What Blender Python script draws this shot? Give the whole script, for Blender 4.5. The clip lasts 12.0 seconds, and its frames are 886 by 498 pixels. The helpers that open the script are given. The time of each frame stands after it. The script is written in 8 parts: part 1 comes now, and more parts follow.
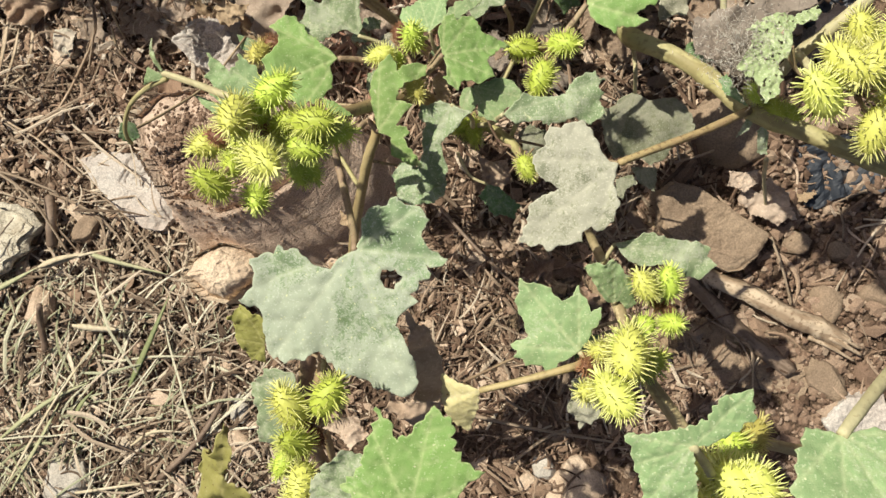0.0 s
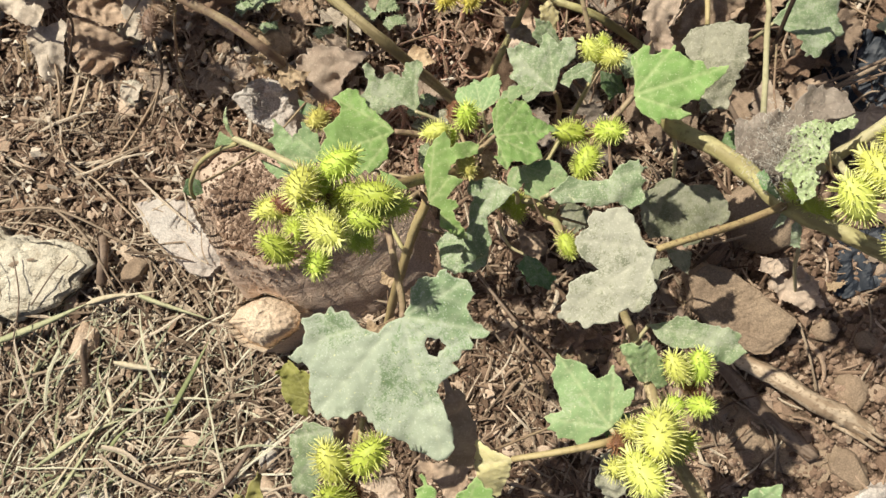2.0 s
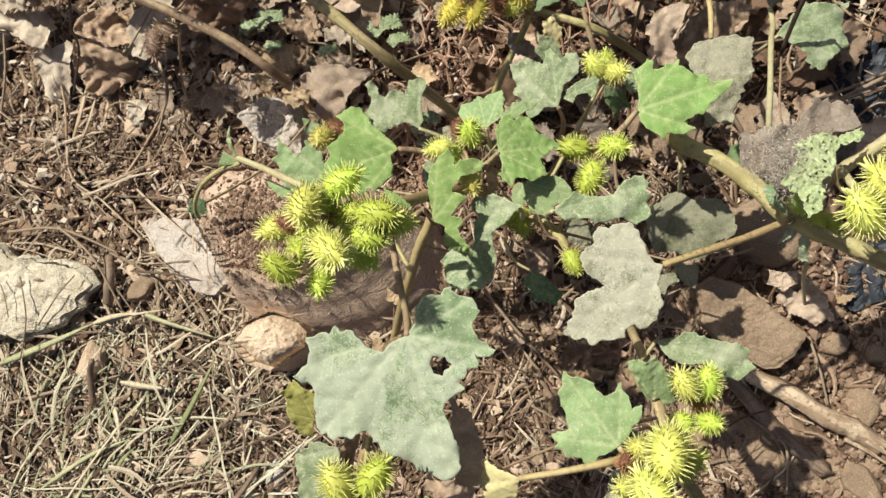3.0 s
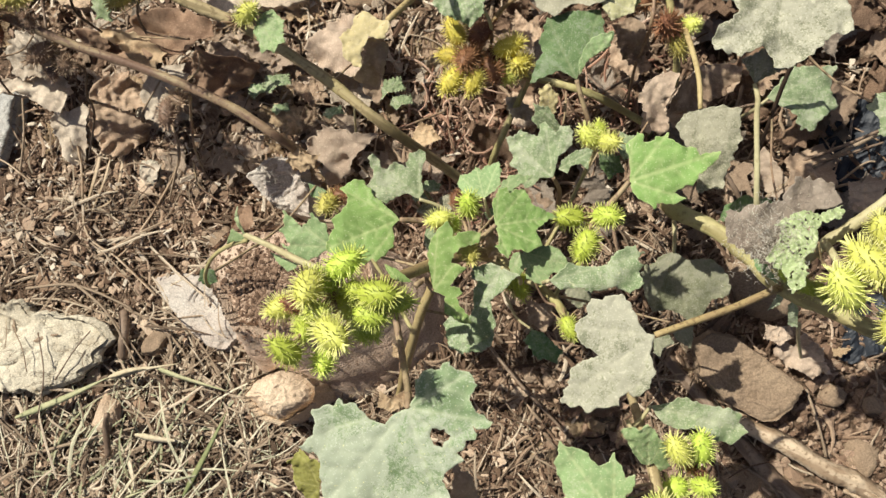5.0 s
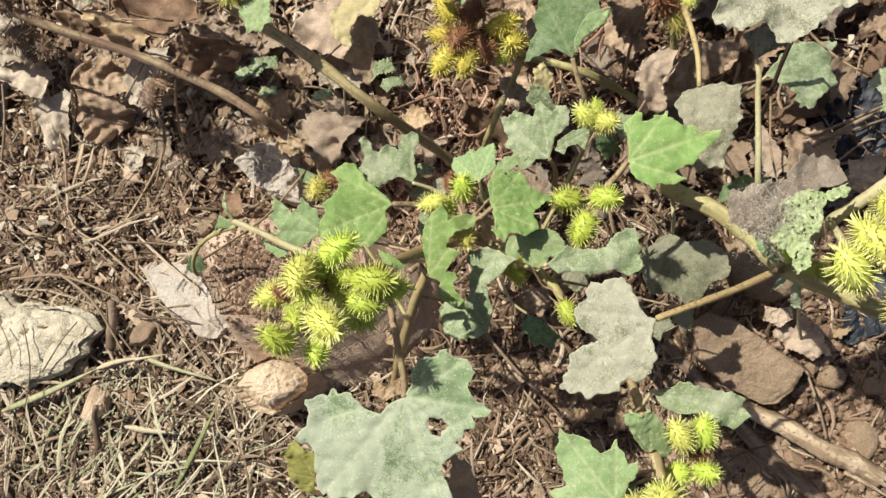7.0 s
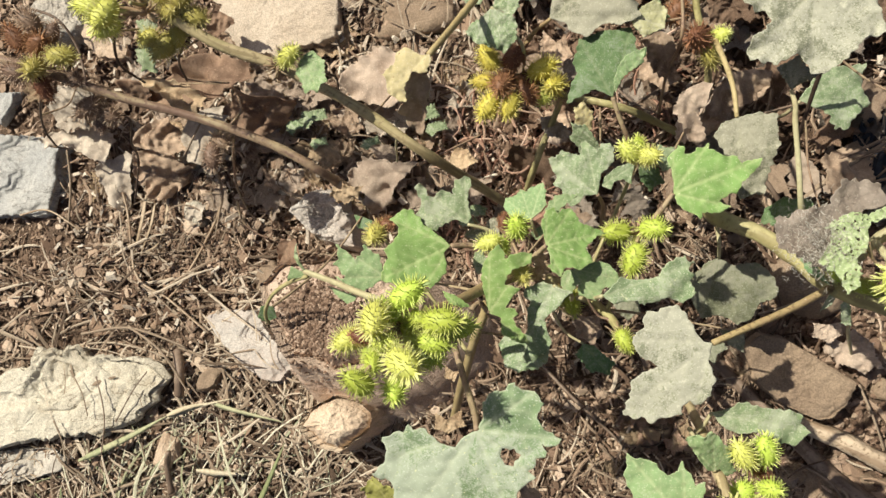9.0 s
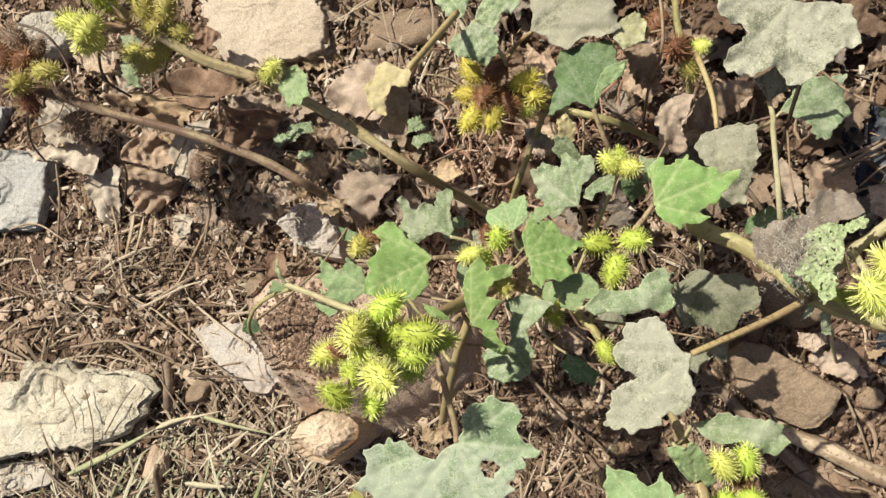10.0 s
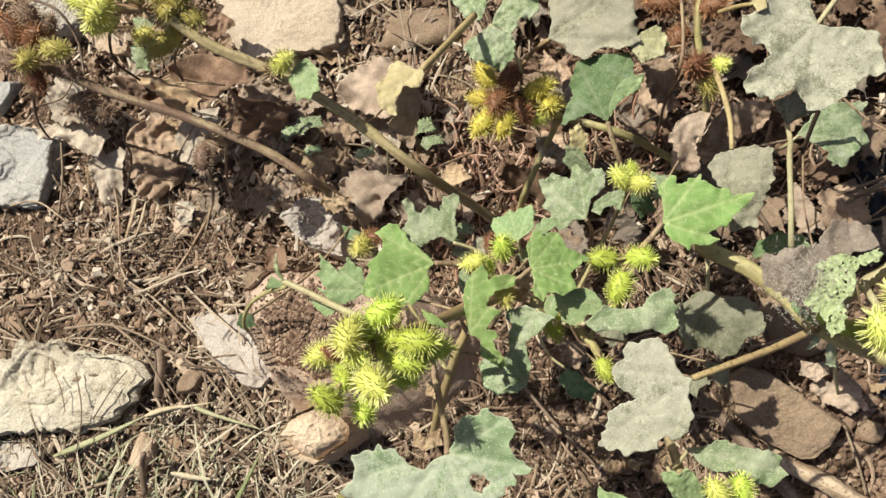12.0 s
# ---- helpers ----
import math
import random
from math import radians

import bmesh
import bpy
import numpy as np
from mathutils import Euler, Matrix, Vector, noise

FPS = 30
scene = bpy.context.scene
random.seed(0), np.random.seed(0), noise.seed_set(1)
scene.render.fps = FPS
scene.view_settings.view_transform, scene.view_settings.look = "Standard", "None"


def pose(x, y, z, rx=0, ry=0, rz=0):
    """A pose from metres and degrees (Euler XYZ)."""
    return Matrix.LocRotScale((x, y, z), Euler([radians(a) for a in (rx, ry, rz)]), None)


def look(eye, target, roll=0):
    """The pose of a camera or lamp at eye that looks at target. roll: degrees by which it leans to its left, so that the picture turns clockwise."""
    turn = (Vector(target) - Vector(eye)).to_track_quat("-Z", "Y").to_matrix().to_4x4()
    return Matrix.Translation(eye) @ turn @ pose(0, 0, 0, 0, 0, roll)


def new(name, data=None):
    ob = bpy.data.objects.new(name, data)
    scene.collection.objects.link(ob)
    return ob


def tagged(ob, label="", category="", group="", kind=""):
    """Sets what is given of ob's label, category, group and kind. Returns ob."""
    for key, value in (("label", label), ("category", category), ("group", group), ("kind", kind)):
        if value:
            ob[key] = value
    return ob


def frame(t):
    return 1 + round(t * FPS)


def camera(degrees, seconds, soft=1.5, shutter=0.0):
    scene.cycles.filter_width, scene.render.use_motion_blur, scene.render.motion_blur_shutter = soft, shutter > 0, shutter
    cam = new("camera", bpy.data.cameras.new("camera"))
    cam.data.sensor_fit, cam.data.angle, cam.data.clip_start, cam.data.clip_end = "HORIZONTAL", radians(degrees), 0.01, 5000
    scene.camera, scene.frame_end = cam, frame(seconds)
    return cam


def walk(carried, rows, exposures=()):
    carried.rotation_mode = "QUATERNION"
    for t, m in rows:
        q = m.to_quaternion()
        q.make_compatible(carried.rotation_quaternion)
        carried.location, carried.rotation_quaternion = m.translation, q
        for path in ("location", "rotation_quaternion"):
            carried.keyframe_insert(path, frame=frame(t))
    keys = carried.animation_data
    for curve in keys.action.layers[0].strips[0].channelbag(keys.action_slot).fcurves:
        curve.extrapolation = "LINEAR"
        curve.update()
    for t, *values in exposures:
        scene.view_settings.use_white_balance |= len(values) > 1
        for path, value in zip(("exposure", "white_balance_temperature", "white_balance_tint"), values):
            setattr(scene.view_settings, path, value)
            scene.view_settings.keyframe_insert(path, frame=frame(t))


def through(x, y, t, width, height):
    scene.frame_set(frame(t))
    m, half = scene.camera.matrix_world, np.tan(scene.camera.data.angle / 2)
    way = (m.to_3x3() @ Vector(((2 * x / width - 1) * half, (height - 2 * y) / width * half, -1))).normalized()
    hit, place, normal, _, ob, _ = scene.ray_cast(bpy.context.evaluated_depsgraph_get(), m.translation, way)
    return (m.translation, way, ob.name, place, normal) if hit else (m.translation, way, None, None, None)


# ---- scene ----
cam = camera(56.93, 12.0, soft=1.5)
PATH = [  # seconds, place, turn
    (0, 0, 0, 0.6943, -3.436, 8.005, -0.479),
    (0.5, -0.0235, -0.0015, 0.7188, -0.604, 8.944, 3.732),
    (1, -0.0114, -0.0007, 0.7192, 0.523, 9.586, 3.943),
    (1.5, -0.0037, 0.0113, 0.7188, 0.614, 9.629, 3.478),
    (2, -0.0105, 0.0131, 0.7191, 0.552, 9.543, 3.216),
    (2.5, -0.0094, 0.0153, 0.7165, 0.634, 9.672, 3.001),
    (2.7, -0.0094, 0.0153, 0.7165, 1.364, 10.017, 2.887),
    (4.3, -0.0032, 0.0393, 0.7273, 1.49, 10.319, 2.107),
    (4.5, -0.0067, 0.0462, 0.7363, 1.844, 10.731, 2.09),
    (5, 0.0019, 0.0475, 0.7353, 2.651, 11.068, 2.023),
    (5.5, 0.0048, 0.0331, 0.721, 1.021, 10.547, 1.597),
    (6, 0.0016, 0.0383, 0.7265, 0.902, 10.489, 1.302),
    (6.5, -0.001, 0.0421, 0.7237, 1.504, 10.384, 1.255),
    (6.7, -0.0039, 0.0441, 0.7205, 1.501, 10.341, 1.32),
    (8.3, 0.0013, 0.0542, 0.7522, 1.799, 12.185, -0.57),
    (8.5, -0.0081, 0.0516, 0.7554, 2.262, 12.495, -1.096),
    (9, -0.0167, 0.0539, 0.7534, 2.841, 12.602, -1.848),
    (9.5, -0.0158, 0.0527, 0.7476, 3.043, 12.597, -2.214),
    (10, -0.0041, 0.0556, 0.7532, 3.386, 12.616, -2.228),
    (10.5, 0.0087, 0.0592, 0.7544, 3.812, 12.619, -2.28),
    (11, -0.0029, 0.052, 0.7511, 4.04, 12.559, -1.296),
    (11.5, -0.0183, 0.0673, 0.7432, 4.393, 12.7, 1.341),
    (12, -0.0057, 0.0605, 0.7435, 4.139, 12.63, 1.419),
]
walk(cam, [(t, pose(*p)) for t, *p in PATH])


from mathutils.geometry import delaunay_2d_cdt
# ---- world and sun: clear midday sky, sun high on the far left side ----
AWAY = Vector((0.50, -0.45, -1.0)).normalized()
world = bpy.data.worlds.new("sky")
scene.world = world
world.use_nodes = True
wt = world.node_tree
sky = wt.nodes.new("ShaderNodeTexSky")
sky.sky_type, sky.sun_disc = "NISHITA", False
sky.dust_density, sky.ozone_density, sky.air_density = 4.0, 0.6, 0.8
sky.sun_elevation, sky.sun_rotation = math.asin(-AWAY.z), radians(312.0)
wt.nodes["Background"].inputs["Strength"].default_value = 0.046
wt.links.new(sky.outputs[0], wt.nodes["Background"].inputs["Color"])
sun = new("sun", bpy.data.lights.new("sun", "SUN"))
sun.data.energy, sun.data.angle, sun.data.color = 4.4, radians(0.6), (1.0, 0.955, 0.81)
sun.matrix_basis = look(-AWAY * 5, (0, 0, 0))
scene.view_settings.exposure = 0.42


# ---- materials ----
class Nodes:
    """A small wrapper that builds node trees in few words."""

    def __init__(self, name):
        self.mat = bpy.data.materials.new(name)
        self.mat.use_nodes = True
        self.tree = self.mat.node_tree
        self.shader = self.tree.nodes["Principled BSDF"]
        self.out = self.tree.nodes["Material Output"]
        self.coord = self.tree.nodes.new("ShaderNodeTexCoord").outputs["Object"]

    def set(self, socket, value):
        if isinstance(value, bpy.types.NodeSocket):
            self.tree.links.new(value, socket)
        elif isinstance(value, (tuple, list)):
            socket.default_value = (*value, 1.0)[: len(socket.default_value)]
        else:
            socket.default_value = value

    def noise(self, scale, detail=4.0, rough=0.55, stretch=None, distort=0.0):
        n = self.tree.nodes.new("ShaderNodeTexNoise")
        n.inputs["Scale"].default_value, n.inputs["Detail"].default_value = scale, detail
        n.inputs["Roughness"].default_value, n.inputs["Distortion"].default_value = rough, distort
        where = self.coord
        if stretch:
            m = self.tree.nodes.new("ShaderNodeMapping")
            m.inputs["Scale"].default_value = stretch
            m.inputs["Rotation"].default_value = (0.3, 0.2, 0.5)
            self.set(m.inputs["Vector"], where)
            where = m.outputs[0]
        self.set(n.inputs["Vector"], where)
        return n.outputs["Fac"]

    def voronoi(self, scale, feature="DISTANCE_TO_EDGE"):
        n = self.tree.nodes.new("ShaderNodeTexVoronoi")
        n.feature = feature
        n.inputs["Scale"].default_value = scale
        self.set(n.inputs["Vector"], self.coord)
        return n.outputs["Distance"]

    def ramp(self, fac, low, high, a=0.0, b=1.0):
        n = self.tree.nodes.new("ShaderNodeMapRange")
        n.interpolation_type = "SMOOTHSTEP"
        for key, value in (("Value", fac), ("From Min", low), ("From Max", high), ("To Min", a), ("To Max", b)):
            self.set(n.inputs[key], value)
        return n.outputs["Result"]

    def math(self, op, a, b):
        n = self.tree.nodes.new("ShaderNodeMath")
        n.operation = op
        self.set(n.inputs[0], a)
        self.set(n.inputs[1], b)
        return n.outputs[0]

    def mix(self, fac, a, b, blend="MIX"):
        n = self.tree.nodes.new("ShaderNodeMix")
        n.data_type, n.blend_type = "RGBA", blend
        self.set(n.inputs[0], fac)
        self.set(n.inputs[6], a)
        self.set(n.inputs[7], b)
        return n.outputs[2]

    def attribute(self, name):
        n = self.tree.nodes.new("ShaderNodeAttribute")
        n.attribute_name = name
        return n.outputs["Fac"]

    def island(self):
        return self.tree.nodes.new("ShaderNodeNewGeometry").outputs["Random Per Island"]

    def random(self):
        return self.tree.nodes.new("ShaderNodeObjectInfo").outputs["Random"]

    def hsv(self, colour, hue=0.5, sat=1.0, val=1.0):
        n = self.tree.nodes.new("ShaderNodeHueSaturation")
        for key, value in (("Color", colour), ("Hue", hue), ("Saturation", sat), ("Value", val)):
            self.set(n.inputs[key], value)
        return n.outputs[0]

    def bump(self, height, distance, strength=1.0):
        n = self.tree.nodes.new("ShaderNodeBump")
        n.inputs["Distance"].default_value, n.inputs["Strength"].default_value = distance, strength
        self.set(n.inputs["Height"], height)
        self.set(self.shader.inputs["Normal"], n.outputs[0])

    def done(self, colour, rough=0.8, gloss=0.3, glow_through=0.0, through=None):
        self.set(self.shader.inputs["Base Color"], colour)
        self.set(self.shader.inputs["Roughness"], rough)
        self.set(self.shader.inputs["Specular IOR Level"], gloss)
        if glow_through:
            thin = self.tree.nodes.new("ShaderNodeBsdfTranslucent")
            self.set(thin.inputs["Color"], through or colour)
            both = self.tree.nodes.new("ShaderNodeMixShader")
            self.set(both.inputs[0], glow_through)
            self.tree.links.new(self.shader.outputs[0], both.inputs[1])
            self.tree.links.new(thin.outputs[0], both.inputs[2])
            self.tree.links.new(both.outputs[0], self.out.inputs["Surface"])
        return self.mat


def leaf_material(name, green, vein, dust, dust_colour, spots=0.0, through=0.22, spot_colour=(0.56, 0.58, 0.36)):
    """A living leaf: green with paler veins, under a coat of dust or mildew that lies in patches and specks."""
    n = Nodes(name)
    wide, fine, grain, mid = n.noise(38, 3), n.noise(380, 3), n.noise(950, 2), n.noise(130, 4, 0.65)
    colour = n.mix(n.ramp(wide, 0.3, 0.7), tuple(c * 0.82 for c in green), tuple(c * 1.15 for c in green))
    colour = n.mix(n.math("MULTIPLY", n.attribute("vein"), 0.75), colour, vein)
    coat = n.math("ADD", n.math("ADD", n.math("MULTIPLY", wide, 0.75), n.math("MULTIPLY", mid, 0.55)), n.math("MULTIPLY", fine, 0.45))
    coat = n.math("ADD", coat, n.math("MULTIPLY", grain, 0.5))
    coat = n.math("ADD", n.math("SUBTRACT", coat, 0.25), n.attribute("coat"))
    coat = n.ramp(coat, 1.17 - 0.62 * dust, 1.39 - 0.62 * dust)
    colour = n.mix(n.math("MULTIPLY", coat, 0.35 + 0.55 * dust), colour, dust_colour)
    net = n.ramp(n.voronoi(900), 0.0, 0.2)
    colour = n.mix(n.math("MULTIPLY", n.math("SUBTRACT", 1.0, net), 0.10), colour, vein)
    speck = n.ramp(n.noise(800, 1), 0.66 - 0.1 * dust, 0.74 - 0.1 * dust, 0.0, 0.25 + 0.5 * dust)
    colour = n.mix(speck, colour, tuple(min(0.8, c * 1.28) for c in dust_colour))
    if spots:
        colour = n.mix(n.ramp(n.noise(420, 1), 0.75 - 0.1 * spots, 0.80 - 0.1 * spots), colour, spot_colour)
    colour = n.mix(n.math("MULTIPLY", n.attribute("vein"), 0.22), colour, tuple(c * 1.08 for c in vein))
    colour = n.hsv(colour, n.ramp(n.random(), 0, 1, 0.492, 0.508), 1.0, n.ramp(n.random(), 0, 1, 0.9, 1.1))
    n.bump(n.math("ADD", n.math("ADD", n.math("MULTIPLY", mid, 1.2), n.math("MULTIPLY", fine, 0.6)), n.math("ADD", n.math("MULTIPLY", grain, 0.5), n.math("MULTIPLY", net, 0.2))), 0.0005, 0.5)
    return n.done(colour, 0.62 + 0.25 * dust, 0.3, through * (1 - 0.5 * dust), n.hsv(colour, 0.49, 1.25, 1.3))


def dry_material(name, dark, pale, through=0.12):
    n = Nodes(name)
    wide, fine = n.noise(45, 5, 0.6), n.noise(600, 3)
    colour = n.mix(n.ramp(wide, 0.32, 0.68), dark, pale)
    colour = n.mix(n.math("MULTIPLY", n.attribute("vein"), 0.35), colour, tuple(min(1, c * 1.15) for c in pale))
    crease = n.ramp(n.math("ABSOLUTE", n.math("SUBTRACT", n.noise(95, 4, 0.6), 0.5), 0.0), 0.0, 0.05, 1.0, 0.0)
    # shade of the creases, painted into the colour as darker lines
    colour = n.mix(n.math("MULTIPLY", crease, 0.22), colour, tuple(c * 0.7 for c in dark))
    colour = n.mix(n.ramp(fine, 0.55, 0.8), colour, tuple(min(1, c * 1.25) for c in pale))
    colour = n.hsv(colour, 0.5, 1.0, n.ramp(n.random(), 0, 1, 0.82, 1.18))
    n.bump(n.math("SUBTRACT", n.math("ADD", wide, n.math("MULTIPLY", fine, 0.4)), n.math("MULTIPLY", crease, 0.25)), 0.0009, 0.7)
    return n.done(colour, 0.85, 0.2, through)


def rock_material(name, base, other, stain, grain=1.0, strata=None, rough=0.85, lines=0.0):
    n = Nodes(name)
    wide, mid, fine = n.noise(16, 6, 0.6, strata), n.noise(85, 5, 0.65, strata), n.noise(700, 3, 0.6)
    colour = n.mix(n.ramp(wide, 0.36, 0.64), base, other)
    colour = n.mix(n.ramp(mid, 0.5, 0.78, 0.0, 0.75), colour, stain)
    colour = n.hsv(colour, 0.5, 1.0, n.ramp(fine, 0.25, 0.75, 0.74, 1.22))
    cracks = n.ramp(n.voronoi(32), 0.0, 0.05, 0.0, 1.0)
    if lines:
        split = n.math("ABSOLUTE", n.math("SUBTRACT", n.noise(13, 5, 0.62, (1.0, 2.2, 1.0), 0.6), 0.5), 0.0)
        split = n.math("MULTIPLY", n.ramp(split, 0.004, 0.016, 1.0, 0.0), n.ramp(wide, 0.42, 0.56))
        colour = n.mix(n.math("MULTIPLY", split, lines), colour, tuple(c * 0.45 for c in stain))
        blot = n.ramp(n.noise(34, 5, 0.7), 0.56, 0.68, 0.0, 0.55 * lines)
        colour = n.mix(blot, colour, stain)
    height = n.math("ADD", n.math("MULTIPLY", mid, 1.6), n.math("MULTIPLY", fine, 0.5))
    n.bump(n.math("ADD", height, n.math("MULTIPLY", cracks, 0.15)), 0.004 * grain, 0.8)
    return n.done(colour, rough, 0.25)


def bits_material(name, colours, rough=0.9, fine=900):
    """Loose bits: every one of them has its own tone between the colours."""
    n = Nodes(name)
    pick = n.island()
    colour = n.mix(n.ramp(pick, 0.0, 0.5), colours[0], colours[1])
    colour = n.mix(n.ramp(pick, 0.5, 1.0), colour, colours[2])
    grit = n.noise(fine, 3)
    colour = n.hsv(colour, 0.5, 1.0, n.ramp(grit, 0.25, 0.75, 0.75, 1.2))
    n.bump(grit, 0.0012, 0.7)
    return n.done(colour, rough, 0.2)


def stem_material(name, base, other, spot, spots=0.5):
    n = Nodes(name)
    wide, streak, speck = n.noise(30, 3), n.noise(260, 3, 0.5, (1.0, 1.0, 0.35)), n.noise(330, 2, 0.5)
    colour = n.mix(n.ramp(wide, 0.35, 0.65), base, other)
    colour = n.mix(n.ramp(streak, 0.45, 0.8, 0.0, 0.5), colour, tuple(c * 0.6 for c in base))
    colour = n.mix(n.ramp(speck, 0.62 - 0.08 * spots, 0.7 - 0.08 * spots, 0.0, spots), colour, spot)
    colour = n.mix(n.ramp(n.attribute("streak"), 0.48, 0.72, 0.0, 0.75), colour, tuple(0.35 * a + 0.65 * b for a, b in zip(base, spot)))
    n.bump(streak, 0.0012, 0.6)
    return n.done(colour, 0.6, 0.35)


def bur_material(name, body, spine, tip):
    n = Nodes(name)
    along = n.attribute("spine")
    colour = n.mix(n.ramp(along, 0.02, 0.4), body, spine)
    colour = n.mix(n.ramp(along, 0.75, 1.0), colour, tip)
    colour = n.hsv(colour, n.ramp(n.random(), 0, 1, 0.49, 0.506), 1.0, n.ramp(n.random(), 0, 1, 0.84, 1.08))
    n.bump(n.noise(900, 2), 0.0006, 0.5)
    return n.done(colour, 0.5, 0.3, 0.16)


LEAF_BRIGHT = leaf_material("leaf_bright", (0.21, 0.345, 0.10), (0.42, 0.50, 0.23), 0.30, (0.44, 0.50, 0.29), 0.2)
LEAF_FRESH = leaf_material("leaf_fresh", (0.25, 0.36, 0.165), (0.42, 0.48, 0.27), 0.4, (0.46, 0.50, 0.34), 0.2)
LEAF_DUSTY = leaf_material("leaf_dusty", (0.215, 0.29, 0.145), (0.39, 0.43, 0.28), 0.58, (0.435, 0.455, 0.345), 0.3, 0.15)
LEAF_MILDEW = leaf_material("leaf_mildew", (0.17, 0.24, 0.12), (0.40, 0.44, 0.30), 0.56, (0.40, 0.42, 0.35), 0.35, 0.15, (0.54, 0.54, 0.32))
LEAF_GREY = leaf_material("leaf_grey", (0.20, 0.20, 0.13), (0.36, 0.35, 0.26), 0.74, (0.37, 0.35, 0.275), 0.0, 0.12)
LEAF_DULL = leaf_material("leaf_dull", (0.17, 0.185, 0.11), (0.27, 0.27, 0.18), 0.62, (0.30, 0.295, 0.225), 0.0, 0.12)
LEAF_WHITE = leaf_material("leaf_white", (0.22, 0.23, 0.15), (0.42, 0.41, 0.31), 0.78, (0.41, 0.395, 0.325), 0.0, 0.12)
LEAF_CHALK = leaf_material("leaf_chalk", (0.20, 0.205, 0.135), (0.43, 0.42, 0.32), 0.74, (0.425, 0.41, 0.335), 0.7, 0.12, (0.27, 0.26, 0.19))
LEAF_DARK = leaf_material("leaf_dark", (0.125, 0.215, 0.085), (0.25, 0.31, 0.17), 0.5, (0.29, 0.335, 0.245), 0.0)
LEAF_YELLOW = leaf_material("leaf_yellow", (0.62, 0.55, 0.29), (0.66, 0.59, 0.36), 0.4, (0.60, 0.53, 0.38), 0.3, 0.25, (0.36, 0.26, 0.12))
LEAF_STRAW = leaf_material("leaf_straw", (0.46, 0.44, 0.25), (0.52, 0.50, 0.33), 0.5, (0.50, 0.47, 0.35), 0.0, 0.2)
LEAF_LACY = leaf_material("leaf_lacy", (0.34, 0.41, 0.20), (0.47, 0.51, 0.32), 0.5, (0.52, 0.54, 0.39), 0.2, 0.15)
LEAF_OLIVE = leaf_material("leaf_olive", (0.32, 0.31, 0.09), (0.42, 0.39, 0.16), 0.2, (0.40, 0.36, 0.2), 0.5, 0.25, (0.16, 0.1, 0.04))
DRY_BROWN = dry_material("dry_brown", (0.29, 0.20, 0.14), (0.52, 0.39, 0.285), 0.18)
DRY_ASH = dry_material("dry_ash", (0.215, 0.17, 0.135), (0.39, 0.33, 0.275), 0.12)
DRY_PALE = dry_material("dry_pale", (0.37, 0.30, 0.235), (0.60, 0.52, 0.425), 0.15)
DRY_RED = dry_material("dry_red", (0.36, 0.22, 0.15), (0.58, 0.415, 0.305), 0.25)
DRY_RUST = dry_material("dry_rust", (0.175, 0.108, 0.074), (0.36, 0.245, 0.17), 0.3)
DRY_GREY = dry_material("dry_grey", (0.35, 0.265, 0.205), (0.54, 0.43, 0.34), 0.16)
DRY_TAN = dry_material("dry_tan", (0.34, 0.23, 0.14), (0.54, 0.41, 0.27), 0.18)
FUZZ = bits_material("fuzz", [(0.46, 0.41, 0.34), (0.58, 0.53, 0.46), (0.72, 0.69, 0.61)])
ROCK_BROWN = rock_material("rock_brown", (0.53, 0.385, 0.295), (0.62, 0.475, 0.37), (0.34, 0.225, 0.165), 1.0, (1.0, 1.0, 2.6))
ROCK_TAN = rock_material("rock_tan", (0.56, 0.435, 0.325), (0.47, 0.345, 0.245), (0.28, 0.19, 0.12), 0.5)
ROCK_SAND = rock_material("rock_sand", (0.62, 0.50, 0.375), (0.53, 0.395, 0.285), (0.40, 0.28, 0.19), 0.4)
ROCK_WHITE = rock_material("rock_white", (0.60, 0.55, 0.455), (0.53, 0.475, 0.38), (0.34, 0.28, 0.2), 1.8)
ROCK_CREAM = rock_material("rock_cream", (0.55, 0.46, 0.365), (0.48, 0.39, 0.30), (0.37, 0.295, 0.225), 0.4, lines=0.4)
ROCK_CHALK = rock_material("rock_chalk", (0.64, 0.585, 0.475), (0.53, 0.475, 0.375), (0.36, 0.295, 0.21), 0.9, lines=0.8)
ROCK_PINK = rock_material("rock_pink", (0.50, 0.455, 0.41), (0.43, 0.365, 0.32), (0.56, 0.53, 0.49), 0.4, lines=0.5)
ROCK_PALE = rock_material("rock_pale", (0.50, 0.455, 0.395), (0.42, 0.375, 0.32), (0.30, 0.25, 0.2), 0.6)
ROCK_SLATE = rock_material("rock_slate", (0.39, 0.385, 0.37), (0.47, 0.455, 0.425), (0.26, 0.24, 0.215), 0.6, lines=0.6)
ROCK_RED = rock_material("rock_red", (0.25, 0.18, 0.125), (0.31, 0.23, 0.16), (0.15, 0.105, 0.068), 0.35)
SOIL_BITS = bits_material("soil_bits", [(0.10, 0.062, 0.042), (0.225, 0.147, 0.103), (0.40, 0.29, 0.215)])
SOIL_PALE = bits_material("soil_pale", [(0.185, 0.118, 0.083), (0.275, 0.188, 0.133), (0.38, 0.284, 0.208)])
# SHREDS made darker: leaf shade between the plants, put into the colour
SHREDS_SHADED = bits_material("shreds_shaded", [(0.085, 0.05, 0.034), (0.19, 0.125, 0.085), (0.38, 0.28, 0.20)], 0.85)
STRAW = bits_material("straw", [(0.10, 0.068, 0.047), (0.29, 0.218, 0.155), (0.57, 0.475, 0.365)], 0.75)
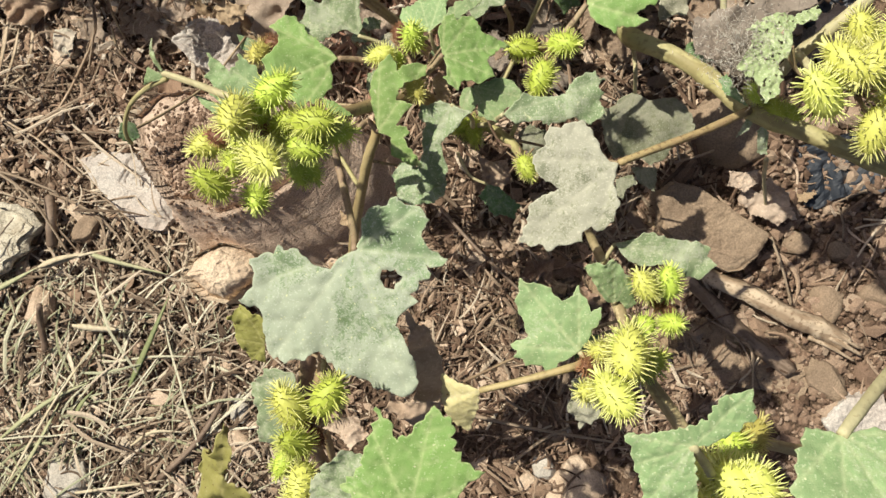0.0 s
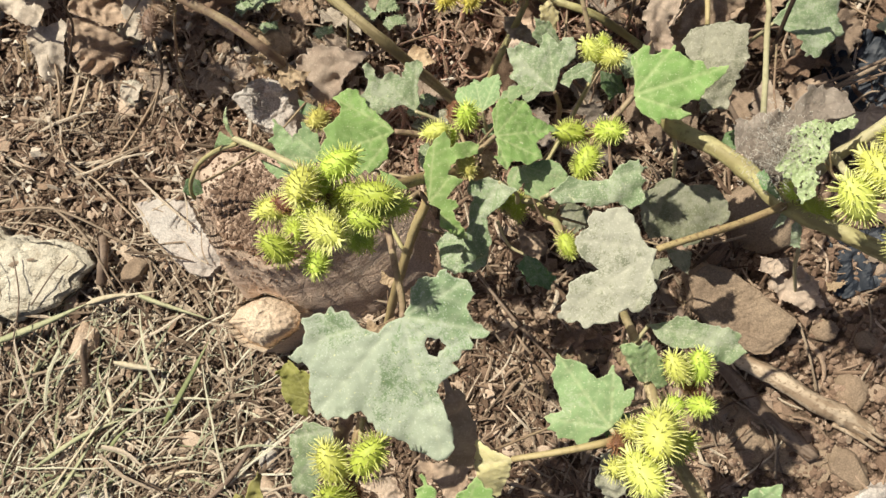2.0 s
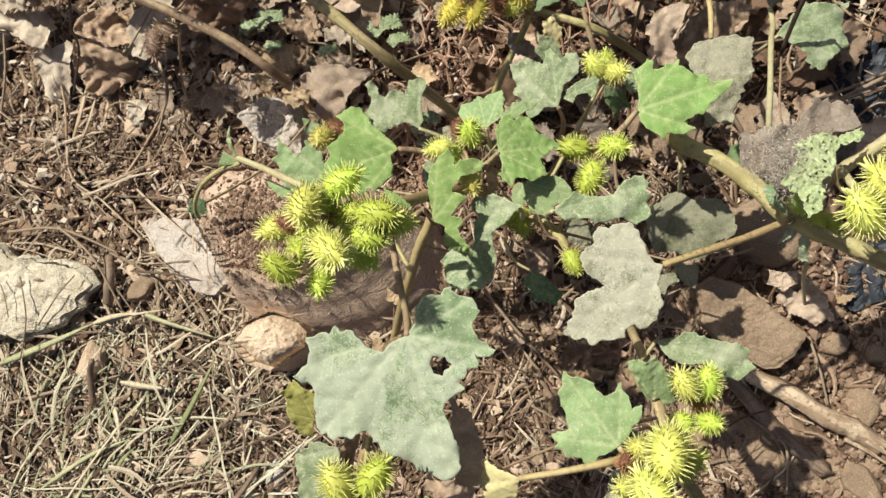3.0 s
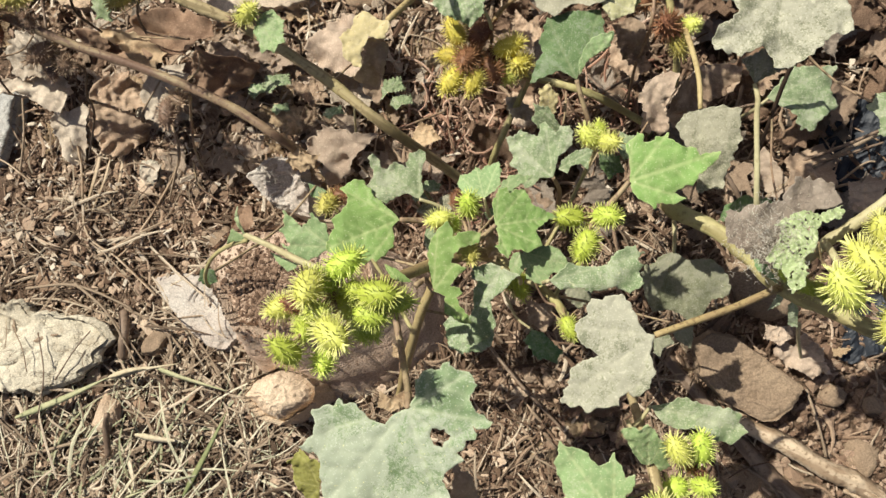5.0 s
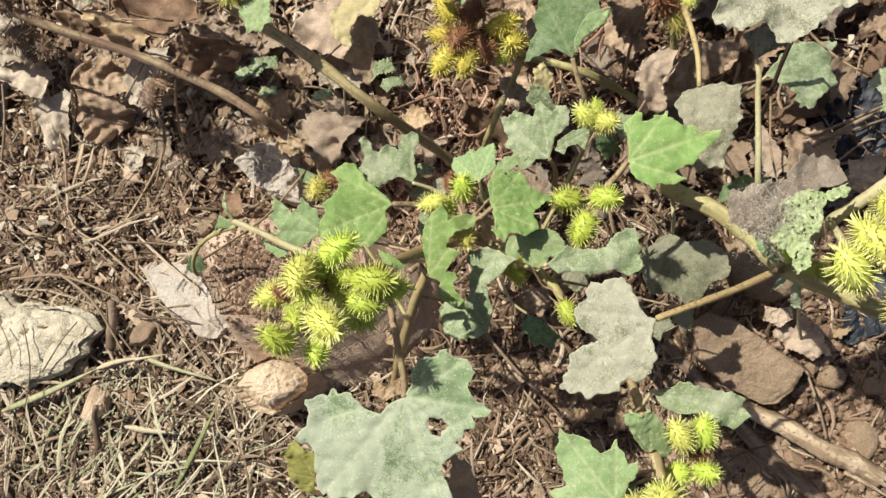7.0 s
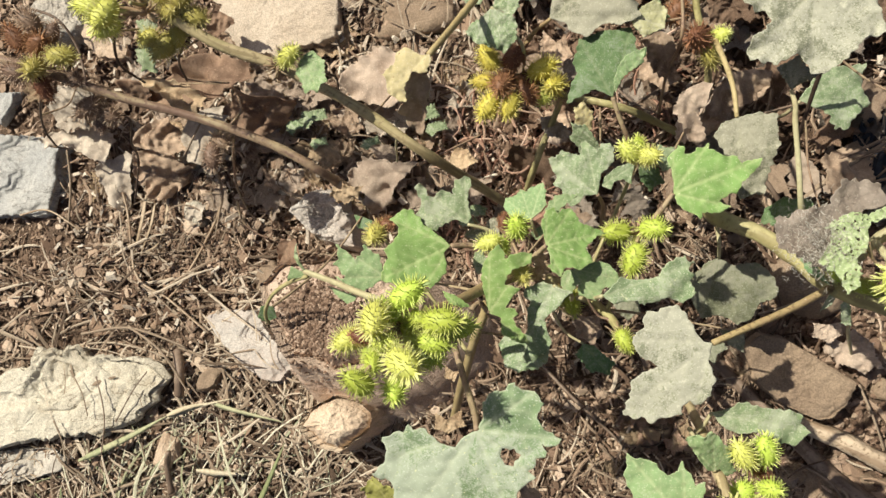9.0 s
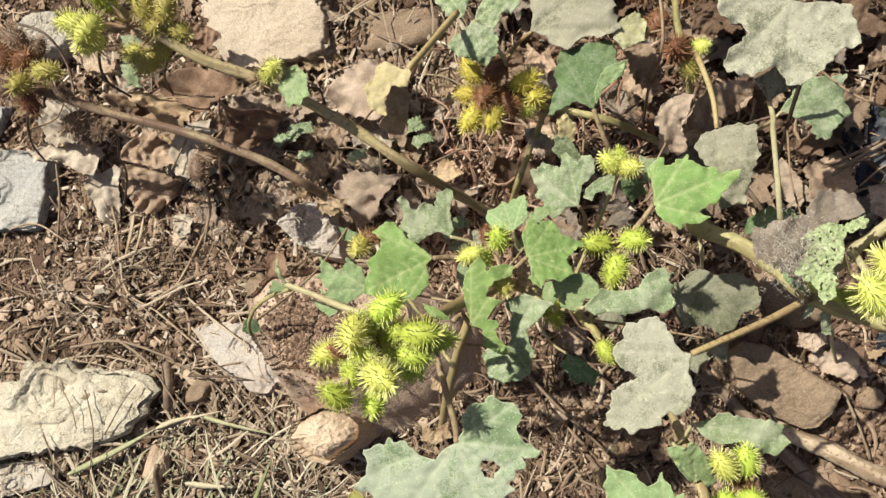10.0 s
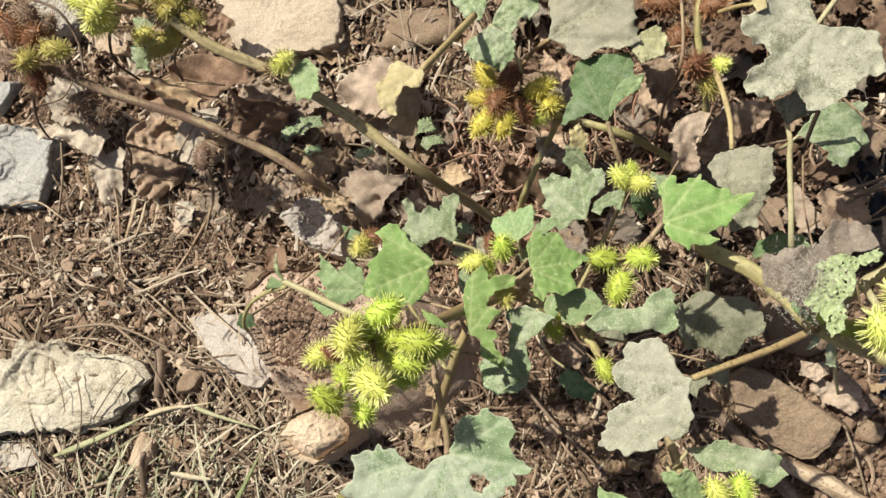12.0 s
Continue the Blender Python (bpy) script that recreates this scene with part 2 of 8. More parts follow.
SHREDS = bits_material("shreds", [(0.11, 0.068, 0.046), (0.31, 0.212, 0.146), (0.58, 0.445, 0.335)], 0.85)
PALE_BITS = bits_material("pale_bits", [(0.30, 0.225, 0.165), (0.48, 0.395, 0.31), (0.66, 0.58, 0.48)], 0.85)
HAY = bits_material("hay", [(0.33, 0.34, 0.22), (0.50, 0.475, 0.34), (0.66, 0.60, 0.47)], 0.6)
GRASS = bits_material("grass", [(0.19, 0.21, 0.11), (0.32, 0.315, 0.19), (0.52, 0.475, 0.345)], 0.6)
STEM_GREEN = stem_material("stem_green", (0.36, 0.325, 0.14), (0.46, 0.41, 0.21), (0.2, 0.155, 0.075), 0.45)
STEM_OLIVE = stem_material("stem_olive", (0.36, 0.30, 0.15), (0.47, 0.38, 0.22), (0.2, 0.14, 0.075), 0.6)
STEM_YELLOW = stem_material("stem_yellow", (0.44, 0.355, 0.18), (0.38, 0.29, 0.14), (0.25, 0.17, 0.08), 0.5)
STEM_TAN = stem_material("stem_tan", (0.40, 0.31, 0.15), (0.34, 0.24, 0.13), (0.18, 0.11, 0.06), 0.7)
STEM_PURPLE = stem_material("stem_purple", (0.27, 0.18, 0.12), (0.36, 0.28, 0.17), (0.13, 0.07, 0.06), 0.6)
STEM_PALE = stem_material("stem_pale", (0.49, 0.455, 0.275), (0.42, 0.375, 0.215), (0.28, 0.22, 0.12), 0.4)
STEM_DARK = stem_material("stem_dark", (0.06, 0.04, 0.03), (0.1, 0.065, 0.045), (0.03, 0.02, 0.015), 0.5)
WOOD_PALE = stem_material("wood_pale", (0.33, 0.235, 0.155), (0.56, 0.44, 0.315), (0.22, 0.145, 0.09), 0.75)
WOOD_DARK = stem_material("wood_dark", (0.2, 0.14, 0.1), (0.27, 0.2, 0.15), (0.1, 0.065, 0.045), 0.6)
BUR_GREEN = bur_material("bur_green", (0.51, 0.63, 0.10), (0.72, 0.79, 0.23), (0.85, 0.84, 0.43))
BUR_YELLOW = bur_material("bur_yellow", (0.70, 0.74, 0.18), (0.85, 0.86, 0.33), (0.85, 0.83, 0.5))
BUR_OCHRE = bur_material("bur_ochre", (0.62, 0.53, 0.10), (0.80, 0.70, 0.22), (0.84, 0.75, 0.40))
BUR_OLIVE = bur_material("bur_olive", (0.50, 0.45, 0.12), (0.68, 0.61, 0.24), (0.72, 0.62, 0.34))
BUR_BROWN = bur_material("bur_brown", (0.23, 0.11, 0.06), (0.45, 0.235, 0.12), (0.58, 0.40, 0.23))
BUR_DARK = bur_material("bur_dark", (0.26, 0.175, 0.12), (0.56, 0.42, 0.30), (0.66, 0.54, 0.41))


def soil_material():
    n = Nodes("soil")
    wide, mid, fine, grit = n.noise(7, 4), n.noise(60, 6, 0.65), n.noise(350, 4, 0.7), n.noise(1400, 2)
    colour = n.mix(n.ramp(wide, 0.35, 0.65), (0.15, 0.095, 0.064), (0.195, 0.133, 0.094))
    colour = n.mix(n.ramp(mid, 0.45, 0.75), colour, (0.27, 0.19, 0.138))
    colour = n.mix(n.ramp(fine, 0.58, 0.75, 0.0, 0.7), colour, (0.10, 0.06, 0.042))
    colour = n.hsv(colour, 0.5, 1.0, n.ramp(grit, 0.25, 0.75, 0.7, 1.3))
    n.bump(n.math("ADD", n.math("MULTIPLY", mid, 2.0), n.math("ADD", fine, n.math("MULTIPLY", grit, 0.3))), 0.006, 0.9)
    return n.done(colour, 0.95, 0.15)


SOIL = soil_material()


# ---- mesh tools ----
def mesh_of(name, verts, faces, material, smooth=True, attributes=()):
    me = bpy.data.meshes.new(name)
    me.from_pydata([tuple(v) for v in verts], [], [tuple(f) for f in faces])
    me.materials.append(material)
    if smooth:
        me.shade_smooth()
    for key, values in attributes:
        me.attributes.new(key, "FLOAT", "POINT").data.foreach_set("value", np.asarray(values, np.float32))
    me.update()
    return me


def thing(name, at, label, category, group="", kind=""):
    """An empty at the base of a thing that has parts."""
    ob = new(name)
    ob.location, ob.empty_display_size = at, 0.02
    return tagged(ob, label, category, group, kind)


def origin(ob):
    return ob.location + (origin(ob.parent) if ob.parent else Vector())


def part(name, me, parent, at, label=""):
    ob = new(name, me)
    ob.parent = parent
    ob.location = Vector(at) - origin(parent)
    if label:
        tagged(ob, label)
    return ob


def spline(points, count):
    """Catmull-Rom through the points."""
    p = np.array(points, float)
    p = np.vstack([2 * p[0] - p[1], p, 2 * p[-1] - p[-2]])
    out = []
    for s in np.linspace(0, len(p) - 3 - 1e-9, count):
        i, u = int(s) + 1, s - int(s)
        a, b, c, d = p[i - 1], p[i], p[i + 1], p[i + 2]
        out.append(0.5 * (2 * b + (c - a) * u + (2 * a - 5 * b + 4 * c - d) * u * u + (3 * b - a - 3 * c + d) * u**3))
    return np.array(out)


def tube(points, r0, r1, sides=10, count=24, rough=0.06, nodes=0.0, seed=0, ribs=0.0):
    """A tapering stem along the points, a little uneven, with swollen nodes and closed ends: verts, faces."""
    rng = np.random.default_rng(seed)
    c = spline(points, count)
    length = np.r_[0, np.cumsum(np.linalg.norm(np.diff(c, axis=0), axis=1))]
    side, verts, faces = None, [], []
    for k in range(count):
        way = c[min(k + 1, count - 1)] - c[max(k - 1, 0)]
        way /= np.linalg.norm(way) + 1e-12
        side = np.cross(way, (0.31, 0.17, 0.93)) if side is None else side - way * (side @ way)
        side /= np.linalg.norm(side)
        other = np.cross(way, side)
        r = r0 + (r1 - r0) * k / (count - 1)
        r *= 1 + rough * rng.normal() + nodes * max(0, math.cos(length[k] / 0.055 * 2 * math.pi)) ** 8
        for j in range(sides):
            a = 2 * math.pi * j / sides
            rr = r * (1 + ribs * math.cos(a * 4))
            verts.append(c[k] + rr * (math.cos(a) * side + math.sin(a) * other))
    for k in range(count - 1):
        for j in range(sides):
            a, b = k * sides + j, k * sides + (j + 1) % sides
            faces.append((a, b, b + sides, a + sides))
    faces.append(tuple(range(sides))[::-1])
    faces.append(tuple(range((count - 1) * sides, count * sides)))
    return verts, faces


def streaks(sides, count, seed, run=0.16):
    """How stained each corner of a tube is: bands that run along it."""
    turns = [2 * math.pi * j / sides for j in range(sides)]
    stain = [0.5 + 0.8 * noise.noise((1.7 * math.cos(a) + seed, 1.7 * math.sin(a), k * run)) + 0.25 * noise.noise((4 * math.cos(a), 4 * math.sin(a) + seed, k * run * 2.5))
             for k in range(count) for a in turns]
    return [("streak", stain)]


def stem(parent, points, r0, r1, material, label="", name="stem", seed=1, nodes=0.12, sides=16, count=40, ribs=0.03):
    at = Vector(points[0])
    verts, faces = tube([Vector(p) - at for p in points], r0, r1, sides, count, 0.035, nodes, seed, ribs)
    return part(name, mesh_of(name, verts, faces, material, True, streaks(sides, count, seed)), parent, at, label)


def leaf_frame(base, tip, roll):
    e1 = Vector(tip) - Vector(base)
    e1.normalize()
    up = Vector((0, 0, 1)) - e1 * e1.z
    up.normalize()
    n = Matrix.Rotation(radians(roll), 3, e1) @ up
    return e1, n.cross(e1), n


def inside(points, loop):
    """Which points lie within a closed loop."""
    x, y = points[:, 0], points[:, 1]
    odd = np.zeros(len(points), bool)
    for (ax, ay), (bx, by) in zip(loop, np.roll(loop, -1, 0)):
        if ay != by:
            odd ^= ((ay > y) != (by > y)) & (x < (bx - ax) * (y - ay) / (by - ay) + ax)
    return odd


def leaf_mesh(name, base, tip, roll, lobes, material, seed=0, notch=0.10, teeth=0.018, droop=0.10, cup=0.0, curl=0.0, wave=0.04,
              crumple=0.0, holes=0.0, fold=0.0, fine=27, thick=0.0005, bites=(), lift=0.0, coat=None, pleat=None):
    """A lobed and toothed blade. lobes: (angle from the midrib in degrees, length in metres), the corners of the outline in turn.
    droop, cup, curl, wave, crumple, fold, pleat and lift bend it, in parts of its length; bites: (angle, length, radius) of holes."""
    rng = np.random.default_rng(seed)
    e1, e2, n = (np.array(v) for v in leaf_frame(base, tip, roll))
    size = max(l for _, l in lobes)
    corner = np.array([(l * math.cos(radians(a)), l * math.sin(radians(a))) for a, l in lobes])
    turn = np.roll(corner, -1, 0)
    spin = np.sign(np.sum(corner[:, 0] * turn[:, 1] - corner[:, 1] * turn[:, 0])) or 1.0
    outline, run, phase = [], 0.0, rng.random()
    for a, b in zip(corner, turn):
        chord = np.linalg.norm(b - a)
        out = spin * np.array([b[1] - a[1], a[0] - b[0]]) / max(chord, 1e-6)
        steps = max(1, round(chord / (size * 0.026)))
        for s in range(steps):
            u = s / steps
            p = a + (b - a) * u
            p = p * (1 - 0.8 * notch * min(1, chord / (0.5 * size)) * math.sin(math.pi * u) ** 1.2)
            run += chord / steps
            place = run / (size * 0.14) + 0.55 * math.sin(run / size * 4.3 + seed) + phase
            tooth = place % 1.0
            keen = 0.1 + 1.8 * abs(math.sin(12.9898 * int(place) + seed))
            far = min(1, np.linalg.norm(p) / (0.35 * size))
            p = p + out * size * far * (0.75 * teeth * keen * (1.9 * min(tooth / 0.6, (1 - tooth) / 0.4) - 0.9) + 0.005 * rng.normal())
            outline.append(p)
    outline = np.array(outline)
    m = len(outline)
    reach = np.linalg.norm(corner, axis=1)
    veins = []
    for i in np.argsort(-reach):
        if reach[i] > 0.45 * size and len(veins) < 6 and all(corner[i] @ v / reach[i] / np.linalg.norm(v) < 0.86 for v in veins):
            veins.append(corner[i])
    ways = np.array([v / np.linalg.norm(v) for v in veins])
    loops = [outline]
    for a, l, r in bites:
        c = np.array([l * math.cos(radians(a)), l * math.sin(radians(a))])
        loops.append(np.array([c + r * rng.uniform(0.65, 1.2) * np.array([math.cos(t), math.sin(t)]) for t in np.linspace(0, 6.283, 15)[:-1]]))
    border = np.vstack(loops)
    step = size / fine
    low, high = outline.min(0), outline.max(0)
    gx, gy = np.meshgrid(np.arange(low[0], high[0], step), np.arange(low[1], high[1], step * 0.87))
    gx = gx + (np.arange(gx.shape[0]) % 2)[:, None] * step * 0.5
    grid = np.stack([gx.ravel(), gy.ravel()], -1) + rng.normal(0, step * 0.08, (gx.size, 2))
    ribs = [v * t for v in veins for t in np.arange(0.03, 0.95, 0.6 * step / np.linalg.norm(v))]
    tangent = np.roll(outline, -1, 0) - np.roll(outline, 1, 0)
    normal = spin * np.stack([tangent[:, 1], -tangent[:, 0]], -1)
    hem = outline - normal / (np.linalg.norm(normal, axis=1)[:, None] + 1e-9) * size * 0.014
    inner = np.vstack([grid, np.array(ribs).reshape(-1, 2)])
    gap = np.linalg.norm(inner[:, None] - border[None], axis=2).min(1)
    inner = inner[gap > 0.8 * step]
    inner = np.vstack([inner, hem])
    keep = inside(inner, outline)
    for hole in loops[1:]:
        keep &= ~inside(inner, hole)
    inner = inner[keep]
    links, at = [], 0
    for loop in loops:
        links += [(at + i, at + (i + 1) % len(loop)) for i in range(len(loop))]
        at += len(loop)
    flat, _, tris, _, _, _ = delaunay_2d_cdt([Vector(p) for p in np.vstack([border, inner])], links, [], 0, size * 1e-4)
    flat = np.array([(p.x, p.y) for p in flat])
    tris = np.array([t for t in tris if len(t) == 3])
    mid = flat[tris].mean(1)
    good = inside(mid, outline)
    for hole in loops[1:]:
        good &= ~inside(mid, hole)
    tris = tris[good]
    rim_gap = np.linalg.norm(flat[:, None] - border[None], axis=2).min(1) / size
    edge = np.clip(1 - rim_gap / 0.3, 0, 1)
    along = flat @ ways.T
    off = np.abs(flat[:, :1] * ways[None, :, 1] - flat[:, 1:] * ways[None, :, 0])
    off = np.where(along > 0, off, np.linalg.norm(flat, axis=1)[:, None])
    near = off.argmin(1)
    d = off[np.arange(len(flat)), near] / size
    s = along[np.arange(len(flat)), near] / size
    second = np.abs(((s - 0.8 * d) / 0.15) % 1.0 - 0.5)
    main = np.exp(-((d / 0.013) ** 2)) * (1 - 0.45 * np.clip(s, 0, 1))
    small = np.exp(-(((0.5 - second) / 0.13) ** 2)) * np.clip(1 - d / 0.3, 0, 1) * 0.6
    vein = np.clip(main + small * (1 - main) + 0.8 * (rim_gap < 0.009), 0, 1)
    x, y = flat.T
    r = np.linalg.norm(flat, axis=1) / size
    h = -droop * size * r**2 + cup * size * (y / size) ** 2 + fold * np.abs(y) + lift * size * edge**2
    h += size * 0.011 * (1 - np.exp(-((d / 0.05) ** 2))) - size * 0.008 * small
    shift = rng.random(3) * 50
    k1, k2, k3 = 3.0 / size, 8.0 / size, 20.0 / size
    bend = np.array([(noise.noise((a * k1 + shift[0], b * k1, shift[1])), noise.noise((a * k2, b * k2 + shift[1], shift[2])),
                      noise.noise((a * k3, b * k3, shift[0]))) for a, b in flat])
    h += size * wave * (1.6 * bend[:, 0] * r + 1.7 * bend[:, 1] * edge**2 * r) + size * (0.004 if material.name.startswith("dry") else 0.016) * bend[:, 2]
    dead = material.name.startswith("dry")
    h += size * crumple * (0.8 if dead else 1.0) * (0.5 - 1.7 * np.abs(bend[:, 0]) + (0.15 if dead else 0.5) * (0.5 - 1.5 * np.abs(bend[:, 1])) + 0.15 * bend[:, 2])
    if pleat is None:
        pleat = 0.09 if dead else 0.0
    if pleat:
        fan = np.arctan2(flat[:, 1], flat[:, 0]) * 1.3 + 0.9 * bend[:, 0] + shift[2]
        across = (flat @ np.array([math.cos(shift[0]), math.sin(shift[0])])) / size * 1.3 + 0.5 * bend[:, 1] + shift[1]
        h += size * pleat * (r * (np.abs(2 * (fan % 1.0) - 1) - 0.5) + 0.45 * (np.abs(2 * (across % 1.0) - 1) - 0.5) + 0.5 * edge**3 * (bend[:, 0] + 0.5))
    if curl:
        k = curl / size
        turned = y * k
        y, h = np.sin(turned) / k - h * np.sin(turned), (1 - np.cos(turned)) / k + h * np.cos(turned)
    top = x[:, None] * e1 + y[:, None] * e2 + h[:, None] * n
    if holes:
        torn = bend[tris, 2].mean(1) + 0.7 * bend[tris, 1].mean(1) > 0.55 - holes
        tris = tris[~(torn & (r[tris].mean(1) > 0.15))]
    count = len(top)
    sides = {}
    for t in tris.tolist():
        for a, b in ((t[0], t[1]), (t[1], t[2]), (t[2], t[0])):
            sides[(a, b)] = (b, a) not in sides and sides.get((a, b), True)
    rim = [(b, a, count + a, count + b) for a, b in sides if (b, a) not in sides]
    faces = tris.tolist() + (tris[:, ::-1] + count).tolist() + rim
    marks = [("vein", np.r_[vein, vein])]
    if coat:
        way = np.array([math.cos(radians(coat[0])), math.sin(radians(coat[0]))])
        grey = coat[1] * np.tanh(1.8 * (flat @ way) / size + 0.5 * bend[:, 0])
        marks.append(("coat", np.r_[grey, grey]))
    return mesh_of(name, np.vstack([top, top - n * thick]), faces, material, True, marks)


def leaf(parent, base, tip, roll, lobes, material, label="", petiole=(), radius=0.0018, stalk=None, seed=0, loose=False, **shape):
    """A leaf part, with its petiole (points from the blade back to the stem) under it."""
    blade = part("leaf", leaf_mesh("leaf", base, tip, roll, lobes, material, seed, **shape), parent, base, label)
    if petiole:
        points = list(petiole) if loose else [base, *petiole]
        verts, faces = tube([Vector(p) - Vector(base) for p in points], radius * 0.85, radius * 1.15, 8, 16, 0.03, 0, seed, 0.06)
        part("petiole", mesh_of("petiole", verts, faces, stalk or STEM_PALE), blade, base)
    return blade


def dry_leaf(base, tip, roll, lobes, material, label, seed=0, **shape):
    """A dead leaf that has come off and lies about."""
    options = dict(notch=0.12, teeth=0.02, wave=0.09, crumple=0.06, droop=0.05) | shape
    ob = new("dry_leaf", leaf_mesh("dry_leaf", base, tip, roll, lobes, material, seed, **options))
    ob.location = base
    return tagged(ob, label, "dead leaf", "dead leaves on the soil")


def bur_mesh(seed, material, spines=150, half=0.0092, wide=0.0057, reach=0.0043):
    """A cocklebur: an egg-shaped body under hooked spines, two stout beaks at its end."""
    rng = np.random.default_rng(seed)
    verts, faces, along = [], [], []
    rows, cols = 9, 12
    for i in range(rows + 1):
        a = math.pi * i / rows
        for j in range(cols):
            b = 2 * math.pi * j / cols
            k = wide * (1 + 0.06 * rng.normal()) * math.sin(a) * (1 - 0.12 * math.cos(a))
            verts.append((k * math.cos(b), k * math.sin(b), half * math.cos(a)))
            along.append(0.0)
    for i in range(rows):
        for j in range(cols):
            a, b = i * cols + j, i * cols + (j + 1) % cols
            faces.append((a, a + cols, b + cols, b))
    for s in range(spines + 2):
        z = 1 - 2 * (s + 0.5) / spines if s < spines else 1.0
        b = s * 2.39996 + 0.25 * rng.normal()
        k = math.sqrt(max(0, 1 - z * z))
        way = np.array([k * math.cos(b) / wide, k * math.sin(b) / wide, z / half])
        way /= np.linalg.norm(way)
        way += rng.normal(0, 0.07, 3)
        way /= np.linalg.norm(way)
        foot = np.array([wide * k * math.cos(b), wide * k * math.sin(b), half * z]) * 0.95
        long, thick = reach * rng.uniform(0.75, 1.15), 0.00030
        if s >= spines:
            way = np.array([0.35 if s % 2 else -0.35, 0.05, 1.0])
            long, thick = reach * 1.05, 0.0009
        side = np.cross(way, (0.2, 0.5, 0.84))
        side /= np.linalg.norm(side)
        other = np.cross(way, side)
        turn = rng.random() * 6.28
        hook = math.cos(turn) * side + math.sin(turn) * other
        at = len(verts)
        for place, r, u in ((foot, thick, 0.1), (foot + way * long * 0.75, thick * 0.62, 0.7)):
            for j in range(3):
                a = 2.0944 * j
                verts.append(place + r * (math.cos(a) * side + math.sin(a) * other))
                along.append(u)
        verts.append(foot + way * long + hook * long * 0.16)
        along.append(1.0)
        for j in range(3):
            a, b2 = at + j, at + (j + 1) % 3
            faces += [(a, b2, b2 + 3, a + 3), (a + 3, b2 + 3, at + 6)]
    return mesh_of("bur", verts, faces, material, True, (("spine", along),))


BURS = {key: [bur_mesh(10 * i + j, mat) for j in range(3)] for i, (key, mat) in enumerate(
    (("g", BUR_GREEN), ("y", BUR_YELLOW), ("o", BUR_OLIVE), ("w", BUR_OCHRE), ("b", BUR_BROWN), ("d", BUR_DARK)))}
BUR_WORDS = {"g": "", "y": "yellowing bur", "o": "olive bur", "w": "ochre-yellow bur", "b": "dried brown bur", "d": "dark withered bur"}


def burs(parent, root, rows, label="", seed=0):
    """A cluster of burs on short stalks from the point root. rows: x, y, z, scale, kind."""
    rng = np.random.default_rng(seed)
    root = Vector(root)
    verts, faces = [], []
    for x, y, z, *_ in rows:
        way = Vector((x, y, z)) - root
        v, q = tube([Vector(), way * 0.5 + Vector(rng.normal(0, 0.002, 3)), way], 0.0015, 0.0011, 6, 7, 0.1, 0, seed)
        faces += [tuple(len(verts) + i for i in f) for f in q]
        verts += v
    for _ in range(26):
        way = Vector(rng.normal(0, 1, 3))
        way.normalize()
        v, q = tube([way * 0.001, way * 0.005, way * 0.009 + Vector(rng.normal(0, 0.002, 3))], 0.0012, 0.0004, 4, 4, 0.1)
        faces += [tuple(len(verts) + i for i in f) for f in q]
        verts += v
    stalk = part("fruit_stalk", mesh_of("fruit_stalk", verts, faces, DRY_TAN), parent, root, label)
    for x, y, z, scale, kind in rows:
        way = Vector((x, y, z)) - root
        way = way.normalized()
        way = Vector((way.x, way.y, 0.35 * way.z)) + Vector(rng.normal(0, 0.28, 3))
        ob = part("bur", BURS[kind][rng.integers(3)], stalk, (x, y, z), BUR_WORDS[kind])
        ob.rotation_euler = way.to_track_quat("Z", "Y").to_euler()
        scale *= 1.17
        ob.scale = (scale * 1.02, scale * 0.98, scale)


def ground_height(x, y):
    dip = 0.03 * math.exp(-(((x + 0.195) / 0.028) ** 2 + ((y - 0.166) / 0.03) ** 2)) + 0.012 * math.exp(-(((x + 0.329) / 0.02) ** 2 + ((y - 0.121) / 0.034) ** 2))
    return -dip + 0.010 * noise.noise((x * 5, y * 5, 1.3)) + 0.008 * noise.noise((x * 17, y * 17, 4.1)) + 0.005 * noise.noise((x * 38, y * 38, 9.0)) - 0.004


